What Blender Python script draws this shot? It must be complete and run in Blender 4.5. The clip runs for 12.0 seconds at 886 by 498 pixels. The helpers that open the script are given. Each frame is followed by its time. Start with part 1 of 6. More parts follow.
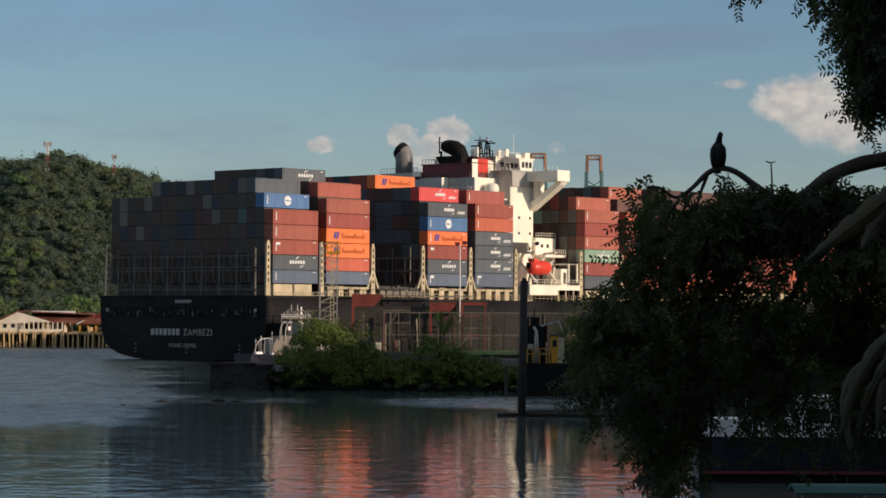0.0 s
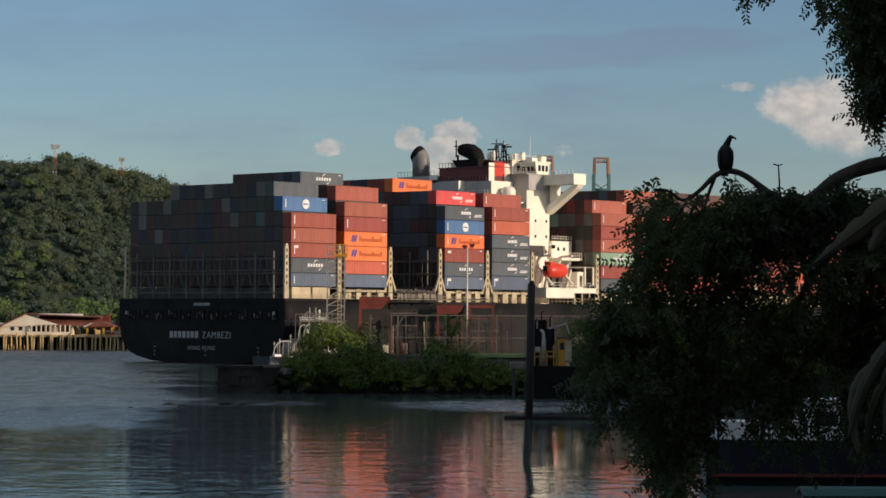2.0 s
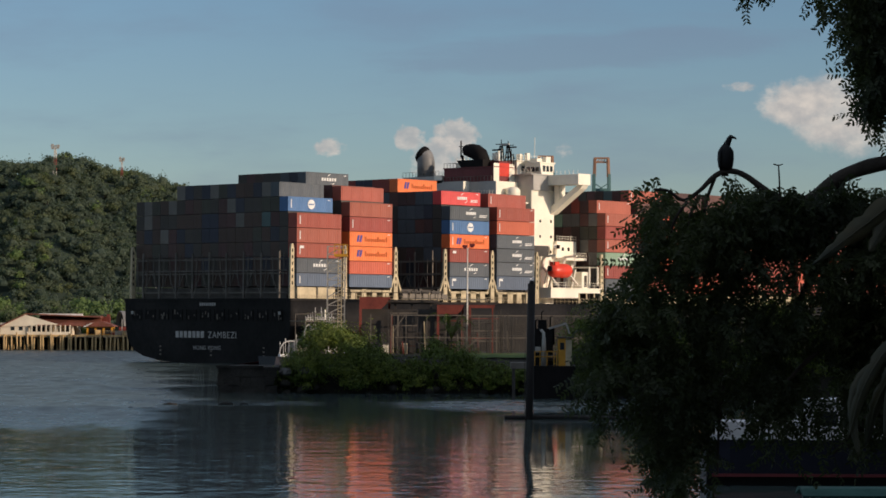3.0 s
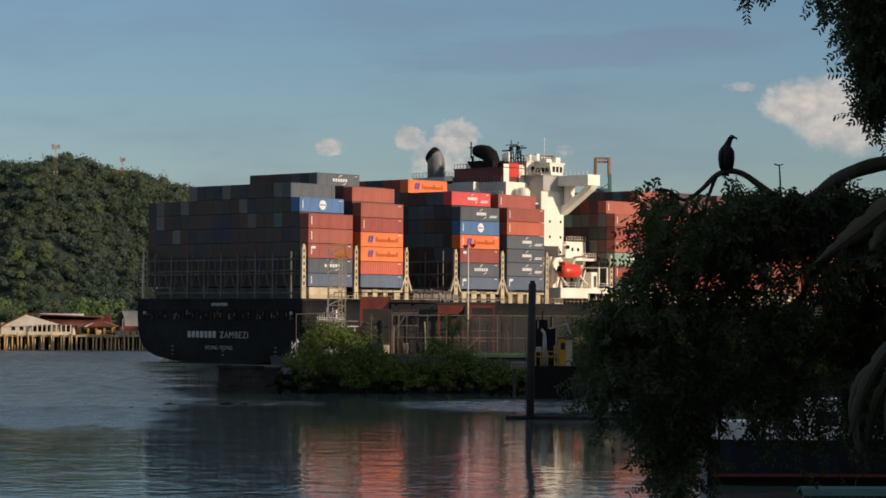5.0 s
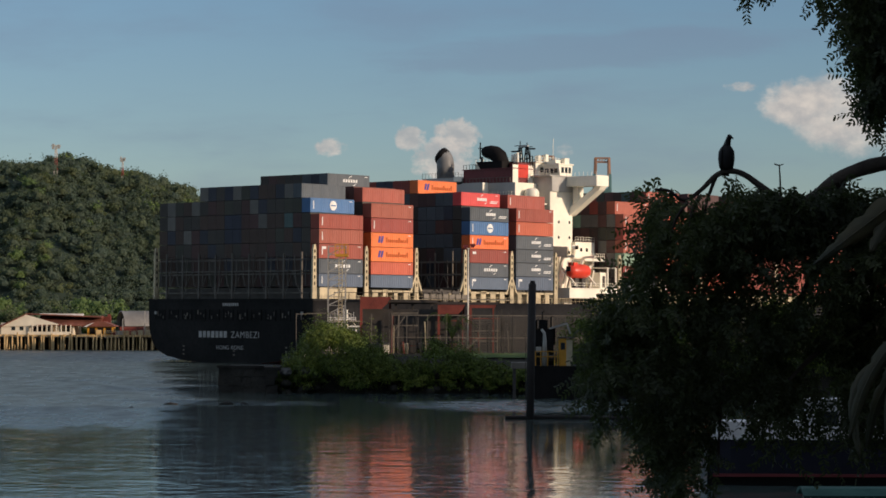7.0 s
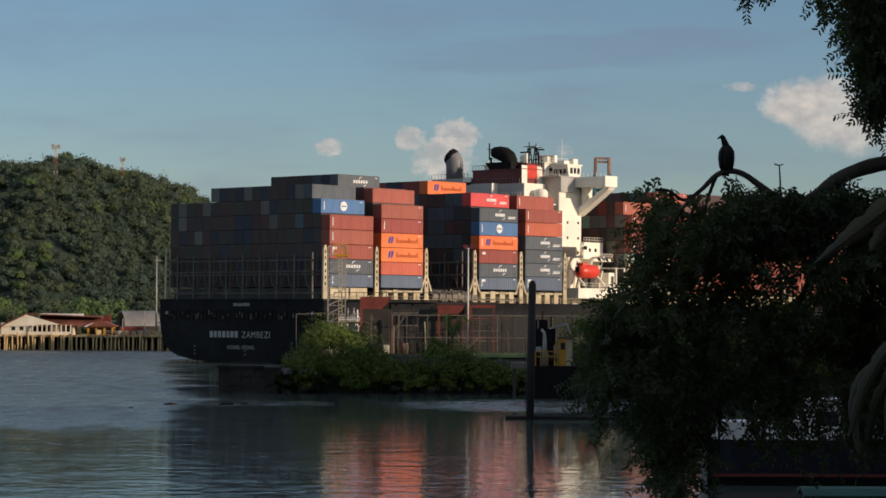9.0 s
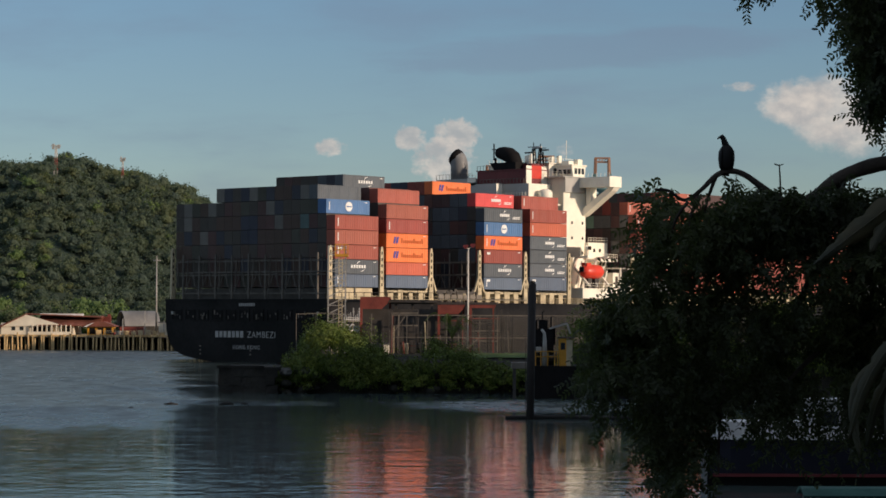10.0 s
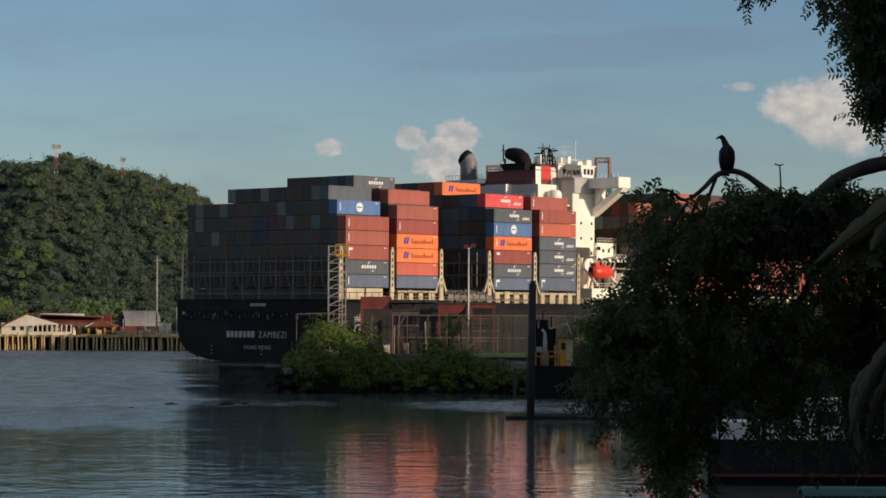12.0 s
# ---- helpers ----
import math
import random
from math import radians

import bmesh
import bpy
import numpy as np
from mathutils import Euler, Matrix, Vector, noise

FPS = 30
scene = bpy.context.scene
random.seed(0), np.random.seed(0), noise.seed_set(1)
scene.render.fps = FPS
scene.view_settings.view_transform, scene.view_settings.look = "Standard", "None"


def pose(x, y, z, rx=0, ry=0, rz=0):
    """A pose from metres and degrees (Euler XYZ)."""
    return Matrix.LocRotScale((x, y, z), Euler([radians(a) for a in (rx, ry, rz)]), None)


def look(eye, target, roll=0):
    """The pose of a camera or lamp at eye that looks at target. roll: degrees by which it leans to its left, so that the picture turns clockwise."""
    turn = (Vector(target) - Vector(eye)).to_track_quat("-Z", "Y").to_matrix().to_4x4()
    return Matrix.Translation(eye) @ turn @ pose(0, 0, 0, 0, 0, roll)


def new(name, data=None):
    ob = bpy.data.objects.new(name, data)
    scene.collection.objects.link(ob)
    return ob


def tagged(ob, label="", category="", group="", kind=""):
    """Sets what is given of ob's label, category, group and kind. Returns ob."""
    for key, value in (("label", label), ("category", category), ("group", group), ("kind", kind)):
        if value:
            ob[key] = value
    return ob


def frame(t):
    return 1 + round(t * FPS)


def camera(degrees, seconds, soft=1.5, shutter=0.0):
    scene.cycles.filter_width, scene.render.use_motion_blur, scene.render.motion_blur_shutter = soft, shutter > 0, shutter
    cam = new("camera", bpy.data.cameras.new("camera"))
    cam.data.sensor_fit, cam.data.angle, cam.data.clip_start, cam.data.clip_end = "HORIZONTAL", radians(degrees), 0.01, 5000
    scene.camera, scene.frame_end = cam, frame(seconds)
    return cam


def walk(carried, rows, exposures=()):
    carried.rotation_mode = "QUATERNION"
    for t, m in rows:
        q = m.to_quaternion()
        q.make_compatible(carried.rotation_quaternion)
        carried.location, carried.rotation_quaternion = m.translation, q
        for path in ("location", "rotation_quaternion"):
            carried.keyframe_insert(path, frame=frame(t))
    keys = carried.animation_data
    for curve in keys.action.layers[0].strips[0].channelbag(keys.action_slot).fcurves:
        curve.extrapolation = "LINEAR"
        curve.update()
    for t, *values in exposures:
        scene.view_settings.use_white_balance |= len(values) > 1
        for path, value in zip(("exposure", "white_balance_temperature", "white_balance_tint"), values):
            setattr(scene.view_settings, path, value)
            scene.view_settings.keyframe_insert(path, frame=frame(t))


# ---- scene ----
# Camera on the bank, 9.2 m above the water, settling after a small pan
EYE_Z = 9.2
LENS = 20.206
cam = camera(LENS, 12.0, soft=1.65)


def aim(yaw, tilt, roll=0.3):
    """Camera pose: degrees turned right of +y, degrees tilted up, lean."""
    a, b = radians(yaw), radians(tilt)
    way = Vector((math.sin(a) * math.cos(b), math.cos(a) * math.cos(b), math.sin(b)))
    return look((0, 0, EYE_Z), Vector((0, 0, EYE_Z)) + way * 100, roll)


PAN = [(0.0, 0.199, 1.520), (0.25, 0.152, 1.521), (0.5, 0.117, 1.526), (0.75, 0.095, 1.545), (1.0, 0.078, 1.569),
       (1.25, 0.055, 1.580), (1.5, 0.038, 1.582), (2.0, 0.030, 1.582), (3.0, 0.027, 1.581), (5.0, 0.010, 1.580),
       (9.0, 0.010, 1.580), (10.5, 0.008, 1.580), (12.0, 0.0, 1.580)]
walk(cam, [(t, aim(yaw, tilt)) for t, yaw, tilt in PAN], [(0.0, 0.0, 6560, 15), (12.0, 0.0, 6560, 15)])

# ---- light ----
SUN_WAY = Vector((0.895, -0.446, 0.0)).normalized()
SUN_UP = 14.0
sun_to = Vector((SUN_WAY.x * math.cos(radians(SUN_UP)), SUN_WAY.y * math.cos(radians(SUN_UP)), math.sin(radians(SUN_UP))))
sun = new("sun", bpy.data.lights.new("sun", "SUN"))
sun.data.energy, sun.data.angle, sun.data.color = 3.6, radians(0.6), (1.0, 0.81, 0.61)
sun.matrix_world = look(sun_to * 500, (0, 0, 0))


class Nodes:
    """Small wrapper to write node trees as expressions."""

    def __init__(self, tree):
        self.tree = tree

    def add(self, kind):
        return self.tree.nodes.new(kind)

    def put(self, socket, value):
        if isinstance(value, bpy.types.NodeSocket):
            self.tree.links.new(value, socket)
        else:
            socket.default_value = value

    def math(self, op, a, b=0.0, c=0.0, clamp=False):
        n = self.add("ShaderNodeMath")
        n.operation, n.use_clamp = op, clamp
        for s, v in zip(n.inputs, (a, b, c)):
            self.put(s, v)
        return n.outputs[0]

    def mix(self, f, a, b, blend="MIX"):
        n = self.add("ShaderNodeMix")
        n.data_type, n.blend_type = "RGBA", blend
        self.put(n.inputs[0], f)
        self.put(n.inputs[6], a)
        self.put(n.inputs[7], b)
        return n.outputs[2]

    def noise(self, vec, scale, detail=4.0, rough=0.55, dist=0.0):
        n = self.add("ShaderNodeTexNoise")
        self.put(n.inputs["Vector"], vec)
        n.inputs["Scale"].default_value, n.inputs["Detail"].default_value = scale, detail
        n.inputs["Roughness"].default_value, n.inputs["Distortion"].default_value = rough, dist
        return n.outputs[0]

    def ramp(self, value, lo, hi, a=0.0, b=1.0):
        n = self.add("ShaderNodeMapRange")
        n.interpolation_type = "SMOOTHSTEP"
        for s, v in zip(n.inputs, (value, lo, hi, a, b)):
            self.put(s, v)
        return n.outputs[0]

    def mapped(self, vec, scale=(1, 1, 1), loc=(0, 0, 0), rot=(0, 0, 0)):
        n = self.add("ShaderNodeMapping")
        self.put(n.inputs[0], vec)
        n.inputs[1].default_value, n.inputs[2].default_value, n.inputs[3].default_value = loc, rot, scale
        return n.outputs[0]


def make_world():
    world = bpy.data.worlds.new("sky")
    scene.world = world
    world.use_nodes = True
    n = Nodes(world.node_tree)
    bg = world.node_tree.nodes["Background"]
    sky = n.add("ShaderNodeTexSky")
    sky.sky_type, sky.sun_disc = "NISHITA", False
    sky.sun_elevation, sky.sun_rotation = radians(SUN_UP), math.atan2(SUN_WAY.x, SUN_WAY.y)
    sky.air_density, sky.dust_density, sky.ozone_density = 1.0, 0.3, 3.9
    way = n.add("ShaderNodeTexCoord").outputs["Generated"]
    sep = n.add("ShaderNodeSeparateXYZ")
    n.put(sep.inputs[0], way)
    x, y, z = sep.outputs
    ahead = n.math("MAXIMUM", n.math("ABSOLUTE", y), 0.05)
    u, v = n.math("DIVIDE", x, ahead), n.math("DIVIDE", z, ahead)
    uv = n.add("ShaderNodeCombineXYZ")
    n.put(uv.inputs[0], u)
    n.put(uv.inputs[1], v)
    uv = uv.outputs[0]

    def bank(u0, v0, a, b, scale, lo, hi, stretch=1.0, seed=0.0, lean=0.0):
        du = n.math("DIVIDE", n.math("SUBTRACT", u, u0), a)
        dv = n.math("DIVIDE", n.math("SUBTRACT", n.math("SUBTRACT", v, v0), n.math("MULTIPLY", n.math("SUBTRACT", u, u0), lean)), b)
        r = n.math("ADD", n.math("MULTIPLY", du, du), n.math("MULTIPLY", dv, dv))
        body = n.ramp(r, 1.5, 0.0)
        fluff = n.noise(n.mapped(uv, (1, stretch, 1), (seed, seed, seed)), scale, 6.0, 0.6)
        return n.ramp(n.math("ADD", n.math("MULTIPLY", body, 0.60), n.math("MULTIPLY", fluff, 1.0)), lo, hi)

    colour = sky.outputs[0]
    # broken white cloud added over the unseen sky, as fill for shade and water
    broken = n.ramp(n.noise(n.mapped(way, (1, 1, 1.6), (2, 5, 1)), 2.4, 5.0, 0.55), 0.36, 0.57)
    colour = n.mix(n.math("MULTIPLY", n.math("MULTIPLY", broken, n.ramp(z, 0.135, 0.27)), 0.74), colour, CLOUD_FILL)
    # thin dark streak, then the heaps of lit cloud low over the far shore
    streak = bank(0.062, 0.1080, 0.095, 0.0085, 26, 0.55, 1.05, 5.0, 3.0, 0.07)
    high = n.ramp(n.noise(n.mapped(uv, (1, 4, 1), (9, 2, 0)), 9, 5.0), 0.45, 0.75, 0.0, 0.35)
    colour = n.mix(high, colour, CLOUD_GREY)
    colour = n.mix(n.math("MULTIPLY", streak, 0.36), colour, CLOUD_GREY)
    heaps = [(0.1420, 0.0868, 0.0200, 0.0100, 90, 0.72, 1.06, 1.3, 1.0), (0.1560, 0.0850, 0.0250, 0.0165, 70, 0.72, 1.06, 1.2, 5.0),
             (0.1640, 0.0740, 0.0260, 0.0120, 70, 0.80, 1.24, 1.4, 6.0), (0.1200, 0.0935, 0.0100, 0.0026, 160, 0.82, 1.30, 2.0, 3.5),
             (-0.0455, 0.0684, 0.0080, 0.0046, 230, 0.76, 1.12, 1.3, 2.0), (-0.0135, 0.0720, 0.0072, 0.0062, 260, 0.72, 1.04, 1.0, 7.0),
             (0.0055, 0.0735, 0.0105, 0.0080, 240, 0.70, 1.02, 1.0, 8.0), (0.0000, 0.0635, 0.0145, 0.0120, 210, 0.74, 1.10, 1.0, 4.0),
             (0.0490, 0.0676, 0.0050, 0.0040, 240, 0.88, 1.45, 1.2, 9.0)]
    for k, h in enumerate(heaps):
        shade = n.noise(n.mapped(uv, (1, 1.3, 1), (k, 0, 0)), 110, 5.0, 0.55)
        lit = n.mix(n.ramp(shade, 0.30, 0.72), CLOUD_SHADE, CLOUD_LIT)
        colour = n.mix(n.math("MULTIPLY", bank(*h), 0.80), colour, lit)
    n.put(bg.inputs[0], colour)
    bg.inputs[1].default_value = 0.094


CLOUD_FILL = (4.2, 4.55, 4.7, 1)
CLOUD_GREY, CLOUD_SHADE, CLOUD_LIT = (1.9, 2.5, 3.5, 1), (4.25, 4.35, 4.3, 1), (7.1, 6.6, 5.8, 1)
make_world()

# ---- materials ----


def material(name, base, rough=0.6, metal=0.0, stain=0.25, scale=1.0, bump=0.15, tint=None, jitter=0.0, spec=0.4, island=False):
    """Painted, earthy or leafy surface: two scales of variation, fine relief, optional piece-to-piece change."""
    m = bpy.data.materials.new(name)
    m.use_nodes = True
    n = Nodes(m.node_tree)
    b = m.node_tree.nodes["Principled BSDF"]
    way = n.add("ShaderNodeTexCoord").outputs["Object"]
    big, fine = n.noise(way, 0.35 * scale, 4.0), n.noise(way, 5.0 * scale, 6.0, 0.65)
    dark = tuple(c * (1 - stain) for c in base) + (1,)
    light = tuple(min(1, c * (1 + stain * 0.6)) for c in (tint or base)) + (1,)
    colour = n.mix(n.ramp(big, 0.3, 0.7), dark, light)
    colour = n.mix(n.ramp(fine, 0.42, 0.75, 0.0, stain), colour, tuple(c * 0.5 for c in base) + (1,))
    if jitter:
        rnd = n.add("ShaderNodeNewGeometry").outputs["Random Per Island"] if island else n.add("ShaderNodeObjectInfo").outputs["Random"]
        hsv = n.add("ShaderNodeHueSaturation")
        n.put(hsv.inputs["Color"], colour)
        n.put(hsv.inputs["Value"], n.ramp(rnd, 0, 1, 1 - jitter, 1 + jitter))
        n.put(hsv.inputs["Hue"], n.math("ADD", 0.5, n.math("MULTIPLY", n.math("SUBTRACT", n.math("FRACT", n.math("MULTIPLY", rnd, 7.31)), 0.5), jitter * 0.08)))
        colour = hsv.outputs[0]
    n.put(b.inputs["Base Color"], colour)
    n.put(b.inputs["Roughness"], n.ramp(fine, 0.2, 0.8, max(0.03, rough - 0.12), min(1, rough + 0.12)))
    b.inputs["Metallic"].default_value = metal
    b.inputs["Specular IOR Level"].default_value = spec
    if bump:
        k = n.add("ShaderNodeBump")
        k.inputs["Strength"].default_value, k.inputs["Distance"].default_value = bump, 0.05 / scale
        n.put(k.inputs["Height"], fine)
        n.put(b.inputs["Normal"], k.outputs[0])
    return m


def box_paint(name, base, pitch=0.36):
    """Weathered paint on pressed steel: upright corrugation relief and rust runs."""
    m = material(name, base, 0.55, 0.0, 0.16, 0.5, 0.0, jitter=0.10)
    n = Nodes(m.node_tree)
    b = m.node_tree.nodes["Principled BSDF"]
    way = n.add("ShaderNodeTexCoord").outputs["Object"]
    wave = n.add("ShaderNodeTexWave")
    wave.wave_type, wave.bands_direction, wave.wave_profile = "BANDS", "X", "TRI"
    n.put(wave.inputs["Vector"], way)
    wave.inputs["Scale"].default_value = 0.314 / pitch
    k = n.add("ShaderNodeBump")
    k.inputs["Strength"].default_value, k.inputs["Distance"].default_value = 0.5, 0.04
    n.put(k.inputs["Height"], n.ramp(wave.outputs["Fac"], 0.3, 0.7))
    n.put(b.inputs["Normal"], k.outputs[0])
    runs = n.ramp(n.noise(n.mapped(way, (2.2, 2.2, 0.25)), 1.6, 5.0, 0.7), 0.60, 0.82, 0.0, 0.45)
    old = b.inputs["Base Color"].links[0].from_socket
    n.put(b.inputs["Base Color"], n.mix(runs, old, (base[0] * 0.45 + 0.05, base[1] * 0.45 + 0.02, base[2] * 0.4 + 0.01, 1)))
    return m


def leaf_paint(name, base, jitter=0.45, gloss=0.45, patch_scale=0.12, spread=1.0, thin=0.0, warmth=1.5):
    m = bpy.data.materials.new(name)
    m.use_nodes = True
    n = Nodes(m.node_tree)
    b = m.node_tree.nodes["Principled BSDF"]
    rnd = n.add("ShaderNodeNewGeometry").outputs["Random Per Island"]
    way = n.add("ShaderNodeTexCoord").outputs["Object"]
    patch = n.ramp(n.noise(way, patch_scale, 3.0), 0.32, 0.68)
    warm = (base[0] * warmth, base[1] * 1.05, base[2] * 0.75, 1)
    colour = n.mix(patch, (*base, 1), warm)
    tone = n.ramp(n.noise(n.mapped(way, (1, 1, 1), (5, 7, 3)), patch_scale * 2.6, 2.0), 0.3, 0.7)
    colour = n.mix(tone, colour, tuple(c * (1 - 0.6 * spread) for c in base) + (1,))
    hsv = n.add("ShaderNodeHueSaturation")
    n.put(hsv.inputs["Color"], colour)
    n.put(hsv.inputs["Value"], n.ramp(rnd, 0, 1, 1 - jitter, 1 + jitter))
    n.put(b.inputs["Base Color"], hsv.outputs[0])
    b.inputs["Roughness"].default_value = gloss
    b.inputs["Specular IOR Level"].default_value = 0.35
    if thin:
        glow, mixed = n.add("ShaderNodeBsdfTranslucent"), n.add("ShaderNodeMixShader")
        n.put(glow.inputs[0], n.mix(0.5, hsv.outputs[0], (base[0] * 1.6, base[1] * 1.7, base[2] * 0.8, 1)))
        mixed.inputs[0].default_value = thin
        m.node_tree.links.new(b.outputs[0], mixed.inputs[1])
        m.node_tree.links.new(glow.outputs[0], mixed.inputs[2])
        m.node_tree.links.new(mixed.outputs[0], m.node_tree.nodes["Material Output"].inputs[0])
    return m


def water_paint():
    m = bpy.data.materials.new("harbour_water")
    m.use_nodes = True
    n = Nodes(m.node_tree)
    b = m.node_tree.nodes["Principled BSDF"]
    way = n.add("ShaderNodeTexCoord").outputs["Object"]
    b.inputs["Base Color"].default_value = (0.076, 0.108, 0.104, 1)
    b.inputs["IOR"].default_value = 1.36
    sep = n.add("ShaderNodeSeparateXYZ")
    n.put(sep.inputs[0], way)
    px, py = sep.outputs[0], sep.outputs[1]
    swell = n.noise(n.mapped(way, (0.8, 1.0, 1), (4, 9, 0)), 0.24, 2.0, 0.5, 0.6)
    wave = n.noise(n.mapped(way, (0.85, 1.0, 1)), 0.62, 2.0, 0.5, 0.5)
    chop = n.noise(n.mapped(way, (0.9, 1.0, 1)), 1.5, 3.0, 0.55, 0.4)
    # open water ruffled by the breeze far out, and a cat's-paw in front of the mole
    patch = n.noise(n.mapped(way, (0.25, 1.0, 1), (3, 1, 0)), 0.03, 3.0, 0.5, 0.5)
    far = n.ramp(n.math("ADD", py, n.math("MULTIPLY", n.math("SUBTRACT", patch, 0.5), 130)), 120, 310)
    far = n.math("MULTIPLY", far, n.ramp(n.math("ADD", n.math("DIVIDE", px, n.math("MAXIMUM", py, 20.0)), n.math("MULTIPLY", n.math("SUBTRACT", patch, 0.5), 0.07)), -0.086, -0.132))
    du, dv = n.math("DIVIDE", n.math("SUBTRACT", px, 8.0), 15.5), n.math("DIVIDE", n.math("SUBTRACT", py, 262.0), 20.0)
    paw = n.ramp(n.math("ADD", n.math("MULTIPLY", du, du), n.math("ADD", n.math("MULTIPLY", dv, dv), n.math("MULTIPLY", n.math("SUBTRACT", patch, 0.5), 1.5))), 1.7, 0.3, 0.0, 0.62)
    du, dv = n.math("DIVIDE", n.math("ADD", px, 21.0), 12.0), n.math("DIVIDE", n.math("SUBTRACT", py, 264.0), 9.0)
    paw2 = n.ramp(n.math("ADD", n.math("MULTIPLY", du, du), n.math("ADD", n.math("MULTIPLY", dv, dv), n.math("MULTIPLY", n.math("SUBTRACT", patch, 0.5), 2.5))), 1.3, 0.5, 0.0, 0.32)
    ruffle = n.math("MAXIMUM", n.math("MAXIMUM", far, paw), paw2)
    # calmer water in the lee of the boom and the moored boats
    lee = n.math("MULTIPLY", n.ramp(n.math("DIVIDE", px, n.math("MAXIMUM", py, 20.0)), 0.028, 0.037), n.math("MULTIPLY", n.ramp(py, 250, 215), n.ramp(py, 138, 168)))
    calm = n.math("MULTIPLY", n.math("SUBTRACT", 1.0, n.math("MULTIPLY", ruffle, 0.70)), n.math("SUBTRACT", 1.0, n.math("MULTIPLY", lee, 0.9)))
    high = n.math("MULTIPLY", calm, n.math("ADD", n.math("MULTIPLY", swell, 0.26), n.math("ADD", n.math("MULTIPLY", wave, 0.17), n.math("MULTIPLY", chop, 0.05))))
    k = n.add("ShaderNodeBump")
    k.inputs["Strength"].default_value, k.inputs["Distance"].default_value = 1.0, 0.18
    n.put(k.inputs["Height"], high)
    n.put(b.inputs["Normal"], k.outputs[0])
    gust = n.noise(n.mapped(way, (1.0, 0.35, 1), (7, 4, 0)), 0.32, 4.0, 0.6)
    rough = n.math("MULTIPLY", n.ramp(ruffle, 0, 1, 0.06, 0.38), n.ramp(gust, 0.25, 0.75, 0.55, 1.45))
    n.put(b.inputs["Roughness"], rough)
    return m


STEEL = {
    "slate": box_paint("slate_paint", (0.085, 0.10, 0.115)), "steelblue": box_paint("steel_blue_paint", (0.10, 0.135, 0.19)),
    "red": box_paint("red_oxide_paint", (0.295, 0.064, 0.046)), "salmon": box_paint("faded_red_paint", (0.37, 0.096, 0.066)),
    "orange": box_paint("orange_paint", (0.82, 0.19, 0.055)), "rust": box_paint("orange_red_paint", (0.50, 0.115, 0.06)),
    "blue": box_paint("blue_paint", (0.07, 0.17, 0.34)), "scarlet": box_paint("scarlet_paint", (0.62, 0.075, 0.07)),
    "green": box_paint("grey_green_paint", (0.24, 0.36, 0.26)), "pale": box_paint("pale_grey_paint", (0.16, 0.15, 0.135)),
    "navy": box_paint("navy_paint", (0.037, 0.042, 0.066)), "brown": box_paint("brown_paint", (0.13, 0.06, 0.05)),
    # paints darkened for boxes that show their shaded ends
    "shadered": box_paint("shaded_red_paint", (0.090, 0.045, 0.042)), "shadeblue": box_paint("shaded_blue_paint", (0.042, 0.045, 0.062)),
    "charcoal": box_paint("charcoal_paint", (0.064, 0.055, 0.047)), "umber": box_paint("umber_paint", (0.080, 0.050, 0.039)), "shadegreen": box_paint("shaded_green_paint", (0.064, 0.062, 0.047)),
    "teal": box_paint("teal_paint", (0.08, 0.13, 0.13)),
}
# one ship white in two tones: warm and pale for sun, greyed for shade
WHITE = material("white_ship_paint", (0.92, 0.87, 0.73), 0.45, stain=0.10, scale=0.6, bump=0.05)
OFFWHITE = material("grey_and_shaded_white_paint", (0.44, 0.43, 0.40), 0.5, stain=0.12, scale=0.6, bump=0.05)
CREAM = material("cream_paint", (0.54, 0.45, 0.29), 0.55, stain=0.28, scale=1.2, bump=0.10)
HULL = material("black_hull_paint", (0.0125, 0.0122, 0.0125), 0.6, stain=0.35, scale=0.25, bump=0.06, tint=(0.018, 0.017, 0.017), spec=0.1)
BOOT = material("red_boot_topping", (0.22, 0.035, 0.03), 0.6, stain=0.3, scale=0.4)
DARKSTEEL = material("dark_steel", (0.07, 0.062, 0.055), 0.5, 0.3, 0.3, 1.0)
GREYSTEEL = material("grey_steel", (0.185, 0.160, 0.130), 0.6, 0.0, 0.25, 1.0)
AFTSTEEL = material("weathered_steel", (0.125, 0.112, 0.096), 0.6, 0.0, 0.35, 1.0)
DECK = material("deck_paint", (0.16, 0.09, 0.07), 0.7, stain=0.3, scale=0.5)
MAROON = material("maroon_paint", (0.16, 0.028, 0.03), 0.5, stain=0.2, scale=0.5)
REDPAINT = material("red_paint", (0.62, 0.05, 0.03), 0.4, stain=0.15)
LIFERED = material("lifeboat_red", (0.75, 0.06, 0.03), 0.35, stain=0.12)
# black for soot, and for the shade inside openings
BLACK = material("soot_and_shade_black", (0.013, 0.012, 0.012), 0.75, stain=0.3, spec=0.12)
GLASSDARK = material("window_glass", (0.02, 0.025, 0.03), 0.12, stain=0.1, bump=0.0, spec=0.6)
LETTER = material("faded_white_lettering", (0.42, 0.41, 0.39), 0.6, stain=0.3, scale=3.0)
MARK_WHITE = material("white_marking", (0.80, 0.80, 0.78), 0.55, stain=0.12, scale=2.0)
MARK_BLUE = material("blue_marking", (0.05, 0.06, 0.30), 0.55, stain=0.12, scale=2.0)
MARK_RUST = material("brown_orange_marking", (0.50, 0.10, 0.015), 0.55, stain=0.12, scale=2.0)
REDSTEEL = material("red_lead_steel", (0.21, 0.046, 0.032), 0.6, stain=0.45, scale=0.9)
YELLOW = material("yellow_paint", (0.62, 0.30, 0.03), 0.55, stain=0.3)
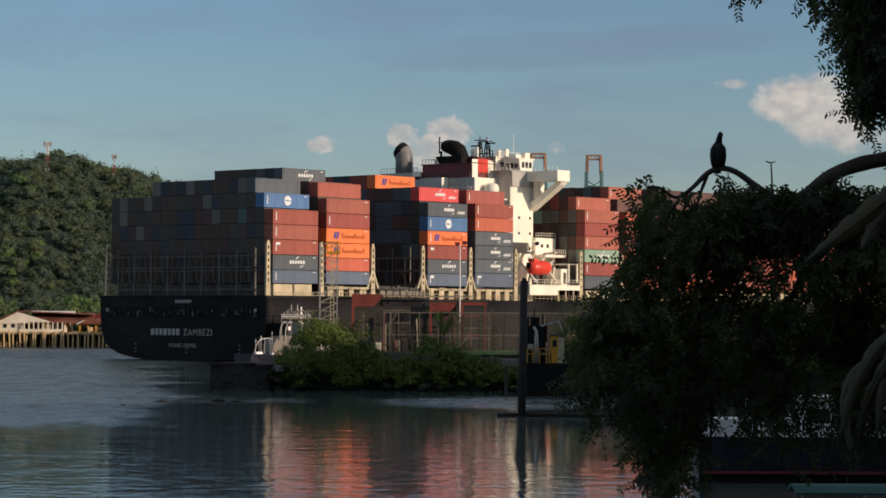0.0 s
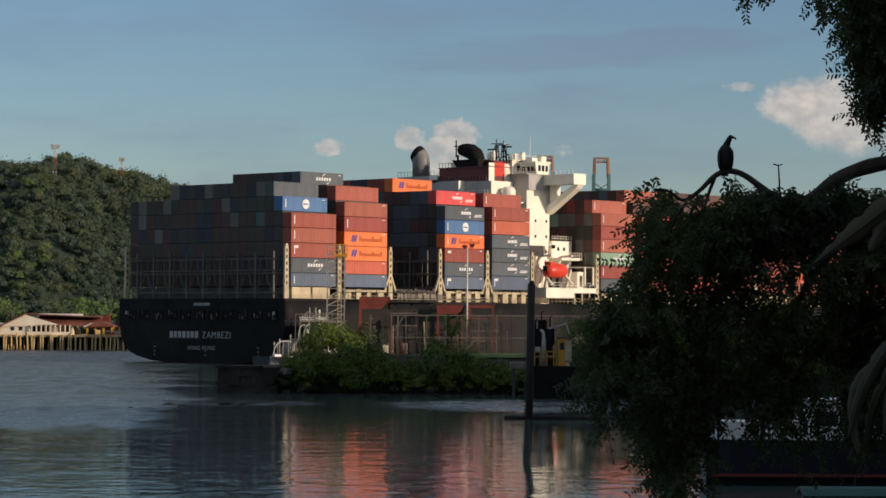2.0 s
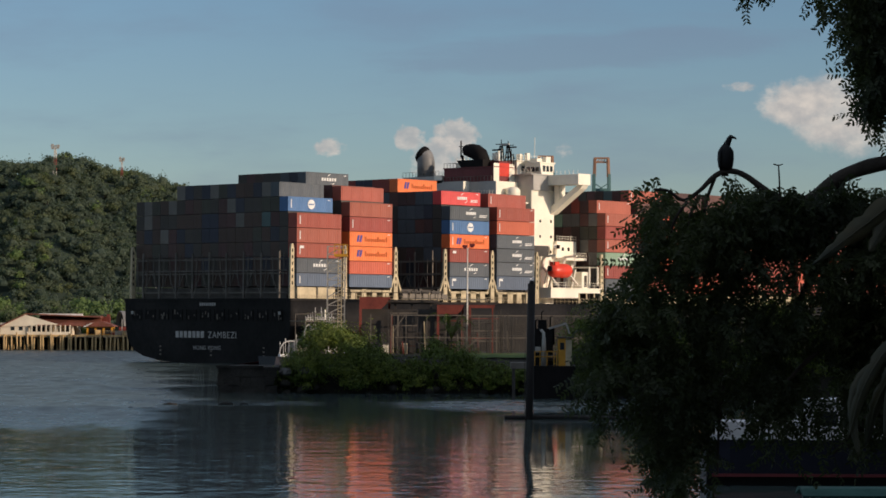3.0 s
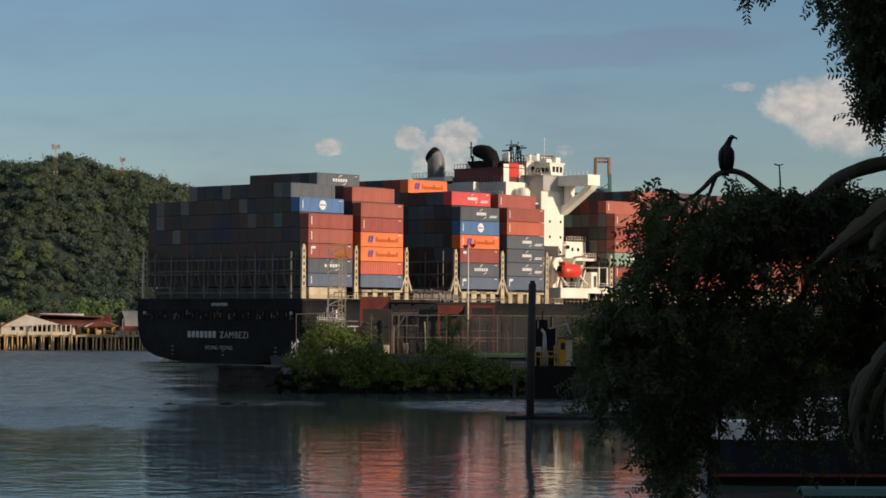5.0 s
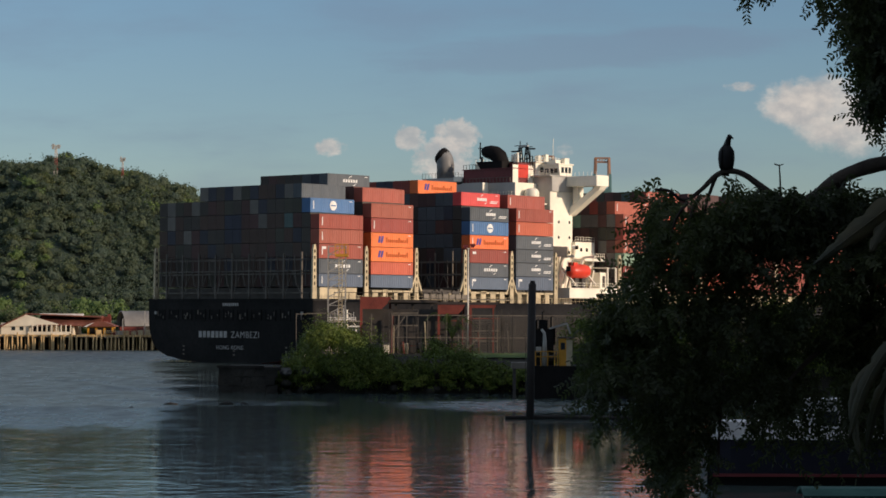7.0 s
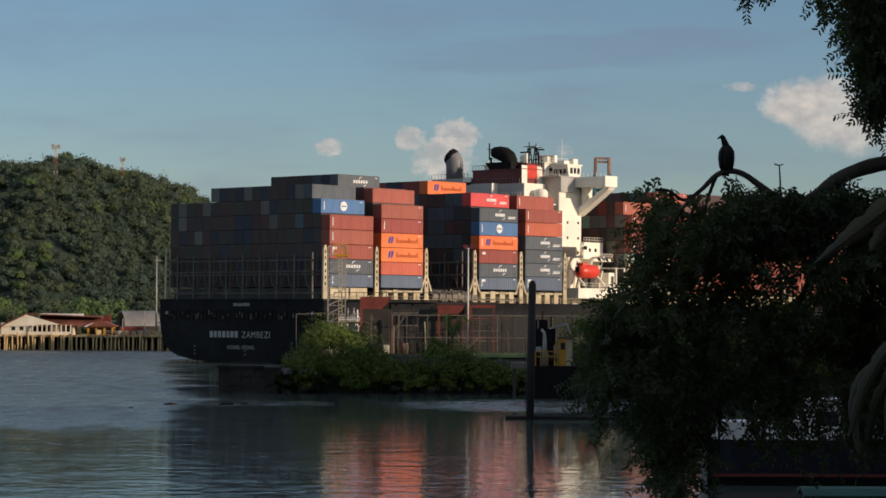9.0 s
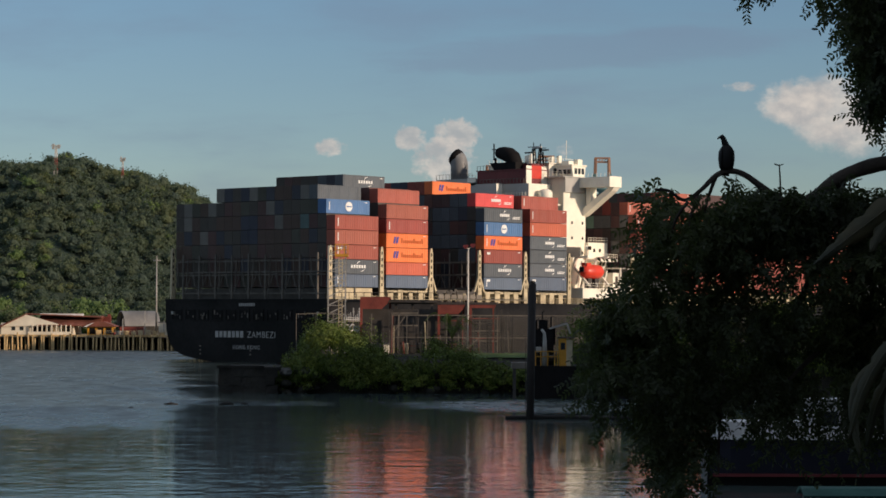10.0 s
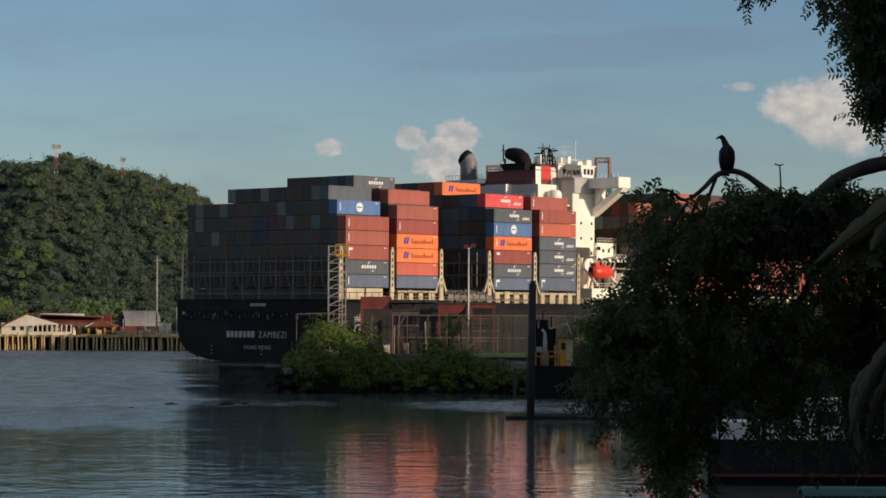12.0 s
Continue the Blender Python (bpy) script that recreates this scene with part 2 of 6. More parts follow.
VENTGREY = material("vent_grey_paint", (0.22, 0.22, 0.215), 0.5, stain=0.3, scale=0.5)
GALV = material("galvanised_steel", (0.44, 0.42, 0.38), 0.5, 0.2, 0.2, 1.5)
# near-black base puts shade into the mole's end block
CONCRETE = material("shaded_concrete", (0.024, 0.022, 0.019), 0.85, stain=0.45, scale=0.7, bump=0.4, tint=(0.04, 0.037, 0.032), spec=0.2)
STONE = material("pale_boulder", (0.11, 0.107, 0.10), 0.85, stain=0.35, scale=0.8, bump=0.5)
EARTH = material("bank_earth", (0.075, 0.06, 0.042), 0.9, stain=0.4, scale=0.4, bump=0.5)
GRASS = material("mown_grass", (0.085, 0.14, 0.026), 0.85, stain=0.35, scale=1.0, bump=0.6)
TIMBER = material("pier_timber", (0.66, 0.46, 0.22), 0.8, stain=0.45, scale=1.0, bump=0.4)
PLASTER = material("cream_plaster", (0.84, 0.76, 0.60), 0.8, stain=0.18, scale=0.5)
ROOFRED = material("rusty_roof_sheet", (0.24, 0.085, 0.055), 0.65, stain=0.4, scale=0.6, bump=0.2)
ROOFGREY = material("grey_roof_sheet", (0.20, 0.20, 0.20), 0.6, stain=0.3, scale=0.5)
ROCK = material("dark_bank_rock", (0.03, 0.028, 0.022), 0.9, stain=0.5, scale=0.8, bump=0.6, spec=0.2)
PILE = material("tarred_pile", (0.020, 0.016, 0.014), 0.7, stain=0.4, scale=1.2, bump=0.3)
BARK = material("tree_bark", (0.055, 0.045, 0.035), 0.9, stain=0.4, scale=4.0, bump=0.7)
NAVYHULL = material("navy_boat_hull", (0.010, 0.011, 0.022), 0.4, stain=0.2, scale=0.6)
BOATWHITE = material("boat_white", (0.80, 0.79, 0.76), 0.5, stain=0.15)
CANOPY = material("teal_canopy_cloth", (0.032, 0.115, 0.098), 0.8, stain=0.25, scale=1.0)
FEATHER = material("black_feathers", (0.010, 0.010, 0.011), 0.7, stain=0.4, scale=12.0, bump=0.3)
UNDERGROWTH = material("undergrowth", (0.050, 0.070, 0.052), 0.95, stain=0.4, scale=0.1, bump=0.5, spec=0.1)
# leaf greens lifted and blued, painting haze into the hill woods
FOREST = [leaf_paint("forest_leaf_dark", (0.090, 0.128, 0.102), 0.10, 0.95, 0.05, 0.25, 0.42, 1.2), leaf_paint("forest_leaf_mid", (0.102, 0.142, 0.102), 0.10, 0.95, 0.05, 0.25, 0.42, 1.25),
          leaf_paint("forest_leaf_olive", (0.116, 0.150, 0.090), 0.12, 0.95, 0.05, 0.25, 0.42, 1.2), leaf_paint("forest_leaf_bright", (0.150, 0.226, 0.092), 0.10, 0.95, 0.05, 0.25, 0.42, 1.2)]
BUSHLEAF = leaf_paint("bush_leaf", (0.122, 0.180, 0.031), 0.35, 0.6, 0.3, 0.75, 0.22, 1.35)
TREELEAF = leaf_paint("tree_leaf", (0.064, 0.088, 0.042), 0.4, 0.55, thin=0.4, warmth=1.25)
BIGLEAF = leaf_paint("broad_leaf", (0.040, 0.050, 0.030), 0.2, 0.5, 0.5, 0.3)
CRANEBLUE = material("crane_blue_grey", (0.09, 0.19, 0.19), 0.55, stain=0.2, scale=0.2)
CRANERED = material("crane_orange", (0.34, 0.18, 0.11), 0.55, stain=0.2, scale=0.2)
WATER = water_paint()

# ---- shape helpers ----


def box(bm, x0, x1, y0, y1, z0, z1):
    v = [bm.verts.new((x, y, z)) for x in (x0, x1) for y in (y0, y1) for z in (z0, z1)]
    for f in ((0, 1, 3, 2), (4, 6, 7, 5), (0, 4, 5, 1), (2, 3, 7, 6), (0, 2, 6, 4), (1, 5, 7, 3)):
        bm.faces.new([v[i] for i in f])
    return v


def beam(bm, a, b, w, h=None):
    """Straight bar of rectangular section from a to b."""
    a, b, h = Vector(a), Vector(b), h or w
    d = (b - a).normalized()
    s = d.cross(Vector((0, 0, 1)))
    s = s.normalized() if s.length > 1e-3 else Vector((1, 0, 0))
    u = s.cross(d)
    q = [[bm.verts.new(p + s * i * w / 2 + u * j * h / 2) for i, j in ((-1, -1), (1, -1), (1, 1), (-1, 1))] for p in (a, b)]
    bm.faces.new(q[0][::-1])
    bm.faces.new(q[1])
    for i in range(4):
        bm.faces.new((q[0][i], q[0][(i + 1) % 4], q[1][(i + 1) % 4], q[1][i]))


def tube(bm, pts, radii, n=10, caps=True):
    """Round limb or pipe along points with a radius at each."""
    pts = [Vector(p) for p in pts]
    rings, side = [], None
    for i, p in enumerate(pts):
        d = (pts[min(i + 1, len(pts) - 1)] - pts[max(i - 1, 0)]).normalized()
        if side is None:
            side = d.orthogonal().normalized()
        side = (side - d * side.dot(d)).normalized()
        up = d.cross(side)
        r = radii[i] if isinstance(radii, (list, tuple)) else radii
        rings.append([bm.verts.new(p + (side * math.cos(a) + up * math.sin(a)) * r) for a in (2 * math.pi * k / n for k in range(n))])
    for r0, r1 in zip(rings, rings[1:]):
        for k in range(n):
            f = bm.faces.new((r0[k], r0[(k + 1) % n], r1[(k + 1) % n], r1[k]))
            f.smooth = True
    if caps:
        bm.faces.new(rings[0][::-1])
        bm.faces.new(rings[-1])


def smooth_path(pts, steps=6):
    """Points on a smooth curve through the given ones."""
    pts = [Vector(p) for p in pts]
    ext = [pts[0] * 2 - pts[1]] + pts + [pts[-1] * 2 - pts[-2]]
    out = []
    for a, b, c, d in zip(ext, ext[1:], ext[2:], ext[3:]):
        for i in range(steps):
            t = i / steps
            out.append(0.5 * ((2 * b) + (c - a) * t + (2 * a - 5 * b + 4 * c - d) * t * t + (3 * b - a - 3 * c + d) * t ** 3))
    return out + [pts[-1]]


def prism(bm, outline, axis, lo, hi):
    """Flat outline [(a, b), ...] pushed out along an axis (0, 1 or 2)."""
    def at(a, b, c):
        p = [a, b]
        p.insert(axis, c)
        return p
    lows, highs = ([bm.verts.new(at(a, b, c)) for a, b in outline] for c in (lo, hi))
    bm.faces.new(lows[::-1])
    bm.faces.new(highs)
    k = len(outline)
    for i in range(k):
        bm.faces.new((lows[i], lows[(i + 1) % k], highs[(i + 1) % k], highs[i]))


def as_mesh(name, bm, mat):
    bmesh.ops.recalc_face_normals(bm, faces=bm.faces)
    me = bpy.data.meshes.new(name)
    bm.to_mesh(me)
    bm.free()
    for m in mat if isinstance(mat, (list, tuple)) else [mat]:
        me.materials.append(m)
    return me


def part(name, bm, mat, parent=None, label=""):
    """One mesh object from a bmesh, under a thing or a part."""
    ob = new(name, as_mesh(name, bm, mat))
    if parent:
        ob.parent = parent
    if label:
        tagged(ob, label)
    return ob


def shaped(name, mat, parent, fill, label=""):
    bm = bmesh.new()
    fill(bm)
    return part(name, bm, mat, parent, label)


def boxes(name, mat, parent, sizes, label=""):
    return shaped(name, mat, parent, lambda bm: [box(bm, *s) for s in sizes], label)


def beams(name, mat, parent, bars, label=""):
    return shaped(name, mat, parent, lambda bm: [beam(bm, *b) for b in bars], label)


def thing(name, label, category, at=(0, 0, 0), rz=0.0, group="", kind=""):
    ob = new(name)
    ob.matrix_basis = pose(*at, 0, 0, rz)
    return tagged(ob, label, category, group, kind)


def quads(name, verts, mat, size=4):
    """Mesh from an array of separate quads or longer strips, one island each."""
    verts = np.asarray(verts, dtype=np.float32).reshape(-1, 3)
    k = len(verts) // size
    me = bpy.data.meshes.new(name)
    me.vertices.add(len(verts))
    me.vertices.foreach_set("co", verts.ravel())
    me.loops.add(len(verts))
    me.loops.foreach_set("vertex_index", np.arange(len(verts), dtype=np.int32))
    me.polygons.add(k)
    me.polygons.foreach_set("loop_start", np.arange(0, len(verts), size, dtype=np.int32))
    me.materials.append(mat)
    me.update(calc_edges=True)
    me.validate()
    return me


def leaf_quads(rng, centres, length, width, droop=0.0, flat=0.0):
    """Pointed leaf shapes (six-sided) at the centres, turned at random; droop hangs them, flat levels them."""
    n = len(centres)
    d = rng.normal(size=(n, 3))
    d[:, 2] = d[:, 2] * (1 - flat) - droop
    d /= np.linalg.norm(d, axis=1)[:, None]
    s = np.cross(d, rng.normal(size=(n, 3)))
    s /= np.linalg.norm(s, axis=1)[:, None] + 1e-9
    ln = (length * rng.uniform(0.65, 1.25, n))[:, None]
    wd = (width * rng.uniform(0.7, 1.2, n))[:, None]
    shape = ((0, 0), (0.3, 0.5), (0.68, 0.42), (1, 0), (0.68, -0.42), (0.3, -0.5))
    return np.stack([centres + d * ln * (a - 0.5) + s * wd * b for a, b in shape], axis=1)


def lumps(rng, n, centre, size, count, shell=0.75):
    """Random points on the skins of `count` overlapping lumps that fill an uneven ellipsoid."""
    c = rng.normal(size=(count, 3))
    c /= np.linalg.norm(c, axis=1)[:, None]
    c *= rng.uniform(0.25, 0.8, (count, 1))
    r = rng.uniform(0.28, 0.5, count)
    k = rng.integers(0, count, n)
    d = rng.normal(size=(n, 3))
    d /= np.linalg.norm(d, axis=1)[:, None]
    p = c[k] + d * (r[k] * rng.uniform(shell, 1.05, n))[:, None]
    return np.asarray(centre) + p * np.asarray(size)


def crown_cover(rng, spots, per, leaf, rough=0.34, uneven=0.17, core=None):
    """Crowns as tufts lying on an uneven rounded skin, facing outwards; spots are (x, y, z, radius, height)."""
    out = []
    for x, y, z, r, h in spots:
        d = rng.normal(size=(per, 3))
        d[:, 2] = np.abs(d[:, 2]) - 0.35
        d /= np.linalg.norm(d, axis=1)[:, None]
        p = np.ones(per)
        for k in range(5):
            w = rng.normal(size=3) * (1.8 + 1.5 * k)
            p += uneven / (1 + 0.35 * k) * np.sin(d @ w + rng.uniform(0, 6.3))
        c = d * (p * rng.uniform(0.86, 1.06, per))[:, None] * np.array((r, r, h * 0.6)) + np.array((x, y, z + h * 0.45))
        nrm = d + rng.normal(size=(per, 3)) * rough
        nrm /= np.linalg.norm(nrm, axis=1)[:, None]
        a = np.cross(nrm, rng.normal(size=(per, 3)))
        a /= np.linalg.norm(a, axis=1)[:, None]
        e = np.cross(nrm, a)
        s = (leaf * rng.uniform(0.5, 1.3, per))[:, None]
        out.append(np.stack([c + a * s, c + e * s * 0.8, c - a * s, c - e * s * 0.8], axis=1))
        if core is not None:
            out.append(core * np.array((r, r, h * 0.6)) * 0.64 + np.array((x, y, z + h * 0.45)))
    return np.concatenate(out)


def tufted(rng, r, h, lumps_n, per, leaf):
    """Dome of overlapping leafy lumps of radius r and height h about the origin."""
    spots = [(0, 0, 0, r * 0.82, h)]
    for k in range(lumps_n):
        a, up = rng.uniform(0, 6.283), rng.uniform(0.0, 1.0)
        q = math.sqrt(max(0.0, 1 - up * up)) * 0.78
        s = r * rng.uniform(0.15, 0.30)
        spots.append((math.cos(a) * r * q, math.sin(a) * r * q, h * up * 0.82 - s * 0.35, s, s * rng.uniform(1.2, 1.7)))
    return np.concatenate([crown_cover(rng, [s], max(90, int(per * s[3] * s[4] / 2.0)), leaf) for s in spots])


def stuff(ob):
    """Marks small repeated fittings that cannot be told apart one by one."""
    return tagged(ob, kind="stuff")

# ---- water, ground and far shore ----


def make_water():
    bm = bmesh.new()
    bmesh.ops.create_grid(bm, x_segments=8, y_segments=8, size=4700)
    me = as_mesh("water", bm, WATER)
    water_ob = new("water", me)
    return tagged(water_ob, "calm grey-green harbour water with small ripples", "water", kind="structure")


water = make_water()


def sheet(name, mat, xs, ys, height, label, category, kind="structure", parent=None):
    """Ground as a grid of heights."""
    bm = bmesh.new()
    rows = [[bm.verts.new((x, y, height(x, y))) for x in xs] for y in ys]
    for r0, r1 in zip(rows, rows[1:]):
        for a, b, c, d in zip(r0, r0[1:], r1[1:], r1):
            f = bm.faces.new((a, b, c, d))
            f.smooth = True
    ob = part(name, bm, mat, parent)
    return tagged(ob, label, category, kind=kind)


def span(lo, hi, n):
    return [lo + (hi - lo) * i / (n - 1) for i in range(n)]


def near_height(x, y):
    """The bank under and beside the camera, falling to the water; it rises to the added wooded slope off to the side.
    """
    edge = 62 + 2 * math.sin(x * 0.13) + max(0.0, x - 34) * 1.9
    fall = min(1.0, max(0.0, (edge - y) / 10))
    return -2.5 + 4.6 * fall + 0.42 * max(0.0, -28 - y) * (1 if y > -150 else 0) + 0.25 * noise.noise((x * 0.2, y * 0.2, 0))


ground = sheet("ground", EARTH, span(-220, 260, 70), span(-240, 330, 80), near_height, "bare earth of the harbour bank", "ground")
SEABED = sheet("seabed", EARTH, span(-4700, 4700, 4), span(-4700, 4700, 4), lambda x, y: -6.0, "dark mud of the harbour bed", "seabed")

HILL_Y = 1050.0
RIDGE_X = (-900, -300, -187, -172, -160, -140, -121, -106, -96, -60, -20, 40, 420)
RIDGE_Z = (44, 58, 66, 65, 71.5, 66, 60.5, 55, 49, 31, 15, 2, 1)


def hill_height(x, y):
    """Long wooded ridge: highest left of the middle of the view, sloping down to the right."""
    ridge = float(np.interp(x, RIDGE_X, RIDGE_Z)) + 1.5 * noise.noise((x * 0.03, 3.1, 0))
    s = (y - 830) / (HILL_Y - 830)
    up = max(0.0, min(1.0, s))
    back = max(0.0, min(1.0, (1750 - y) / 650))
    fold = 9.0 * noise.noise(((x + 0.35 * y) * 0.022, y * 0.006, 4.2)) * 4 * up * (1 - up)
    return 2.5 + ridge * (up * up * (3 - 2 * up)) * back + 3 * noise.noise((x * 0.012, y * 0.012, 1.7)) * up + fold


hill = sheet("hill", UNDERGROWTH, span(-900, 420, 90), span(700, 1800, 60), hill_height, "steep hill under dense tropical woods", "hill")


def crown_cloud(rng, spots, leaf, per):
    """Tree crowns as many leaf clumps; spots are (x, y, z, radius, height)."""
    out = []
    for x, y, z, r, h in spots:
        p = lumps(rng, per, (x, y, z + h * 0.55), (r, r, h * 0.62), 7)
        out.append(leaf_quads(rng, p, leaf * r / 4, leaf * 0.75 * r / 4, 0.2, 0.2))
    return np.concatenate(out)


def round_core(n=7, rings=4):
    """Unit dome as separate quads, to close a far crown behind its leaves."""
    at = lambda i, k: (math.sin(2.0 * k / rings) * math.cos(2 * math.pi * i / n), math.sin(2.0 * k / rings) * math.sin(2 * math.pi * i / n), math.cos(2.0 * k / rings))
    return np.array([[at(i, k), at(i, k + 1), at(i + 1, k + 1), at(i + 1, k)] for k in range(rings) for i in range(n)])


def make_far_woods():
    core = round_core()
    rng = np.random.default_rng(11)
    spots, kinds = [], []
    def tree(x, y, z, r, kind, lumps_n):
        """One crown: a main lump with smaller ones leaning out of it."""
        spots.append((x, y, z, r, r * rng.uniform(1.2, 1.9)))
        kinds.append(kind)
        for i in range(lumps_n):
            a, q = rng.uniform(0, 6.283), r * rng.uniform(0.45, 0.7)
            spots.append((x + math.cos(a) * r * 0.75, y + math.sin(a) * r * 0.75, z + r * rng.uniform(-0.3, 0.9), q, q * rng.uniform(1.1, 1.7)))
            kinds.append(kind)
    for k in range(4000):
        y = rng.uniform(800, 1085)
        x = rng.uniform(-0.215, 0.02) * y + rng.normal() * 8
        z = hill_height(x, y)
        tall = rng.random() < 0.10
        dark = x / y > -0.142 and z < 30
        r = rng.uniform(2.4, 3.6) if tall else rng.uniform(1.5, 2.7)
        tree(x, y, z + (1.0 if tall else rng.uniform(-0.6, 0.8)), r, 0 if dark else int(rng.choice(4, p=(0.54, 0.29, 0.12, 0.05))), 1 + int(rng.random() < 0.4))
    # taller, brighter trees along the foot of the hill, darker ones beside them
    for k in range(120):
        x = rng.uniform(-150, -60)
        y = rng.uniform(745, 800)
        lift = rng.uniform(1, 11) * (0.4 if x > -104 else 1.0) * (y - 730) / 70
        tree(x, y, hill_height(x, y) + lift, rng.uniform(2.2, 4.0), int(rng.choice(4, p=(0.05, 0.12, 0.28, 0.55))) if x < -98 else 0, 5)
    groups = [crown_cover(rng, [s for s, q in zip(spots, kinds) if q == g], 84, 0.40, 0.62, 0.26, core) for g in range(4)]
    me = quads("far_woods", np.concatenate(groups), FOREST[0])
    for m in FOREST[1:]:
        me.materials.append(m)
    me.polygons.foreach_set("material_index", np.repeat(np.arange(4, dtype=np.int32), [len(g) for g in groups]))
    ob = new("far_woods", me)
    tagged(ob, "dense dark green tropical woods covering the hill", "woods", kind="stuff")
    bm = bmesh.new()
    for i in range(120):
        x, y, z, r, h = spots[i * 17]
        beam(bm, (x, y, z - 2), (x, y, z + h * 0.5), 0.5)
    tagged(part("far_trunks", bm, BARK), "pale trunks standing among the hill woods", "trunks", kind="stuff")


make_far_woods()


def make_shade_woods():
    """Unseen wooded slope, added beside the basin to shade the near shore from the low sun."""
    rng = np.random.default_rng(5)
    xs, ys = span(54, 230, 26), span(-160, 284, 38)

    def rise(x, y):
        s = max(0.0, min(1.0, (x - 56) / 26))
        e = max(0.0, min(1.0, (282 - y) / 16))
        h = 23.2 + 17.8 * max(0.0, min(1.0, (200 - y) / 80))
        return max(near_height(x, y), -2.5 + (h + 2.5) * s * s * (3 - 2 * s) * e)
    sheet("side_slope", EARTH, xs, ys, rise, "unseen wooded slope added to shade the harbour bank", "slope")
    spots = []
    for k in range(900):
        x, y = rng.uniform(74, 165), rng.uniform(-150, 268)
        r = rng.uniform(3.2, 5.5)
        spots.append((x, y, rise(x, y) - 1, r, r * rng.uniform(1.6, 2.2)))
    # and unseen trees added behind the camera's bank, to dim the near tree
    for k in range(90):
        x, y = rng.uniform(-60, 100), rng.uniform(-110, -28)
        r = rng.uniform(3.5, 6.0)
        spots.append((x, y, near_height(x, y) - 1 + 0.42 * max(0, -28 - y), r, r * rng.uniform(2.2, 3.0)))
    ob = new("shade_woods", quads("shade_woods", crown_cloud(rng, spots, 3.4, 70), FOREST[1], 6))
    tagged(ob, "dense green woods, unseen, added to shade the near bank", "woods", kind="stuff")


make_shade_woods()

# ---- the container ship: x forward, y to port, z up from the waterline ----
PITCH, LENGTH, WIDE = 2.476, 12.19, 2.36
HALF = 9.5 * PITCH
TIER0, DECKZ = 15.15, 12.3
BAYS = {1: 0.0, 2: 14.53, 3: 29.2, 4: 44.0, 5: 58.75, 6: 95.3, 7: 110.0, 8: 125.6, 9: 140.3, 10: 155.9, 11: 170.6, 12: 186.2, 13: 200.9, 14: 216.5, 15: 231.2}
ship = thing("container_ship", "large black-hulled container ship stacked with coloured containers, under way", "ship")


def make_hull():
    full = [(0, -4), (14, -4), (21, -4), (23, -3.5), (24.1, -2), (24.1, 0), (24.1, 2), (24.1, 5), (24.1, 8), (24.1, DECKZ)]
    stern = [(0, -0.3), (8, -0.1), (14, 0.35), (18.5, 1.15), (21, 2.1), (22.4, 3.2), (23.3, 4.6), (23.85, 6.4), (24.1, 8.6), (24.1, DECKZ)]
    stations = [(-2.2, 1.0, 0.0), (0, 0.97, 0.0), (8, 0.75, 0.0), (18, 0.4, 0.0), (34, 0.0, 0.0), (240, 0.0, 0.0), (268, 0.0, 0.12), (292, 0.0, 0.38), (314, 0.0, 0.72), (331, 0.0, 0.985)]
    bm = bmesh.new()
    rings = []
    for x, s, bow in stations:
        half = [(a[0] * (1 - s) + b[0] * s, a[1] * (1 - s) + b[1] * s) for a, b in zip(full, stern)]
        pts = [(y * (1 - bow * (1 - 0.25 * max(0, z) / DECKZ)), z + (bow * 5 * max(0, z) / DECKZ)) for y, z in half]
        loop = [(-y, z) for y, z in pts[::-1]] + pts[1:]
        rings.append([bm.verts.new((x + bow * 6 * max(0, z) / DECKZ, y, z)) for y, z in loop])
    for r0, r1 in zip(rings, rings[1:]):
        for a, b, c, d in zip(r0, r0[1:], r1[1:], r1):
            f = bm.faces.new((a, b, c, d))
            f.smooth = True
            f.material_index = 1 if max(v.co.z for v in f.verts) < 1.3 else 0
        bm.faces.new((r0[0], r1[0], r1[-1], r0[-1])).material_index = 2
    bm.faces.new(rings[0])
    bm.faces.new(rings[-1][::-1])
    hull = part("hull", bm, [HULL, BOOT, DECK], ship, "black painted steel hull with flat transom stern")
    # raised rim round the deck edge, rubbing lines and weld seams
    boxes("bulwark", HULL, ship, [(-2.3, 30, -24.2, -24.0, DECKZ, DECKZ + 0.45), (-2.3, 30, 24.0, 24.2, DECKZ, DECKZ + 0.45), (-2.35, -2.15, -24.2, 24.2, DECKZ, DECKZ + 0.45)])
    # mooring deck openings as black panels on the transom, painting their dark
    for i in range(11):
        y = -20.5 + i * 4.1
        op = boxes("mooring_opening", BLACK, hull, [(-2.26, -2.12, y - 1.35, y + 1.35, 8.6, 10.5)], "black panel for the dark of a mooring opening")
        boxes("opening_frame", HULL, hull, [(-2.34, -2.2, y - 1.5, y - 1.35, 8.5, 10.6), (-2.34, -2.2, y + 1.35, y + 1.5, 8.5, 10.6), (-2.34, -2.2, y - 1.5, y + 1.5, 8.4, 8.55)])
        for k in range(2 + i % 3):
            a, low = y - 1.1 + 0.83 * ((i * 7 + k * 5) % 3), 8.7 + 0.3 * ((i + 2 * k) % 4)
            boxes("mooring_fitting", AFTSTEEL if (i + k) % 3 else GREYSTEEL, hull, [(-2.31, -2.2, a, a + 0.16 + 0.12 * ((i + k) % 2), low, low + 0.35 + 0.28 * ((i * 3 + k) % 3))], "dull grey mooring fitting")
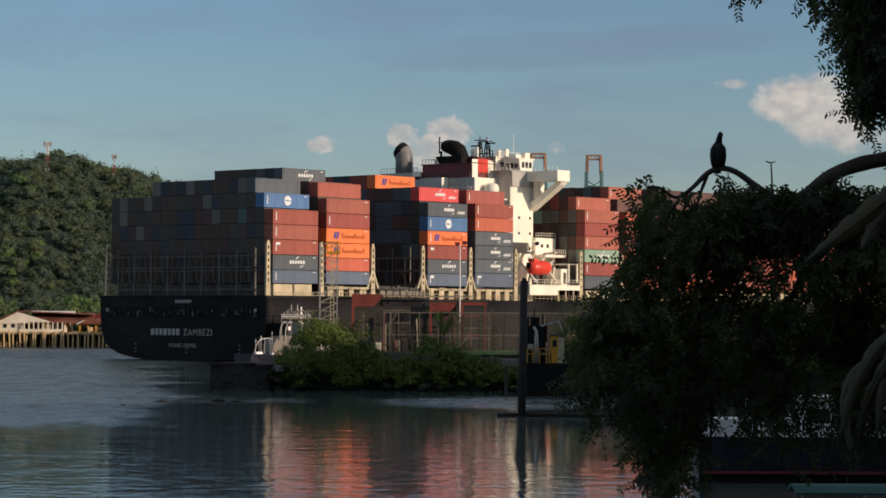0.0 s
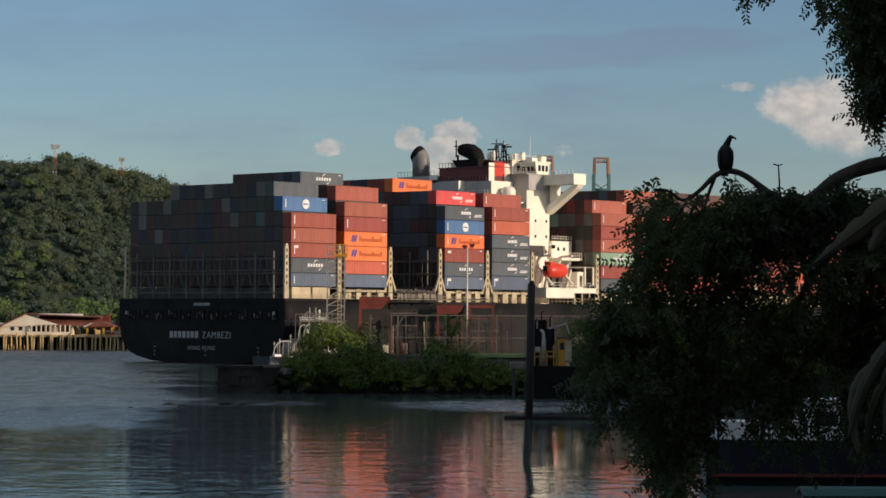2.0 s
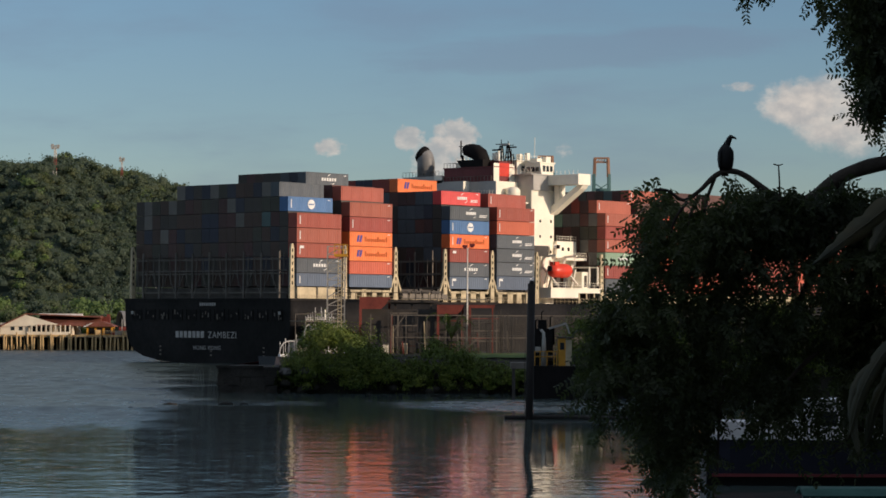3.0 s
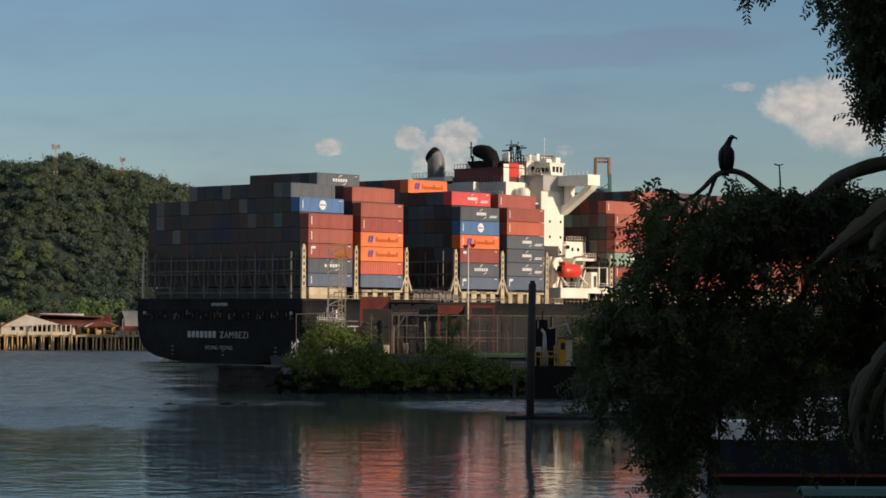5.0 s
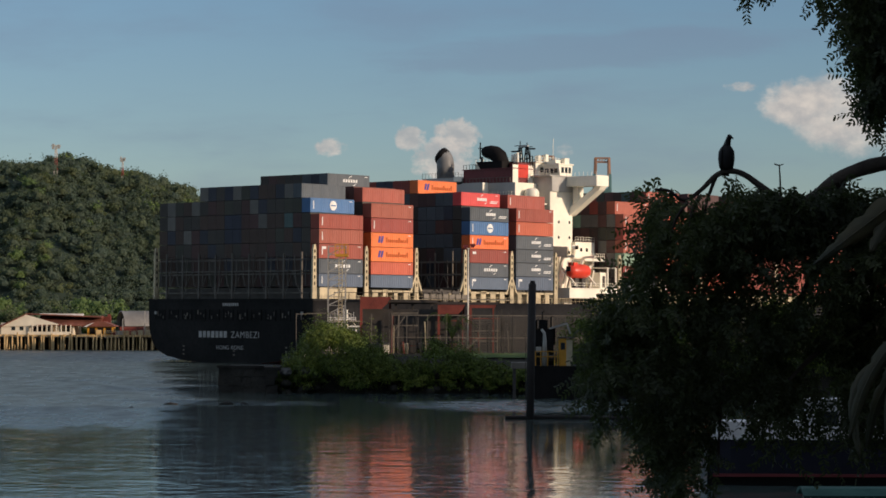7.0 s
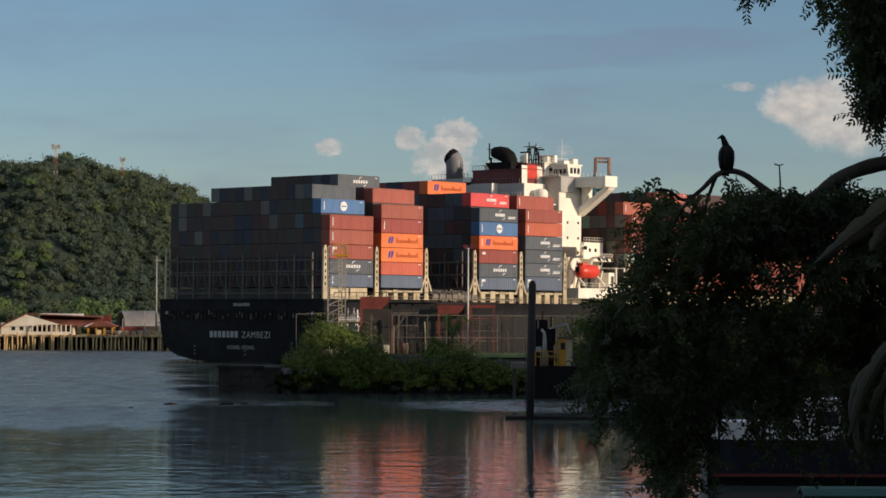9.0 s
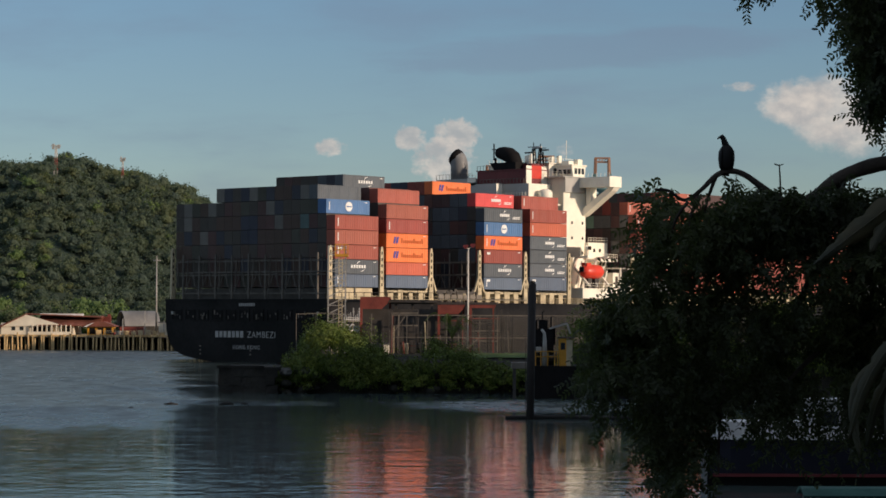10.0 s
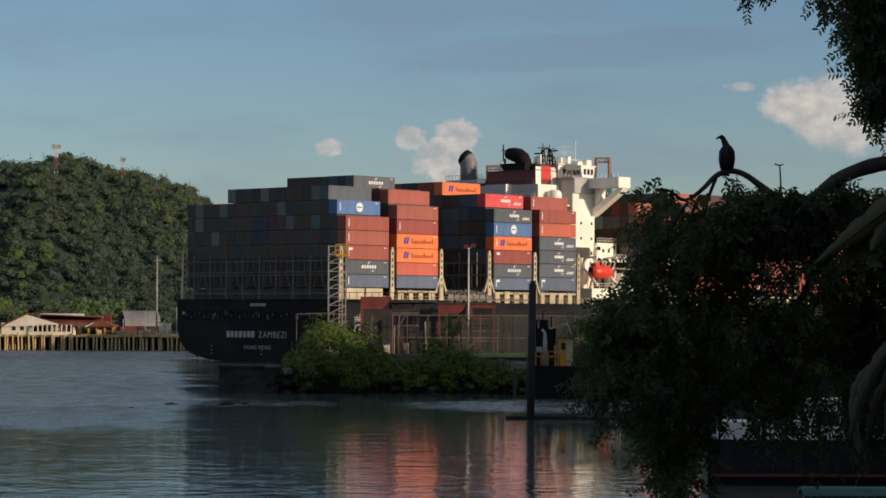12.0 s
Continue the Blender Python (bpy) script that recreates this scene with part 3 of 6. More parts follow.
        if i % 4 == 0:
            boxes("fairlead", GREYSTEEL, hull, [(-2.4, -2.2, y + 0.23 * (i % 5) - 0.6, y + 0.23 * (i % 5) - 0.42, 8.6, 9.9 - 0.2 * (i % 3))], "grey roller fairlead")
    for y in (-21.5, 21.5):
        boxes("stern_lamp", OFFWHITE, hull, [(-2.5, -2.2, y, y + 0.5, 9.6, 10.2)], "small white lamp box")
    # draught marks
    for y in (-17, -2, 13):
        stuff(boxes("draught_mark", GREYSTEEL, hull, [(-2.23, -2.19, y, y + 0.5, z, z + 0.3) for z in (1.4, 2.2, 3.0)], "faint draught figures as bars"))
    return hull


HULL_OB = make_hull()


def lettering(name, words, size, at, parent, mat, rot, label):
    c = bpy.data.curves.new(name, "FONT")
    c.body, c.size, c.extrude, c.align_x = words, size, 0.02, "CENTER"
    c.space_character = 1.15
    c.materials.append(mat)
    ob = new(name, c)
    ob.parent = parent
    ob.matrix_basis = Matrix.Translation(at) @ rot
    return tagged(ob, label)


AFT = Euler((radians(90), 0, radians(-90))).to_matrix().to_4x4()
lettering("stern_name", "ZAMBEZI", 1.85, (-2.26, -5.0, 4.95), HULL_OB, LETTER, AFT, "white painted ship's name on the stern")
lettering("stern_port", "HONG KONG", 1.15, (-2.26, -0.6, 2.6), HULL_OB, LETTER, AFT, "white painted port of registry")
stuff(boxes("stern_name_bars", LETTER, HULL_OB, [(-2.28, -2.24, 0.3 + i * 1.24, 1.2 + i * 1.24, 4.95, 6.25) for i in range(7)], "white bars in place of the owner's name"))
stuff(boxes("stern_notice", LETTER, HULL_OB, [(-2.28, -2.24, -3.0 + i * 0.6, -2.6 + i * 0.6, 11.3, 11.9) for i in range(8)], "small white notice as bars"))

MESHES = {}


def container_mesh(colour, h):
    key = (colour, h)
    if key not in MESHES:
        bm = bmesh.new()
        # long sides pressed into upright ribs between plain rails, as one skin
        ribs = []
        for i in range(18):
            a = 0.40 + i * 0.635
            ribs += [(a, 0), (a + 0.10, 1), (a + 0.30, 1), (a + 0.40, 0)]
        plan = [(0.01, -1, 2), *[(x, -1, k) for x, k in ribs], (LENGTH - 0.01, -1, 2), (LENGTH - 0.01, 1, 2), *[(x, 1, k) for x, k in ribs[::-1]], (0.01, 1, 2)]
        rings = []
        for z, pressed in ((0.0, 0), (0.15, 0), (0.18, 1), (h - 0.28, 1), (h - 0.25, 0), (h - 0.10, 0)):
            rings.append([bm.verts.new((x, side * (WIDE / 2 - pressed * (0.055 if k == 0 else 0.02 if k == 1 else 0.0)), z)) for x, side, k in plan])
        for r0, r1 in zip(rings, rings[1:]):
            for k in range(len(plan)):
                m = (k + 1) % len(plan)
                bm.faces.new((r0[k], r0[m], r1[m], r1[k]))
        bm.faces.new(rings[0][::-1])
        bm.faces.new(rings[-1])
        for y in (-0.75, -0.3, 0.3, 0.75):
            box(bm, -0.03, 0.03, y - 0.04, y + 0.04, 0.15, h - 0.2)
        MESHES[key] = as_mesh("container", bm, STEEL[colour])
    return MESHES[key]


NAMES = {"slate": "dark slate grey", "steelblue": "grey-blue", "red": "oxide red", "salmon": "faded red", "orange": "bright orange", "rust": "orange-red",
         "blue": "blue", "scarlet": "scarlet", "green": "grey-green", "pale": "pale grey", "navy": "navy blue", "brown": "dark brown", "teal": "dull teal", "shadered": "shade-darkened red", "shadeblue": "shade-darkened blue", "charcoal": "charcoal grey", "umber": "dark umber", "shadegreen": "shade-darkened grey-green"}


def swoosh(bm, cx, cz, r, a0, a1, y):
    prev = None
    for i in range(7):
        a = radians(a0 + (a1 - a0) * i / 6)
        w = 0.11 * math.sin(math.pi * (i + 0.6) / 7.2)
        cur = [(cx + (r + s * w) * math.cos(a), cz + (r + s * w) * math.sin(a) * 0.62) for s in (-1, 1)]
        if prev:
            prism(bm, [prev[0], prev[1], cur[1], cur[0]], 1, y - 0.015, y + 0.01)
        prev = cur


def sign(name, mat, parent, sizes, label):
    """Painted letters too small to tell apart, as one set of bars."""
    return stuff(boxes(name, mat, parent, sizes, label))


def add_logo(box_ob, kind, h, rng):
    """Plain marks in the colours of the painted signs, on the starboard side."""
    y = -WIDE / 2 + 0.03
    lo, hi = y - 0.06, y - 0.02
    if kind == "bars":
        sign("sign_bar", MARK_WHITE, box_ob, [(4.5 + i * 0.72, 4.98 + i * 0.72, lo, hi, h * 0.40, h * 0.40 + 0.62) for i in range(6)], "white painted sign as bars")
        shaped("sign_arc", MARK_WHITE, box_ob, lambda bm: swoosh(bm, 7.4, h * 0.60, 1.3, 165, 100, lo), "white painted arc")
        shaped("sign_arc", MARK_WHITE, box_ob, lambda bm: swoosh(bm, 7.1, h * 0.44, 1.2, -25, -85, lo), "white painted arc")
    elif kind == "small":
        sign("sign_bar", MARK_WHITE, box_ob, [(5.0 + i * 0.62, 5.5 + i * 0.62, lo, hi, h * 0.40, h * 0.40 + 0.6) for i in range(5)] + [(9.0, 11.3, lo, hi, h * 0.25, h * 0.25 + 0.18), (9.2, 11.5, lo, hi, h * 0.36, h * 0.36 + 0.14)], "white painted sign as bars")
        shaped("sign_arc", MARK_WHITE, box_ob, lambda bm: swoosh(bm, 7.2, h * 0.60, 1.2, 160, 100, lo), "white painted arc")
        shaped("sign_arc", MARK_WHITE, box_ob, lambda bm: swoosh(bm, 7.0, h * 0.42, 1.1, -25, -80, lo), "white painted arc")
    elif kind == "block":
        def mark(bm):
            for x in (2.0, 2.75):
                prism(bm, [(x, h * 0.28), (x + 0.5, h * 0.28), (x + 0.85, h * 0.74), (x + 0.35, h * 0.74)], 1, lo, hi)
        shaped("sign_mark", MARK_BLUE, box_ob, mark, "blue slanted mark")
        sign("sign_bar", MARK_RUST, box_ob, [(4.3 + i * 0.6, 4.72 + i * 0.6, lo, hi, h * 0.32, h * (0.66 if i in (0, 6, 10) else 0.52)) for i in range(11)], "brown-orange painted sign as bars")
    elif kind == "disc":
        def disc(bm):
            ring = [(6.3 + 0.95 * math.cos(a), h * 0.5 + 0.95 * math.sin(a)) for a in (2 * math.pi * i / 20 for i in range(20))]
            prism(bm, ring, 1, lo, hi)
        shaped("sign_disc", MARK_WHITE, box_ob, disc, "white round painted sign")
        boxes("sign_bar", STEEL["blue"], box_ob, [(5.6, 7.0, lo - 0.02, lo, h * 0.5 - 0.12, h * 0.5 + 0.12)])
    if kind in ("edge", "disc") or rng.random() < 0.35:
        boxes("edge_mark", MARK_WHITE, box_ob, [(0.75, 0.95, lo, hi, h * 0.22, h * 0.78)], "white upright code bar")
    if rng.random() < 0.5:
        boxes("code_bar", MARK_WHITE, box_ob, [(10.8, 11.5, lo, hi, h * 0.80, h * 0.80 + 0.14)], "small white code bar")
    if kind == "tag":
        boxes("tag_mark", MARK_WHITE, box_ob, [(0.9, 1.9, lo, hi, h * 0.62, h * 0.62 + 0.5)], "small white tag")


# outermost starboard column of each bay, from the deck up: colour and mark
SIDE = {
    1: [("steelblue", ""), ("slate", "bars"), ("red", "tag"), ("salmon", "edge"), ("red", "edge")],
    2: [("steelblue", ""), ("rust", ""), ("orange", "block"), ("orange", "block"), ("red", "edge"), ("salmon", "")],
    4: [("steelblue", "tag"), ("slate", "bars"), ("red", "tag"), ("orange", "block"), ("blue", "disc"), ("slate", "small")],
    5: [("steelblue", "tag"), ("slate", "small"), ("slate", "small"), ("slate", "small"), ("rust", "edge"), ("red", "edge")],
    6: [("slate", ""), ("red", "edge"), ("green", "bars"), ("salmon", "edge"), ("red", ""), ("salmon", "edge")],
}
SECOND = {1: ("blue", "disc"), 2: ("salmon", ""), 4: ("scarlet", "small"), 5: ("salmon", "edge"), 6: ("salmon", "edge")}
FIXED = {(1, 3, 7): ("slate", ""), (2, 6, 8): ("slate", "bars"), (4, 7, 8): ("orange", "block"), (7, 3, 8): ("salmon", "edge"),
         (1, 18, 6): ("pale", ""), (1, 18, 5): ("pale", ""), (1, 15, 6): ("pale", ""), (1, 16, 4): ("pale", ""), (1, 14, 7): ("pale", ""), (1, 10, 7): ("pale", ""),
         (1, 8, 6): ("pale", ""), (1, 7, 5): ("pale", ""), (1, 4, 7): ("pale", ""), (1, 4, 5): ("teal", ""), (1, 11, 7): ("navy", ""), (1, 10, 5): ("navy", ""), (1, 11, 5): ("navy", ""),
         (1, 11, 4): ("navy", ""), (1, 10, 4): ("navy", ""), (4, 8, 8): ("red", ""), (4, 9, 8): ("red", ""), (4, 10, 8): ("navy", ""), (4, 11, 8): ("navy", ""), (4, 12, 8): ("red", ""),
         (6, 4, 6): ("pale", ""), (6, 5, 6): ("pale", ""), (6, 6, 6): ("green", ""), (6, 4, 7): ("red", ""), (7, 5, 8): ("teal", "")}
# bay 1 inner columns: dark paints put shade into the stern ends
MIX = ["shadered", "umber", "charcoal", "shadeblue", "umber", "charcoal", "umber", "shadered", "charcoal", "umber", "shadegreen"]

# bays 2, 4, 5: paler paints mixed in to offset shade between the stacks
INNER = ["umber", "slate", "shadered", "brown", "charcoal", "slate", "shadeblue", "charcoal"]
# bays 6 on: paints muted so that their ends look shaded
BRIGHT = ["shadered", "brown", "brown", "pale", "shadered", "pale", "umber", "brown", "shadegreen", "pale", "red"]


def tiers(bay, col):
    """How many boxes stand in a column."""
    if bay == 3:
        return 0
    n = {1: 5, 2: 6, 3: 6}.get(col, 7) if bay != 1 else {1: 5, 2: 6, 17: 6, 18: 6, 19: 6, 16: 6, 15: 6}.get(col, 7)
    if bay != 1 and col == 1:
        n = 6
    if bay != 1 and col in (2, 3):
        n = 7
    if bay in (2,) and 6 <= col <= 13:
        n = 8
    if bay == 4 and col >= 7:
        n = 8
    if bay >= 6 and 3 <= col <= 17:
        n = 8 if bay >= 7 else 7
    if bay >= 12:
        n = min(n, 6)
    if bay >= 14:
        n = min(n, 5)
    if bay == 15 and not 4 <= col <= 16:
        n = 0
    return n


LOW = {(1, 1): 1, (2, 1): 2, (2, 2): 1, (4, 1): 1, (5, 1): 0}


def stack_containers():
    rng = random.Random(4)
    rest = {}
    made = 0
    for bay, x in BAYS.items():
        for col in range(1, 20):
            z, n = TIER0, tiers(bay, col)
            y = -HALF + (col - 0.5) * PITCH
            for tier in range(1, n + 1):
                low = LOW.get((bay, col), 0)
                h = 2.59 if tier <= low else 2.896
                if col == 1 and bay in SIDE:
                    colour, mark = SIDE[bay][tier - 1]
                elif col == 2 and tier == n and bay in SECOND:
                    colour, mark = SECOND[bay]
                else:
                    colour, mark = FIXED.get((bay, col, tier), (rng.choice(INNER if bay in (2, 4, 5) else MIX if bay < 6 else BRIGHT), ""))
                    if col == 1:
                        colour, mark = rng.choice([("red", "edge"), ("salmon", ""), ("rust", ""), ("red", ""), ("slate", "small")])
                shown = bay == 1 or col == 1 or (bay <= 7 and (tier >= 7 and col < 14)) or (bay in (4, 6) and col <= 7)
                if bay >= 8 and col == 1:
                    shown = bay <= 10
                if shown and made < 300:
                    made += 1
                    ob = new("container", container_mesh(colour, h))
                    ob.parent = ship
                    ob.location = (x, y, z)
                    tagged(ob, NAMES[colour] + " steel shipping container")
                    if mark or col == 1:
                        add_logo(ob, mark, h, rng)
                else:
                    rest.setdefault(colour, []).append((x, y, z, h))
                z += h + 0.012
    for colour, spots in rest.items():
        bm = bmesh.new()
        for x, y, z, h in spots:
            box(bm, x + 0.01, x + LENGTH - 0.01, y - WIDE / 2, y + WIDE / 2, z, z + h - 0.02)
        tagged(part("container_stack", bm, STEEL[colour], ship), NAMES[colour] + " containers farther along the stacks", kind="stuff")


def make_bridges():
    """Lashing bridges between the bays: framed towers outboard, beams and rods across."""
    for x in (-1.1, 13.36, 27.9, 42.75, 57.45, 72.0, 94.2, 108.8, 124.3, 139.1, 154.6):
        top, aft = 23.3, x < 0
        # bridge by the empty bay is paler, to offset the shade of its gap
        steel = AFTSTEEL if aft else GREYSTEEL if 40 < x < 44 else DARKSTEEL
        lb = beams("lashing_bridge", steel, ship, [((x, -22, z), (x, 22, z), 0.3, 0.24 if aft else 0.36) for z in ((DECKZ + 1.6, 17.6, 18.2, 20.4) if aft else (DECKZ + 3.0, 18.2, 20.8))]
                   + [((x, -19.8 + i * 4.95, 13), (x, -17.3 + i * 4.95, 18.2), 0.14) for i in range(8)]
                   + [((x, -14.85 + i * 4.95, 13), (x, -17.3 + i * 4.95, 18.2), 0.14) for i in range(8)], "grey steel lashing bridge between the stacks")
        for i in range(9):
            beams("upright", steel, lb, [((x - 0.05, -19.8 + i * 4.95, DECKZ), (x - 0.05, -19.8 + i * 4.95, top - (1.4 if aft else 0.3) - 0.25 * (i % 2)), 0.36 if aft else 0.24)], "grey steel upright")
        stuff(beams("lashing_rod", AFTSTEEL, lb, [((x - 0.25, y, 15.4), (x - 0.25, y + (0.5 if i % 2 else -0.4) * aft, top - 1.6 - (i % 3) * 0.5), 0.13) for i, y in enumerate([-21 + k * 2.476 for k in range(18)])]))
        for side in (-1, 1):
            y = side * 23.2

            def tower(bm):
                w = 0.62
                outline = [(-w, DECKZ), (-w * 0.75, 18.0), (-w * 0.7, top - 1.0), (-0.2, top), (0.2, top), (w * 0.7, top - 1.0), (w * 0.75, 18.0), (w, DECKZ)]
                prism(bm, [(x + a, b) for a, b in outline], 1, y - 0.22, y + 0.22)
            tw = shaped("side_tower", CREAM, lb, tower, "cream painted end tower with lightening holes")
            for z in span(15.4, 21.7, 6):
                # black boxes paint the dark inside the lightening holes
                boxes("lightening_hole", BLACK, lb, [(x - 0.17, x + 0.17, y - 0.235, y + 0.235, z, z + 0.62)])
            if 20 < x < 60:
                beams("raking_leg", CREAM, lb, [((x, y, 18.2), (x - 1.7, y, DECKZ + 1.8), 0.4), ((x, y, 18.2), (x + 1.7, y, DECKZ + 1.8), 0.4)])


def make_deck_edge():
    rng = random.Random(9)
    for bay, x in BAYS.items():
        if bay > 11:
            continue
        boxes("hatch_coaming", DECK if bay > 10 else DARKSTEEL, ship, [(x + 0.2, x + 12.0, -21.6, 21.6, DECKZ, TIER0 - 0.25)])
        if bay == 1:
            boxes("side_house", CREAM, ship, [(0.3, 5.4, -23.4, -21.7, DECKZ, 14.95), (5.9, 10.6, -23.4, -21.7, DECKZ, 14.95)], "cream painted deck house wall")
            boxes("vent", DARKSTEEL, ship, [(5.4, 5.8, -23.5, -23.0, DECKZ, 15.1)])
        else:
            for k in range(4):
                a = x + 0.4 + k * 3.0
                # bay 3 pedestals coloured dark, for shade along the deck edge
                boxes("pedestal", CREAM if bay != 3 else DARKSTEEL, ship, [(a, a + 1.2 + rng.random() * 0.7, -23.6, -21.8, DECKZ, 14.2 + rng.random() * 0.6), (a - 0.2, a + 2.6, -23.6, -21.8, 14.2, 14.6)], "cream painted container pedestal, dark for shade in bay 3")
        # dark colour stands in for the shadow band along the side
        boxes("walkway_coaming", DARKSTEEL, ship, [(x - 1.6, x + 12.9, -22.4, -22.2, DECKZ, DECKZ + 1.1)])
    bars = []
    for k in range(130):
        x = 1 + k * 1.35
        bars.append(((x, -23.95, DECKZ), (x, -23.95, DECKZ + 1.15), 0.06))
    bars += [((0, -23.95, DECKZ + z), (176, -23.95, DECKZ + z), 0.05) for z in (0.55, 1.15)]
    beams("deck_rail", CREAM, ship, bars, "thin cream deck railing")
    # gallery and panels darkened for the same shadow band
    boxes("gallery", DARKSTEEL, ship, [(29, 57, -24.0, -22.9, 12.9, 13.1)], "side gallery coloured dark for its shadow band")
    for k in range(7):
        boxes("gallery_panel", GREYSTEEL, ship, [(29.4 + k * 1.95, 31.0 + k * 1.95, -24.02, -23.96, 13.12, 13.95)])
    for k in range(9):
        boxes("deck_fitting", CREAM if k % 4 == 1 else DARKSTEEL, ship, [(31 + k * 1.35, 31.5 + k * 1.35 + 0.3 * (k % 2), -23.3, -22.8, 13.1, 14.3 + 0.25 * (k % 4))])


def windows_row(bm_parent, mat, x0, x1, y, z, n, w, h, axis):
    for i in range(n):
        a = x0 + (x1 - x0) * (i + 0.5) / n
        if axis == "x":
            boxes("window", mat, bm_parent, [(a - w / 2, a + w / 2, y - 0.03, y + 0.02, z, z + h)])
        else:
            boxes("window", mat, bm_parent, [(y - 0.03, y + 0.02, a - w / 2, a + w / 2, z, z + h)])


def make_house():
    # greyed block with paler plating, so sun and shade lie in the colours
    tower = boxes("deckhouse", OFFWHITE, ship, [(79.8, 87.6, -15, 15, DECKZ, 37.2), (77.1, 79.8, -15, -11.4, DECKZ, 31.6)], "white accommodation block, greyed for its shaded face")
    side = boxes("side_plating", WHITE, tower, [(77.15, 79.9, -15.06, -15.0, DECKZ, 31.6), (79.9, 87.6, -15.06, -15.0, DECKZ, 37.2)], "side plating in a paler white for sunlight")
    for z in (23.5, 26.8, 30.2):
        windows_row(tower, GLASSDARK, 81, 88.4, -15.08, z, 2, 0.55, 0.6, "x")
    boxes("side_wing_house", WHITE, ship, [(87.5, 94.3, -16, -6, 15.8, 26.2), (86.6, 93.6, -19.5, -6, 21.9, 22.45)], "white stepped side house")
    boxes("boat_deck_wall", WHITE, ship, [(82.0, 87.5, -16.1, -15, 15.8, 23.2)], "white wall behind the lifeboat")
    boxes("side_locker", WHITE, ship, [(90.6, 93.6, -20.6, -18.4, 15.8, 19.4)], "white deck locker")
    boxes("locker_door", DARKSTEEL, ship, [(91.4, 92.3, -20.66, -20.6, 16.1, 18.6)])
    for x, z in ((89.2, 24.1), (91.2, 24.1), (88.6, 19.6), (84.0, 19.0)):
        boxes("house_window", GLASSDARK, ship, [(x, x + 0.7, -16.16 if x < 87 else -16.06, -15.9, z, z + 0.75)])
    shaped("side_vent", WHITE, ship, lambda bm: tube(bm, [(86.3, -16.4, 22.4), (86.3, -16.4, 24.4), (86.1, -17.0, 25.0)], [0.55, 0.55, 0.7], 10), "white mushroom vent")
    # black box paints the dark of the vent's mouth
    boxes("vent_mouth", BLACK, ship, [(85.7, 86.7, -17.55, -17.4, 24.5, 25.3)])
    for x0, z0 in ((77.9, 17.2), (79.2, 16.2), (84.8, 16.4), (86.2, 17.4), (87.2, 16.4)):
        beams("davit_rod", GREYSTEEL if x0 < 86 else WHITE, ship, [((x0, -20.5, z0 - 0.5), (x0 + 0.9, -20.9, z0 + 3.4), 0.22)])
    for x0 in (80.4, 82.8):
        boxes("boat_cradle", DARKSTEEL, ship, [(x0, x0 + 1.3, -21.8, -20.8, 15.8, 18.4)], "dark boat cradle")
    boxes("boat_deck", WHITE, ship, [(76.6, 86.0, -23.4, -15, 13.6, 15.7), (86.0, 94, -23.4, -15, 14.7, 15.7), (76.5, 94, -23.6, -15, 15.65, 15.8)], "white boat deck")
    for x in (86.4, 89.0, 91.6):
        beams("deck_post", CREAM, ship, [((x, -23.2, DECKZ), (x, -23.2, 14.7), 0.3)])
    boxes("dark_store", DARKSTEEL, ship, [(73.2, 78.0, -21.5, -16, 22.6, 24.8)], "dark grey crane housing")
    # enclosed lifeboat in its davits
    def boat(bm):
        m = bmesh.ops.create_uvsphere(bm, u_segments=16, v_segments=10, radius=1.0)
        for v in m["verts"]:
            c = v.co
            sx = math.copysign(abs(c.x) ** 0.45, c.x)
            v.co = Vector((82.2 + sx * 3.5, -21.3 + c.y * 1.6, 19.5 + c.z * 1.6))
        for f in bm.faces:
            f.smooth = True
    lb = shaped("lifeboat", LIFERED, ship, boat, "bright red enclosed lifeboat in davits")
    boxes("boat_cabin", LIFERED, lb, [(79.6, 81.0, -22.1, -20.5, 20.6, 21.4)])
    boxes("boat_window", GLASSDARK, lb, [(78.58, 78.72, -22.0, -20.9, 19.4, 20.5)])
    for x in (79.6, 86.6):
        beams("davit", WHITE, ship, [((x, -17, 16.5), (x - 0.6, -19.5, 22.6), 0.55), ((x - 0.6, -19.5, 22.6), (x, -22.4, 22.8), 0.45), ((x, -22.0, 22.6), (x, -21.6, 20.8), 0.12), ((x, -22.6, 16.5), (x, -18.6, 20.3), 0.4)], "white lifeboat davit")
    for x in (90.5, 93.4):
        beams("boat_deck_post", WHITE, ship, [((x, -22.8, 16.5), (x, -22.8, 20.4), 0.3), ((x, -22.8, 20.4), (x, -18, 20.4), 0.25)])
    rails = []
    for z0, x0, x1, y in ((15.8, 76.5, 94, -23.5), (26.2, 87.6, 94.3, -15.9), (22.45, 88.6, 93.6, -19.4)):
        rails += [((x0, y, z0 + h), (x1, y, z0 + h), 0.06) for h in (0.55, 1.1)] + [((x, y, z0), (x, y, z0 + 1.1), 0.06) for x in span(x0, x1, 8)]
    stuff(beams("house_rail", WHITE, ship, rails, "thin white railings"))

    # bridge deck with cantilevered wings
    def wing(bm):
        prism(bm, [(s * 24.1, 38.4), (s * 24.1, 40.6), (s * 11, 40.6), (s * 11, 38.4)], 0, 84.9, 88.9)
        prism(bm, [(s * 24.1, 38.4), (s * 22.6, 38.3), (s * 13.0, 32.6), (s * 13.0, 31.4), (s * 15.4, 32.2), (s * 23.4, 37.5)], 0, 86.5, 88.6)
        prism(bm, [(s * 17.4, 38.4), (s * 16.0, 38.4), (s * 16.0, 34.6), (s * 17.4, 35.4)], 0, 86.6, 88.6)
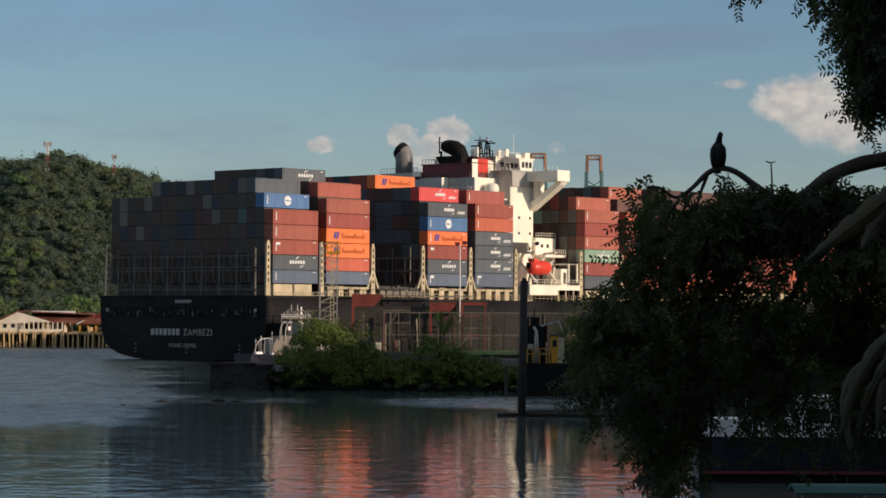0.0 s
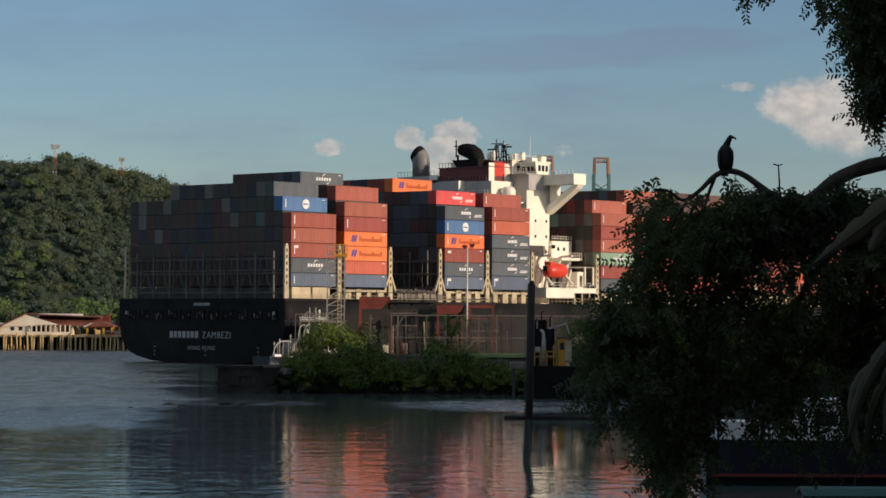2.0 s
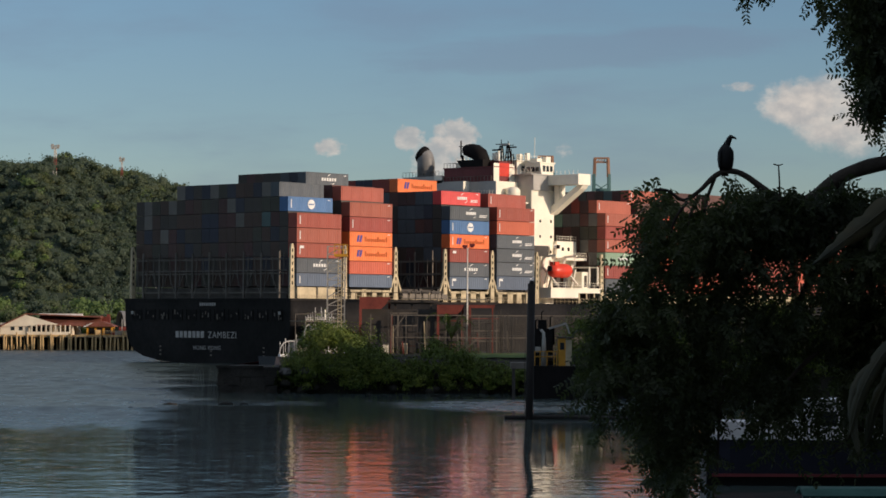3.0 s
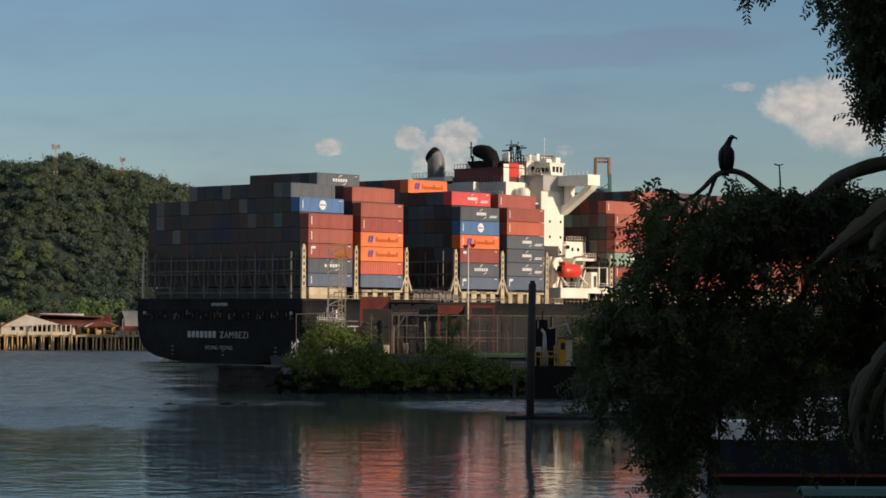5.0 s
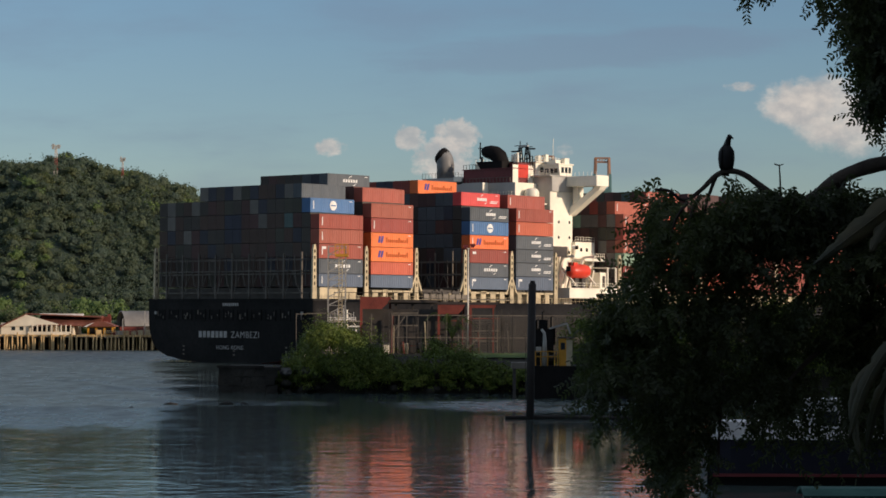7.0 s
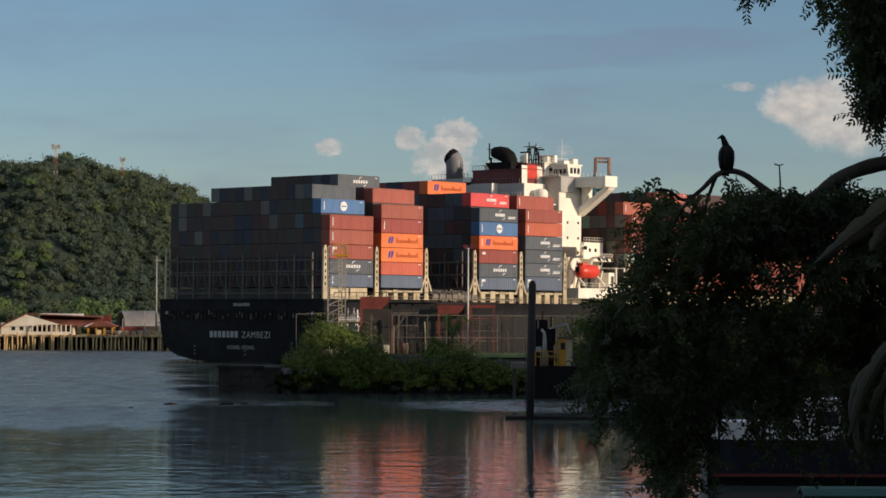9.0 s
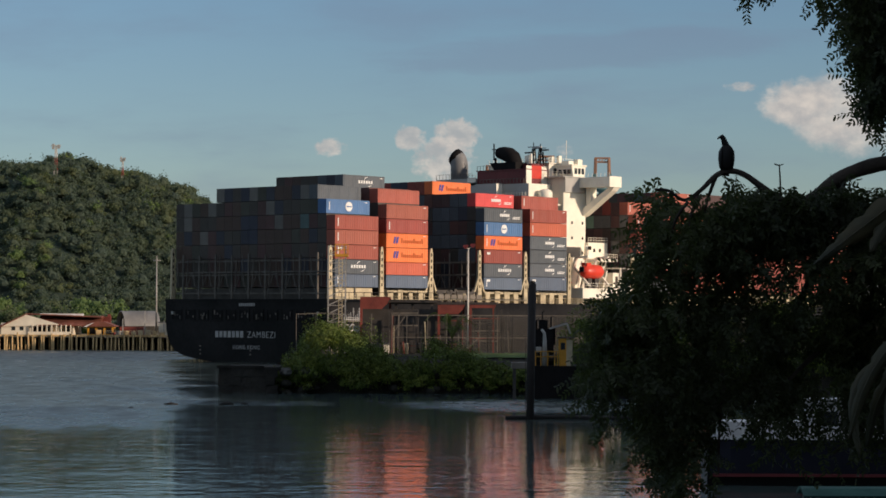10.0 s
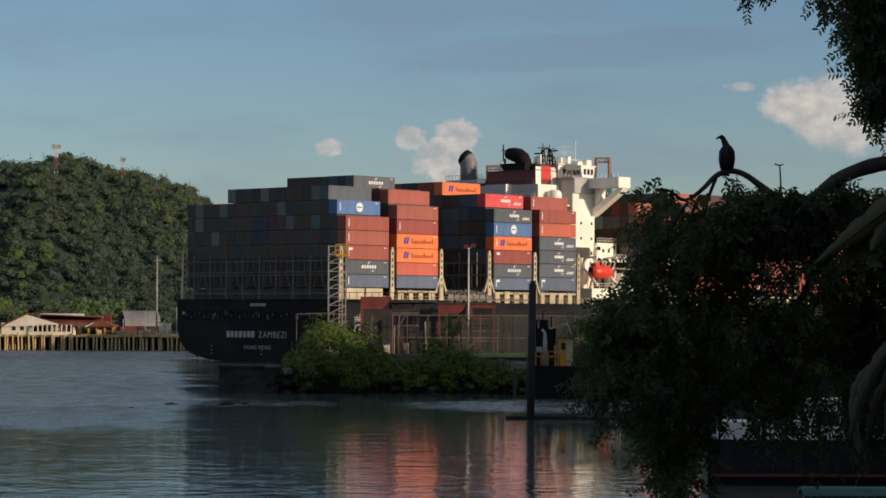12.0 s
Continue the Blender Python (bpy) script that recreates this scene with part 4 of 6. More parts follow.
    for s in (-1, 1):
        wings = shaped("bridge_wing", WHITE, ship, wing, "white cantilevered bridge wing")
        if s < 0:
            starboard_wing = wings
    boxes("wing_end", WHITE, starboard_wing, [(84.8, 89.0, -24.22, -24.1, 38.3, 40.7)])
    # greyed white puts shade into the deck's colour
    boxes("bridge_deck", OFFWHITE, ship, [(80, 90, -15.5, 15.5, 37.2, 40.6), (79, 90, -15.8, 15.8, 40.55, 40.75)], "white bridge deck, greyed for shade")
    boxes("wheelhouse", WHITE, ship, [(82, 90, -9, 9, 40.7, 43.9), (81.6, 90.4, -9.4, 9.4, 43.9, 44.1)], "white wheelhouse with dark windows")
    shaped("bridge_cabin", WHITE, ship, lambda bm: (prism(bm, [(84.2, 40.4), (83.5, 43.3), (88.4, 43.3), (88.0, 40.4)], 1, -14.4, -9.9), box(bm, 83.3, 88.6, -14.6, -9.7, 43.3, 43.6), box(bm, 84.0, 88.0, -14.0, -10.2, 39.6, 40.4)), "white bridge control cabin with raked windows")
    windows_row(ship, GLASSDARK, -14.1, -10.2, 83.72, 41.5, 3, 1.0, 1.3, "y")
    windows_row(ship, GLASSDARK, 84.3, 88.0, -14.41, 41.5, 3, 0.9, 1.3, "x")
    windows_row(ship, GLASSDARK, -8.8, 8.8, 81.96, 41.8, 9, 1.5, 1.1, "y")
    windows_row(ship, GLASSDARK, 83.4, 89.6, -9.04, 41.8, 4, 1.2, 1.1, "x")
    rails = [((79.1, -15.7 + i * 1.05, 40.7), (79.1, -15.7 + i * 1.05, 41.8), 0.07) for i in range(31)] + [((79.1, -15.7, z), (79.1, 15.7, z), 0.06) for z in (41.25, 41.8)]
    rails += [((81.8, -9 + i * 1.1, 44.1), (81.8, -9 + i * 1.1, 45.2), 0.07) for i in range(17)] + [((81.8, -9.2, z), (81.8, 9.2, z), 0.06) for z in (44.6, 45.2)]
    rails += [((81.8 + i, -9.2, 44.1), (81.8 + i, -9.2, 45.2), 0.07) for i in range(9)] + [((81.8, -9.2, z), (90, -9.2, z), 0.06) for z in (44.6, 45.2)]
    rails += [((85.0, -23.9 + i * 1.2, 40.6), (85.0, -23.9 + i * 1.2, 41.5), 0.06) for i in range(8)]
    stuff(beams("bridge_rail", WHITE, ship, rails, "thin white bridge railings"))
    for b in ((84, 85, -8.2, -7.2, 44.1, 45.6), (84.6, 86.6, -12.6, -10.6, 43.6, 44.5), (86.6, 88.2, -13.6, -12.4, 43.6, 44.9), (85, 86, -9.4, -8.7, 44.1, 45.8)):
        boxes("radome", WHITE, ship, [b], "white aerial housing")
    for low, high in (((88, -9, 44), (88, -9.1, 49.5)), ((84, -3, 44), (84, -3, 47))):
        beams("whip_aerial", WHITE, ship, [(low, high, 0.08)])

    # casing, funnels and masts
    # casing and trunk greyed, starboard plates paler, to paint in sun and shade
    boxes("aft_house", OFFWHITE, ship, [(72.4, 80, -11.2, 17, DECKZ, 39.0)], "white engine casing house, greyed for its shaded face")
    boxes("casing_plating", WHITE, ship, [(72.5, 79.6, -11.26, -11.2, 30, 39.0)], "casing side in a paler white for sunlight")
    boxes("vent_trunk", OFFWHITE, ship, [(70.4, 72.38, -3.5, 2.8, 34, 39.1)], "white boxed vent trunk, greyed for its shaded face")
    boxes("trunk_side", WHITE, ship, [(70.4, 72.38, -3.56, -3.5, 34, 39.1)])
    shaped("round_tank", WHITE, ship, lambda bm: tube(bm, [(76.2, -12.9, 34.5), (76.2, -12.9, 37.0), (76.2, -12.9, 37.6), (76.2, -12.9, 37.8)], [1.6, 1.6, 1.2, 0.4], 16), "white round tank")
    boxes("tank_ledge", WHITE, ship, [(73, 79.6, -14.4, -11.3, 34.2, 34.5)])
    stuff(beams("ledge_rail", WHITE, ship, [((72.0, -4.2 - i * 0.8, 35), (72.0, -4.2 - i * 0.8, 37.0 + 0.15 * (i % 2)), 0.08) for i in range(9)] + [((72.0, -4, 36.9), (72.0, -11, 36.9), 0.06)]))
    casing = boxes("engine_casing", MAROON, ship, [(73, 80, -10.0, 4.5, 38.9, 42.2), (72.8, 80.1, -10.1, 4.7, 42.1, 42.3)], "dark maroon engine casing")
    shaped("hopper_vent", BLACK, ship, lambda bm: prism(bm, [(0.9, 43.9), (-6.8, 43.9), (-6.8, 42.3), (-0.4, 42.3)], 0, 73.1, 79.0), "soot-black flared vent box")
    boxes("casing_block", MAROON, ship, [(75.5, 80, -9.4, -6.9, 42.3, 43.6)])
    boxes("casing_stripe", WHITE, casing, [(73, 74.8, -10.08, -10.0, 38.9, 43.0)])
    boxes("casing_stripe", WHITE, casing, [(78.2, 80, -10.08, -10.0, 38.9, 43.0)])
    boxes("casing_badge", REDPAINT, casing, [(74.8, 78.2, -10.1, -10.0, 40.2, 43.1)], "red painted side badge")
    shaped("funnel_cowl", BLACK, ship, lambda bm: tube(bm, [(75.4, -4.6, 42.6), (75.4, -4.5, 44.0), (75.3, -4.1, 45.0), (75.2, -3.1, 45.7), (75, -1.7, 46.1), (74.8, -0.6, 46.2), (74.7, 0.0, 46.2)], [1.75, 1.75, 1.8, 1.75, 1.55, 1.3, 1.0], 16), "soot-black curved funnel outlet")
    for y in (-8.0, -7.2, -6.5):
        shaped("exhaust_pipe", WHITE, ship, lambda bm: tube(bm, [(77, y, 43), (77, y, 45.9 - 0.3 * (y + 8))], 0.28, 8), "pale exhaust pipe")
    vent = shaped("vent_funnel", VENTGREY, ship, lambda bm: tube(bm, [(75, 11.8, 40.0), (75, 11.8, 43.6), (75, 11.95, 44.6), (75, 12.3, 45.4), (75, 12.7, 45.9)], [2.0, 2.0, 2.0, 1.95, 1.85], 18), "grey vent funnel")
    # black cap stands in for the dark inside the open mouth
    shaped("vent_hood", BLACK, vent, lambda bm: tube(bm, [(75, 12.35, 45.2), (74.9, 12.8, 45.9), (74.8, 13.2, 46.2)], [2.04, 1.98, 1.85], 16), "black slanted cap for the dark open mouth")
    boxes("vent_platform", OFFWHITE, ship, [(72.5, 79, 4.6, 16.6, 39.6, 40.6)], "white vent platform, greyed for shade")
    # paler strip paints sunlight on the platform's starboard end
    boxes("platform_edge", WHITE, ship, [(72.42, 72.5, 4.6, 7.0, 39.7, 40.7)])
    rails = [((72.5, 5.6 + i, 40.6), (72.5, 5.6 + i, 41.7), 0.07) for i in range(12)] + [((72.5, 5.5, 41.7), (72.5, 16.5, 41.7), 0.06)] + [((72.7, -9.6 + i, 39.0), (72.7, -9.6 + i, 40.2), 0.1) for i in range(15)] + [((72.7, -9.6, 40.2), (72.7, 4.6, 40.2), 0.07)] + [((72.9, 0.8 + i * 0.9, 42.3), (72.9, 0.8 + i * 0.9, 43.3), 0.08) for i in range(5)] + [((72.9, 0.8, 43.3), (72.9, 4.5, 43.3), 0.07)]
    stuff(beams("platform_rail", GREYSTEEL, ship, rails))
    for y, top in ((-6.6, 48.6), (-8.6, 48.2)):
        bars = [((79.5 + a, y + b, 43), (79.5 + a * 0.4, y + b * 0.4, top - 1.4), 0.24) for a in (-0.5, 0.5) for b in (-0.5, 0.5)]
        bars += [((79.0, y - 0.8, z), (80.0, y + 0.8, z), 0.24) for z in (44.6, 45.8, 47.0)] + [((79.5, y, 46), (79.5, y, top), 0.14), ((79.5, y - 1.6, top - 1.0), (79.5, y + 1.6, top - 1.0), 0.16)]
        beams("radar_mast", BLACK, ship, bars, "dark lattice radar mast")
    for y, z in ((-7.6, 47.3), (-9.6, 46.6), (-5.4, 46.2)):
        boxes("radar_scanner", OFFWHITE if z > 47 else BLACK, ship, [(79.3, 79.7, y - 1.3, y + 1.3, z, z + 0.3)], "slim radar scanner bar")
    for y, h in ((-5.9, 2.4), (-9.9, 3.0), (-10.6, 1.8), (-4.9, 1.6)):
        beams("mast_strut", BLACK, ship, [((79.2, y, 42.6), (79.2, y + 0.2, 43.4 + h), 0.16), ((79.2, y - 0.4, 43.0 + h * 0.7), (79.2, y + 0.4, 43.0 + h * 0.7), 0.12)])
    beams("fore_pole", BLACK, ship, [((74, 0.4, 44.6), (74, 0.4, 48.3), 0.22), ((74, -0.2, 47), (74, 1.0, 47), 0.16)])
    beams("vent_post", BLACK, ship, [((73.0, -1.0, 43.8), (73.0, -1.0, 45.0), 0.35)])


stack_containers()
make_bridges()
make_deck_edge()
make_house()

# ---- tug alongside, in the same axes as the ship ----
TUGGREY = material("tug_grey_paint", (0.40, 0.39, 0.37), 0.5, stain=0.3, scale=1.0)
tug = thing("tug_boat", "small harbour tug with white wheelhouse beside the ship", "tug")


def make_tug():
    bm = bmesh.new()
    xs = [(-14, 2.4, 1.85), (-10, 3.6, 1.7), (-6, 4.4, 1.6), (4, 4.6, 1.7), (11, 3.6, 2.6), (15.5, 0.4, 3.6)]
    rings = [[bm.verts.new((x, -30 + s * w * k, z)) for s, k, z in ((-1, 1, top), (-1, 0.8, -0.6), (1, 0.8, -0.6), (1, 1, top))] for x, w, top in xs]
    for r0, r1 in zip(rings, rings[1:]):
        for i in range(4):
            bm.faces.new((r0[i], r0[(i + 1) % 4], r1[(i + 1) % 4], r1[i]))
    bm.faces.new(rings[0])
    bm.faces.new(rings[-1][::-1])
    part("hull", bm, NAVYHULL, tug, "dark tug hull")
    boxes("deckhouse", OFFWHITE, tug, [(-2.5, 7, -32.0, -27.8, 1.7, 4.0)], "grey-white deckhouse")
    shaped("engine_dome", GREYSTEEL, tug, lambda bm: prism(bm, [(-8.2, 1.5), (-8.0, 3.4), (-7.2, 4.6), (-5.6, 5.1), (-2.6, 5.2), (-2.6, 1.5)], 1, -32.0, -29.2), "rounded grey casing")
    boxes("casing_door", BLACK, tug, [(-5.4, -4.2, -32.06, -31.98, 1.7, 3.2)])
    boxes("wheelhouse", OFFWHITE, tug, [(-0.5, 4.6, -31.8, -28.2, 4.6, 5.6), (-0.5, -0.2, -31.8, -28.2, 5.6, 7.3), (4.3, 4.6, -31.8, -28.2, 5.6, 7.3), (1.7, 2.1, -31.8, -28.2, 5.6, 7.3), (-0.9, 5.0, -32.2, -27.8, 7.3, 7.55)], "white wheelhouse")
    boxes("window", GLASSDARK, tug, [(-0.2, 4.3, -31.6, -28.4, 5.6, 7.3)], "dark wheelhouse windows")
    boxes("exhaust_stack", REDPAINT, tug, [(6.2, 7.6, -32.0, -30.8, 4.6, 6.4), (6.2, 7.6, -29, -27.8, 4.6, 6.4)], "red exhaust stack")
    beams("mast", WHITE, tug, [((1.2, -30, 7.5), (1.2, -30, 10.6), 0.22), ((1.2, -31.4, 9.0), (1.2, -28.6, 9.0), 0.14), ((1.2, -30.8, 9.9), (1.2, -29.2, 9.9), 0.12), ((-0.4, -31, 7.5), (1.2, -30, 9.4), 0.1), ((2.8, -31, 7.5), (1.2, -30, 9.4), 0.1)], "white mast")
    boxes("upper_platform", GREYSTEEL, tug, [(-6.2, 5.0, -32.2, -28.0, 8.35, 8.5)], "grey upper platform")
    for x in (-5.8, -3.4):
        beams("platform_leg", GREYSTEEL, tug, [((x, -31.8, 3.6), (x, -31.8, 8.4), 0.2)])
    for k in range(13):
        x = -6.0 + k * 0.62
        beams("rail_post", TUGGREY, tug, [((x, -32.1, 8.5), (x + 0.08 * (k % 3 - 1), -32.1, 9.3 + 0.28 * ((k * 5) % 4)), 0.09)])
    beams("rail", TUGGREY, tug, [((-6.1, -32.1, 9.1), (1.6, -32.1, 9.1), 0.1), ((-6.1, -32.1, 8.75), (1.6, -32.1, 8.75), 0.16)], "white rail")
    for x in (-3.0, -1.4):
        beams("signal_pole", TUGGREY, tug, [((x, -31.6, 8.5), (x, -31.6, 11.0), 0.11), ((x - 0.3, -31.6, 10.2), (x + 0.3, -31.6, 10.2), 0.08)])
    for x in (-6.6, -5.2):
        shaped("davit_arm", TUGGREY, tug, lambda bm: tube(bm, smooth_path([(x, -32.2, 4.4), (x + 0.1, -32.3, 6.4), (x + 0.7, -32.4, 7.6), (x + 1.6, -32.4, 7.7)], 5), 0.11, 8), "white curved davit arm")
    boxes("searchlight", WHITE, tug, [(-4.6, -3.9, -32.4, -31.8, 6.2, 6.9)], "white searchlight")
    shaped("stern_rail", TUGGREY, tug, lambda bm: tube(bm, smooth_path([(-13.2, -32.4, 2.1), (-12.8, -32.4, 3.4), (-11.8, -32.4, 4.4), (-10.2, -32.5, 4.7), (-8.8, -32.6, 4.5)], 5), 0.11, 8), "white curved stern rail")
    for x in (-12.2, -10.8, -9.4):
        beams("stern_post", TUGGREY, tug, [((x, -32.5, 1.8), (x, -32.5, 4.5), 0.08)])
    for x, h in ((-12.6, 4.6), (-11.2, 5.2), (-8.4, 6.0)):
        beams("lamp_pole", TUGGREY, tug, [((x, -32.0, 1.8), (x, -32.0, h), 0.1), ((x - 0.15, -32.0, h - 0.4), (x + 0.15, -32.0, h - 0.4), 0.2)])
    boxes("bollard", MARK_WHITE, tug, [(-13.3, -11.6, -32.9, -32.2, 1.8, 2.25)], "white painted bollard")
    boxes("deck_lamp", MARK_WHITE, tug, [(-9.6, -8.9, -33.3, -32.8, 1.4, 2.0)], "white deck fitting")
    for k in range(5):
        shaped("fender", BLACK, tug, lambda bm: tube(bm, [(-8 + k * 4.2, -34.75, 0.9), (-7.2 + k * 4.2, -34.75, 0.9)], 0.55, 10), "black tyre fender")


make_tug()

# ---- far pier with its house, sheds, lamp mast ----
PIER_Y = 663.0
pier = thing("pier", "timber pier on rows of piles along the far shore", "pier", kind="structure")


def make_pier():
    boxes("deck", TIMBER, pier, [(-150, 10, PIER_Y, PIER_Y + 40, 3.6, 4.1)], "weathered timber pier deck")
    boxes("edge_beam", TIMBER, pier, [(-150, 10, PIER_Y - 0.4, PIER_Y - 0.05, 3.62, 4.0)])
    rng = random.Random(2)
    bm = bmesh.new()
    tube(bm, [(0, 0, -5), (0, 0, 4.0)], [0.27, 0.21], 7)
    me = as_mesh("pile", bm, TIMBER)
    for i in range(128):
        for row in range(2):
            ob = new("pile", me)
            ob.parent = pier
            ob.matrix_basis = pose(-149 + i * 1.24 + rng.uniform(-0.5, 0.5), PIER_Y - 0.75 + row * 4.5, rng.uniform(-0.9, 0.35 if row else 0.75), rng.uniform(-2, 2), rng.uniform(-2.5, 2.5))
    # back of the pier: low bank wall under the deck
    boxes("bank_wall", CONCRETE, pier, [(-150, 10, PIER_Y + 9, PIER_Y + 10, -5, 3.3)])


make_pier()
sheet("far_bank", EARTH, span(-700, 500, 30), span(690, 780, 6), lambda x, y: 3.2 if y > 695 else -3.0, "low far bank behind the pier", "bank")


def make_pier_house():
    h = thing("pier_house", "cream gabled pier house with rusty red sheet roof", "house", (0, 0, 0))
    y0, y1 = PIER_Y + 2.5, PIER_Y + 16
    boxes("wall", PLASTER, h, [(-118, -110.6, y0, y1, 4.1, 7.2), (-110.6, -98.5, y0 + 0.6, y1, 4.1, 6.9)], "cream plaster walls")
    shaped("gable", PLASTER, h, lambda bm: prism(bm, [(-117.5, 6.4), (-111.3, 9.4), (-102.6, 6.9), (-102.6, 6.5), (-117.5, 6.2)], 1, y0 - 0.3, y0 + 0.1), "cream gable wall")
    shaped("roof", ROOFRED, h, lambda bm: (prism(bm, [(-111.6, 9.5), (-111.2, 9.75), (-91.5, 9.0), (-91.5, 8.7)], 1, y0 + 2.0, y1), prism(bm, [(-118.8, 6.1), (-111.3, 9.7), (-111.3, 9.45), (-118.2, 6.0)], 1, y0 - 0.8, y1),
                                           prism(bm, [(y0 - 0.4, 6.7), (y0 + 7, 9.2), (y0 + 7, 9.0), (y0 - 0.4, 6.5)], 0, -108.5, -91.5)), "rusty red corrugated roof")
    boxes("ridge_cap", BOATWHITE, h, [(-108.8, -97.0, y0 + 6.4, y0 + 7.6, 9.2, 9.75)], "white ridge sheet")
    for x in (-115.2, -113.0):
        w = boxes("window", GLASSDARK, h, [(x, x + 1.0, y0 - 0.06, y0 + 0.02, 5.2, 6.2)])
    for x in (-108.4, -106.2, -104.0, -101.4):
        boxes("veranda_post", TIMBER, h, [(x, x + 0.25, y0 + 0.2, y0 + 0.45, 4.1, 6.8)])
    for x0, x1, z0 in ((-109.9, -105.0, 4.9), (-102.5, -99.0, 4.3)):
        # black panel on the wall paints the dark under the veranda
        boxes("veranda_opening", BLACK, h, [(x0, x1, y0 + 0.52, y0 + 0.62, z0, 6.6)], "black panel for the dark of a veranda opening")
    for x in span(-109.6, -99.4, 9):
        boxes("veranda_column", PLASTER, h, [(x, x + 0.3, PIER_Y + 1.6, PIER_Y + 1.9, 4.1, 6.7)])
    boxes("lean_to", PLASTER, h, [(-121.5, -118, y0 + 1, y1, 4.1, 5.6)], "low white lean-to")
    shaped("lean_to_roof", ROOFGREY, h, lambda bm: prism(bm, [(-122.2, 5.4), (-118, 6.9), (-118, 6.7), (-122.2, 5.2)], 1, y0, y1))
    boxes("parapet", PLASTER, h, [(-110.5, -99.2, PIER_Y + 0.3, PIER_Y + 0.6, 3.4, 4.9)], "cream parapet")
    s = thing("pier_shed", "small ochre open shed with rusty roof on the pier", "shed")
    boxes("wall", YELLOW, s, [(-95.0, -88.2, PIER_Y + 3, PIER_Y + 9, 4.1, 6.6)])
    shaped("roof", ROOFRED, s, lambda bm: prism(bm, [(-96.5, 6.5), (-92.5, 7.7), (-90.5, 7.7), (-87.5, 6.5), (-87.5, 6.3), (-96.5, 6.3)], 1, PIER_Y + 2.2, PIER_Y + 10), "rusty hipped roof")
    for i in range(3):
        # black panels on the shed wall stand in for shaded bays
        boxes("opening", BLACK, s, [(-94.4 + i * 2.2, -92.9 + i * 2.2, PIER_Y + 2.94, PIER_Y + 3.02, 4.3, 6.0)], "black panel for the dark of an open bay")
    shaped("fascia", BOATWHITE, s, lambda bm: prism(bm, [(-95.8, 6.3), (-93.6, 7.3), (-93.2, 7.3), (-95.2, 6.2)], 1, PIER_Y + 2.0, PIER_Y + 2.2), "white roof edge")
    c = thing("red_cabin", "red painted cabin and posts beside the shed", "cabin")
    boxes("wall", REDSTEEL, c, [(-97.5, -90.2, PIER_Y + 11, PIER_Y + 15, 6, 9.0), (-90.4, -89.6, PIER_Y + 9, PIER_Y + 9.6, 5, 9.6), (-86.5, -80.2, PIER_Y + 4, PIER_Y + 9, 4.1, 6.3)])
    t = thing("grey_shed", "grey barrel-roofed shed behind the pier", "shed")
    t.matrix_basis = pose(-84.2, PIER_Y + 27, 3.2, 0, 0, 24)
    arc = [(3.9 * math.cos(a), 3.2 + 4.2 * math.sin(a)) for a in (math.pi * i / 14 for i in range(15))]
    shaped("roof", ROOFGREY, t, lambda bm: prism(bm, arc + [(x * 0.95, 3.2 + (z - 3.2) * 0.95) for x, z in arc[::-1]], 0, -5.2, 5.0), "grey curved roof sheet")
    # dark gable panel stands in for the shade of the open end
    shaped("gable", CONCRETE, t, lambda bm: prism(bm, [(x * 0.94, 3.2 + (z - 3.2) * 0.94) for x, z in arc], 0, -4.2, -4.0), "dark panel for the shade of the open shed end")
    boxes("wall", CONCRETE, t, [(-4.6, 4.6, -3.7, 3.7, 0, 3.3)])
    m = thing("light_mast", "tall pale light mast with lamp ring on the pier", "lamp")
    shaped("pole", GALV, m, lambda bm: tube(bm, [(-76.9, PIER_Y + 6, 4.1), (-76.9, PIER_Y + 6, 24.6)], [0.27, 0.14], 10), "pale tapered pole")
    beams("lamp_ring", GALV, m, [((-77.9, PIER_Y + 6, 24.2), (-75.9, PIER_Y + 6, 24.2), 0.3), ((-76.9, PIER_Y + 5, 24.4), (-76.9, PIER_Y + 7, 24.4), 0.3), ((-76.9, PIER_Y + 6, 24.2), (-76.9, PIER_Y + 6, 25.4), 0.25)])
    k = thing("pump_hut", "small cream hut at the foot of the light mast", "hut")
    boxes("wall", PLASTER, k, [(-76, -73.2, PIER_Y + 4, PIER_Y + 7, 4.1, 7.4)])
    boxes("roof", ROOFGREY, k, [(-76.3, -72.9, PIER_Y + 3.7, PIER_Y + 7.3, 7.4, 7.6)])
    for x, top in ((-79.6, 10.6), (-71.2, 11.6), (-67.0, 9.6), (-85.5, 8.4), (-74.5, 8.0), (-62, 9)):
        p = thing("mooring_post", "slim grey post on the pier deck", "post", (x, PIER_Y + 3, 4.1), group="posts along the pier")
        beams("post", GALV, p, [((0, 0, 0), (0, 0, top - 4.1), 0.22)])
    rng = random.Random(6)
    for i in range(26):
        x = -92 + i * 1.9
        w, hh = rng.uniform(0.6, 1.6), rng.uniform(0.5, 1.5)
        p = thing("pier_crate", "weathered crate on the pier deck", "crate", (x, PIER_Y + rng.uniform(1.2, 4), 4.1), rng.uniform(0, 90), group="crates on the pier")
        boxes("crate", rng.choice([TIMBER, CREAM, GALV, REDSTEEL, OFFWHITE]), p, [(-w / 2, w / 2, -0.5, 0.5, 0, hh)])
    f = thing("pier_fence", "pale rail fence along the pier deck", "fence")
    beams("rail", CREAM, f, [((-90, PIER_Y + 0.4, 5.2), (10, PIER_Y + 0.4, 5.2), 0.12), ((-90, PIER_Y + 0.4, 4.7), (10, PIER_Y + 0.4, 4.7), 0.1)])
